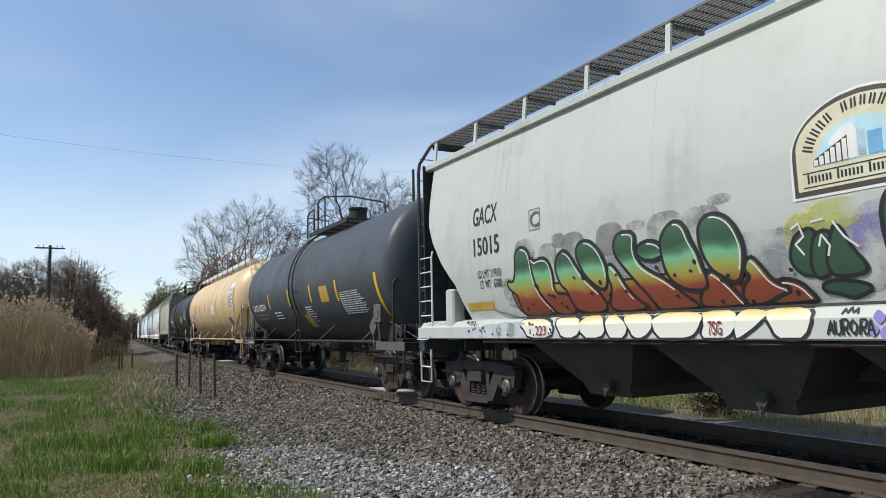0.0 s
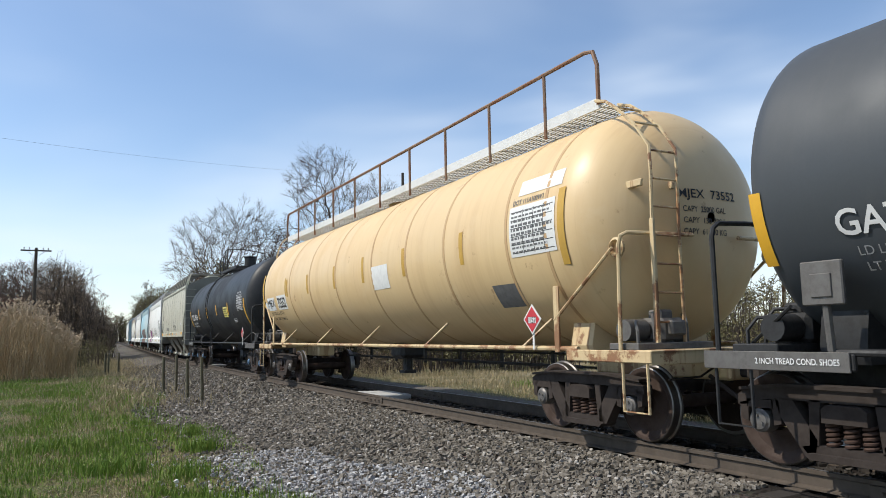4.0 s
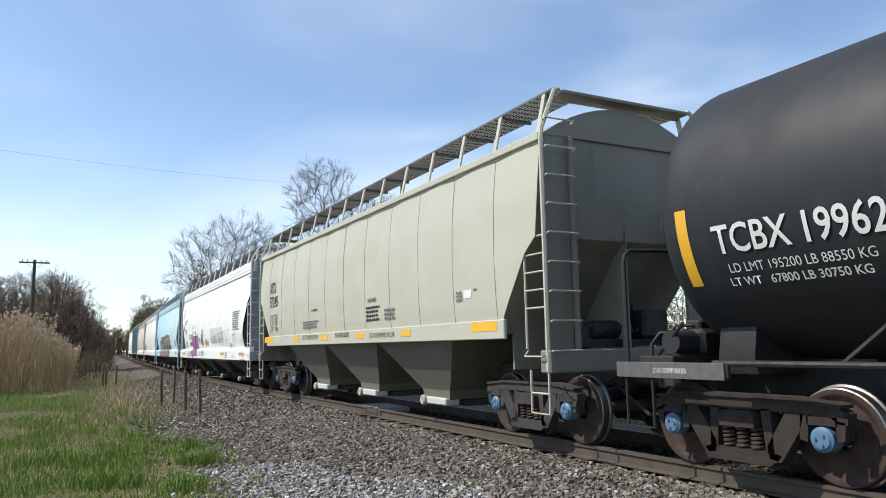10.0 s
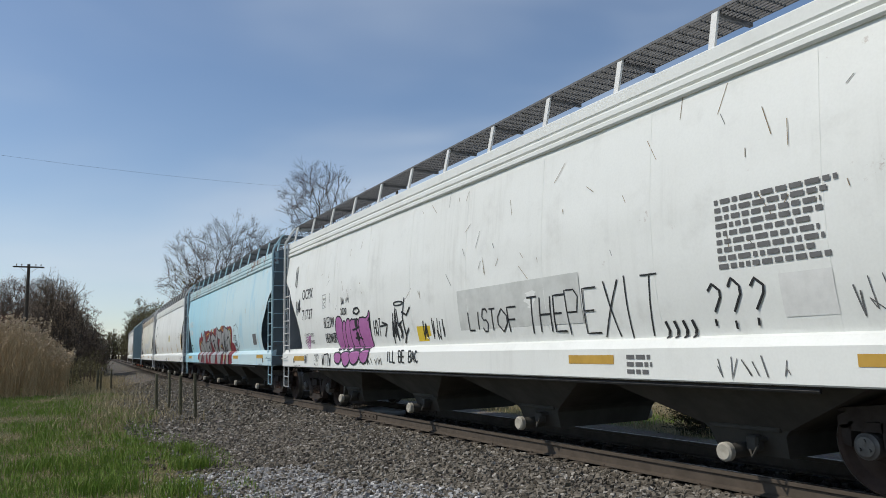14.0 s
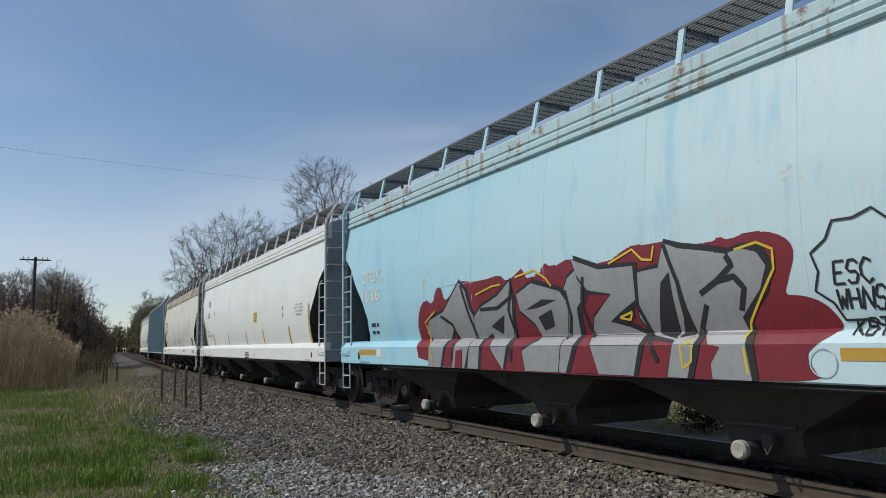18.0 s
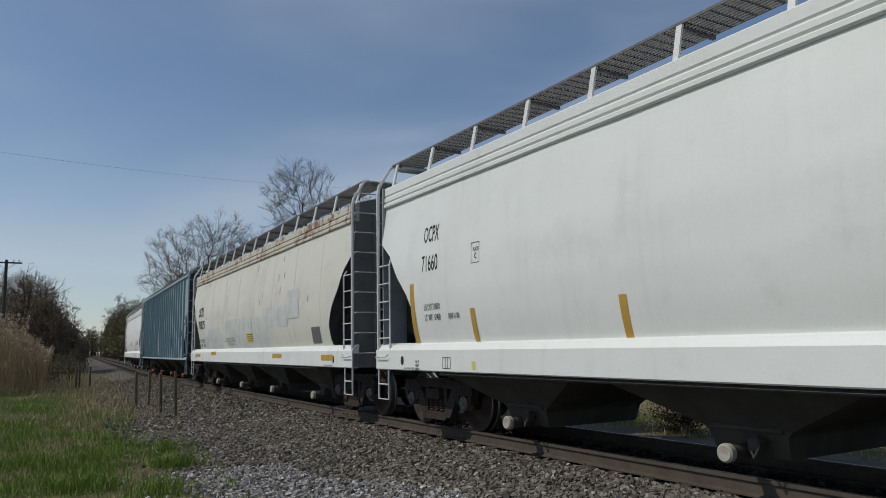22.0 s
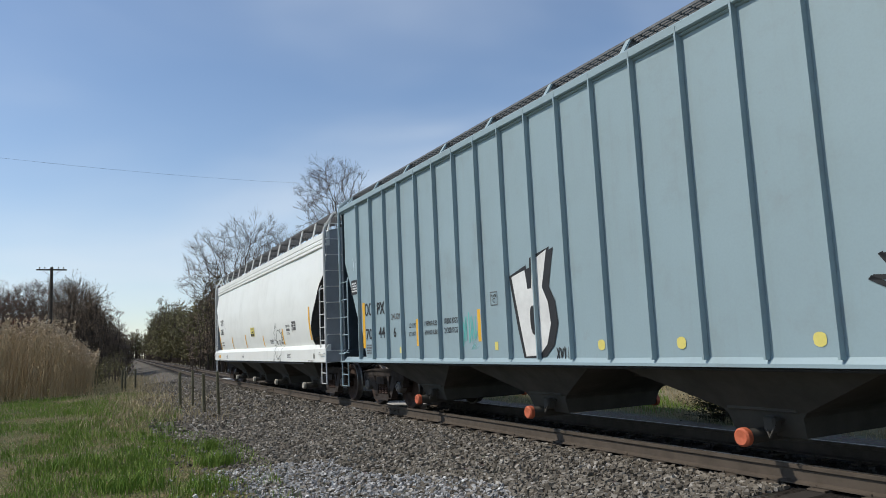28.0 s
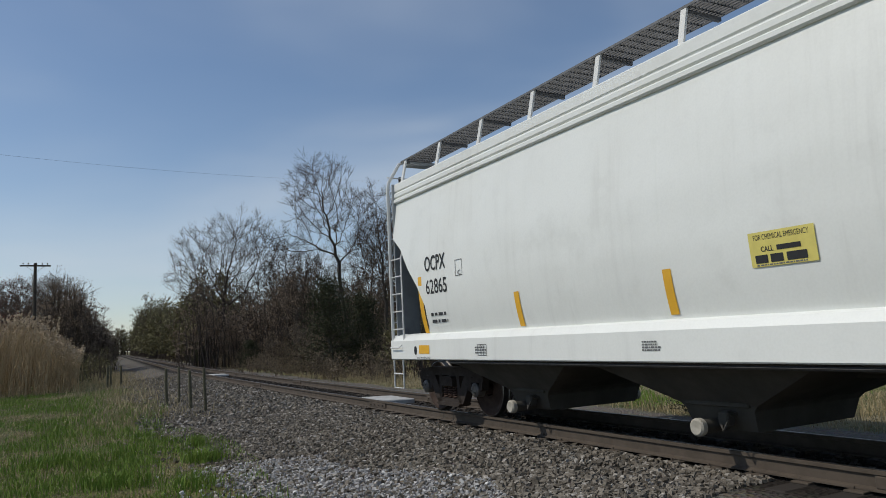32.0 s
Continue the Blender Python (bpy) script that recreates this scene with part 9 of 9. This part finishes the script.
def paint_ribbed_car():
    car, half, surf, _ = TRAIN["J"]
    body = [(1.72, 2.26), (1.37, 2.33), (1.32, 2.06), (1.22, 2.06), (1.18, 2.44), (0.82, 2.55), (0.97, 2.05), (0.85, 1.84), (0.81, 1.55), (0.92, 1.27), (1.12, 1.12), (1.44, 1.11), (1.55, 1.53)]
    blob(car, "graffiti_outline", swell(body, 0.075), surf, S["black"], 0.006)
    blob(car, "graffiti_outline", [(y - 0.13, z) for y, z in swell(body, 0.03)], surf, S["black"], 0.007)
    blob(car, "graffiti_fill", body, surf, S["white"], 0.009)
    blob(car, "graffiti_fill", soften([(1.29, 1.81), (1.15, 1.82), (1.05, 1.68), (1.09, 1.48), (1.23, 1.38), (1.29, 1.52)]), surf, S["black"], 0.012)
    tag(car, "XVII", 0.72, 1.15, 0.16, 0.30, surf, S["black"], 0.010)
    blob(car, "overspray", lobe(2.98, 0.55, 1.22, 1.88, square=4.0), surf, S["teal_haze"], 0.004)
    scrawl(car, 3.3, 2.8, 1.25, 1.85, 6, surf, S["teal"], 22, 0.016)
    scrawl(car, 8.4, 7.9, 3.0, 3.4, 5, surf, S["light"], 23, 0.008)
    for a in np.linspace(0.3, 2.8, 6):
        stroke(car, "graffiti_stroke", [(-4.0 + 0.12 * math.cos(a), 1.55 + 0.1 * math.sin(a)), (-4.0 + 0.42 * math.cos(a), 1.60 + 0.45 * math.sin(a)), (-4.0 + 0.30 * math.cos(a + 0.2), 1.58 + 0.3 * math.sin(a + 0.2))], 0.022, surf, S["black"])
    scrawl(car, -6.60, -7.45, 1.95, 2.32, 8, surf, S["black"], 24, 0.034)
    scrawl(car, -6.75, -7.30, 1.50, 1.95, 4, surf, S["black"], 25, 0.016)
    patch(car, "graffiti_fill", -7.40, 2.05, 0.10, 0.75, surf, S["rust_fog"], 0.004)
    patch(car, "label", -5.45, 1.62, 0.34, 0.36, surf, M["label_white"])
    fine_print(car, -5.45, 1.62, 0.30, 0.30, 4, surf, M["ink"], 52)
    patch(car, "label", -6.05, 1.68, 0.18, 0.22, surf, M["label_yellow"])
    fine_print(car, 7.45, 1.28, 0.36, 0.22, 4, surf, M["ink_grey"], 53)
    for y in (-1.5, -3.1, -5.2, 5.8, -0.2):
        blob(car, "inspection_dot", lobe(y, 0.13, 1.18, 1.31, n=14), surf, M["label_yellow"], 0.006)


def paint_last_car():
    car, half, surf, _ = TRAIN["K"]
    full = on_side(surf, 1.60)
    for pts in ([(-3.35, 2.19), (-3.09, 1.93), (-2.95, 1.87), (-3.17, 1.80), (-2.93, 1.65), (-3.25, 1.67), (-3.11, 1.50), (-3.39, 1.63)],
                [(-3.35, 2.19), (-3.41, 1.89), (-3.65, 1.98), (-3.82, 1.85), (-3.83, 2.03), (-3.91, 1.84)],
                [(-3.91, 1.84), (-4.13, 1.90), (-3.98, 1.75), (-4.19, 1.67), (-3.96, 1.66), (-4.13, 1.48), (-3.86, 1.60)],
                [(-3.39, 1.87), (-3.24, 1.63), (-3.41, 1.47), (-3.60, 1.71), (-3.67, 1.41), (-3.79, 1.70), (-3.87, 1.46), (-3.98, 1.79)],
                [(-2.84, 1.51), (-3.10, 1.46), (-3.45, 1.21), (-3.69, 1.02), (-3.95, 1.17), (-4.18, 1.20), (-4.09, 1.45)],
                [(-3.71, 1.37), (-3.69, 1.02)],
                [(-3.20, 1.25), (-3.12, 1.01)],
                [(-3.31, 1.25), (-3.23, 1.01)],
                [(-3.94, 1.11), (-3.97, 0.97)],
                [(-4.03, 1.11), (-4.05, 0.97)]):
        stroke(car, "graffiti_stroke", soften_line(pts), 0.010, full, S["black"], 0.008)
    for k, line in enumerate(("INTERIOR LINING", "2-2011 MRH")):
        write(car, line, -4.88, 2.04 - 0.22 * k, 0.075, surf, M["ink"], 0.48 - 0.12 * k)
    patch(car, "label_bar", -4.88, 1.93, 0.42, 0.07, surf, M["ink_grey"], 0.006)
    fine_print(car, -2.60, 1.62, 0.55, 0.14, 3, surf, M["ink_grey"], 61)
    fine_print(car, -5.10, 1.16, 0.42, 0.13, 3, lambda z: 1.60, M["ink_grey"], 62)


paint_head_car()
paint_white_car()
paint_blue_car()
paint_ribbed_car()
paint_last_car()


HEADS = (("C", 8.45, 1.62, 2.75, 1.0, M["ink"], (("MJEX  73552", -0.02, 3.02, 0.15, 0.98), ("CAPY  25000 GAL", -0.10, 2.84, 0.075, 0.72), ("CAPY  130 700 L", -0.10, 2.70, 0.075, 0.72), ("CAPY  61 800 KG", -0.10, 2.56, 0.075, 0.72))),
         ("D", 7.475, 1.57, 2.72, 0.55, M["ink_white"], (("TCBX  199629", -0.35, 3.30, 0.11, 0.80), ("CAPY", -0.45, 3.14, 0.07, 0.30), ("CAPY", -0.45, 3.02, 0.07, 0.30), ("CAPY", -0.45, 2.90, 0.07, 0.30))))


def head_lettering(car, half, R, zc, head, mat, lines):
    """Stencils that follow the bulged front head of a tank."""
    for body, x0, z0, h, w in lines:
        me, v = text_mesh(body, h, 0.01, w)
        co = []
        for u, q in v[:, :2]:
            r = min(math.hypot(x0 + u, z0 + q - zc) / R, 0.999)
            co.append((x0 + u, -half + head * (1 - math.cos(math.asin(r ** (1 / 0.82)))) - 0.008, z0 + q))
        me.vertices.foreach_set("co", np.array(co).ravel())
        me.materials.append(mat)
        part("lettering", me, car)


def finish_tanks():
    """Placards, end lettering and jacking posts."""
    for key, x, y, z in (("C", -1.50, -6.62, 1.53), ("D", -1.50, -6.05, 1.49), ("B", -1.50, -5.80, 1.46)):
        placard(TRAIN[key][0], x, y, z, 0.19, key == "B")
        if key == "B":
            continue
        me, v = text_mesh("1157" if key == "C" else "1173", 0.09, 0.0, 0.19)
        lay_on(me, v, TRAIN[key][0], "placard_number", y, z - 0.01, lambda zz, x=x: -x, M["ink"], 0.008)
    for key, half, R, zc, head, m, lines in HEADS:
        head_lettering(TRAIN[key][0], half, R, zc, head, m, lines)

    b, yb = TRAIN["B"][0], TRAIN["B"][1]
    write(b, "2 INCH TREAD COND. SHOES", 6.42, 1.06, 0.055, lambda z: 1.487, M["ink_white"], 0.82)
    a, ya = TRAIN["A"][0], TRAIN["A"][1]
    for e in (-1, 1):
        jp = Mesh()
        jp.box((-1.42, e * 7.86, 1.62), (0.24, 0.28, 0.84), 0.03)
        part("jacking_post", jp.data("jacking_post", M["pale_grey"], 30), a, None, "pale grey jacking post")
        for y in (8.58, 8.18):
            bx = Mesh().box((-1.46, e * y, 1.36), (0.14, 0.32, 0.28), 0.02)
            part("corner_box", bx.data("corner_box", M["pale_grey"], 30), a)


FRAMES = (('A', 5.27, 2.86, 0.26, 0.297, 0), ('D', 3.96, 2.36, 0.29, 0.258, 0), ('H', 5.73, 2.73, 0.22, 0.309, 0), ('F', 5.57, 2.52, 0.24, 0.315, 0), ('K', 6.08, 2.45, 0.22, 0.26, 0), ('J', 2.25, 1.99, 0.2, 0.208, 0), ('H', 6.59, 1.12, 0.24, 0.176, 1), ('K', 5.48, 1.14, 0.26, 0.168, 1))


def side_stencils():
    for key in "FGHIK":
        car, half, surf, _ = TRAIN[key]
        for e in (-1, 1):
            blob(car, "jacking_slot", lobe(e * (half - 1.04), 0.11, 1.07, 1.22, n=14), lambda z: 1.60, M["ink"], 0.004)
            write(car, "2 INCH TREAD COND SHOES", e * (half - 1.35), 1.02, 0.03, lambda z: 1.60, M["ink_grey"], 0.50)
    for key, y, z, h, w, body in (("H", -6.91, 2.33, 0.35, 0.80, "CAUTION DO NOT USE STEAM,\nBOILING WATER OR SHARP OBJECTS\nTO CLEAN CAR. ENTER CAR WITH\nRUBBER SOLED SHOES."),
                                  ("I", 2.05, 1.66, 0.26, 1.50, "CAUTION: DO NOT USE STEAM BOILING\nWATER OR SHARP OBJECTS TO CLEAN. ENTER CAR\nWITH CLEAN SOFT SOLED SHOES")):
        for k, line in enumerate(body.split("\n")):
            n = len(body.split("\n"))
            write(TRAIN[key][0], line, y, z + h / 2 - h * (k + 0.5) / n, h / n * 0.62, TRAIN[key][2], M["ink_grey"], w * len(line) / max(len(q) for q in body.split("\n")), 0.009, 0.006)
    car, half, surf, _ = TRAIN["I"]
    for y0, y1, z1 in ((6.3, 3.15, 2.14), (3.1, -0.75, 2.36), (-0.8, -2.6, 2.30)):
        patch(car, "buffed_patch", (y0 + y1) / 2, (1.45 + z1) / 2, y0 - y1, z1 - 1.45, surf, S["buff"], 0.003)
    patch(car, "buffed_patch", -3.13, 2.23, 2.25, 0.553, surf, S["buff"], 0.005)
    patch(car, "buffed_patch", -4.73, 2.48, 0.92, 0.705, surf, S["buff"], 0.006)
    rng = random.Random(31)
    for k in range(14):
        y, z = rng.uniform(-6, 6.2), rng.uniform(2.3, 3.75)
        blob(car, "rust_spot", lobe(y, rng.uniform(0.02, 0.06), z, z + rng.uniform(0.05, 0.22), rng.uniform(-0.2, 0.2), n=9), surf, S["primer"], 0.004)
    car, half, surf, _ = TRAIN["F"]
    write(car, "2020", 4.32, 2.22, 0.15, surf, S["black"], 0.36, 0.006, 0.010, "graffiti_lettering")
    scrawl(car, 4.50, 3.98, 2.36, 2.56, 5, surf, S["black"], 44, 0.010)
    d, yd = TRAIN["D"][0], TRAIN["D"][1]
    write(d, "2\" HF COMP SHOES", 7.15, 1.06, 0.055, lambda z: 1.487, M["ink_white"], 0.46)


def frame_marks():
    for key, y, z, w, h, on in FRAMES:
        surf = TRAIN[key][2]
        mark_frame(TRAIN[key][0], y, z, w, h, (lambda zz: 1.60) if on else surf, M["ink_white"] if key == "D" else M["ink_grey"])
        if on:
            mark_frame(TRAIN[key][0], y, z, w * 0.3, h, lambda zz: 1.60, M["ink_grey"])


finish_tanks()
side_stencils()
frame_marks()


# ---- the train's run ----
def motions():
    for car, mid, half in CARS:
        rows = []
        for k in range(33):
            s = mid - SPEED * (k - 16)
            a, b = s - half, s + half
            xa, xb = track_x(a), track_x(b)
            rows.append((k, pose((xa + xb) / 2, s, 0, 0, 0, -math.degrees(math.atan2(xb - xa, b - a)))))
        walk(car, rows)
    for n, w in enumerate(WHEELSETS):
        y = w.location.y
        walk(w, [(k / 10, pose(0, y, AXLE_R, math.degrees(SPEED * k / 10 / AXLE_R) + 40 * n)) for k in range(321)])


motions()
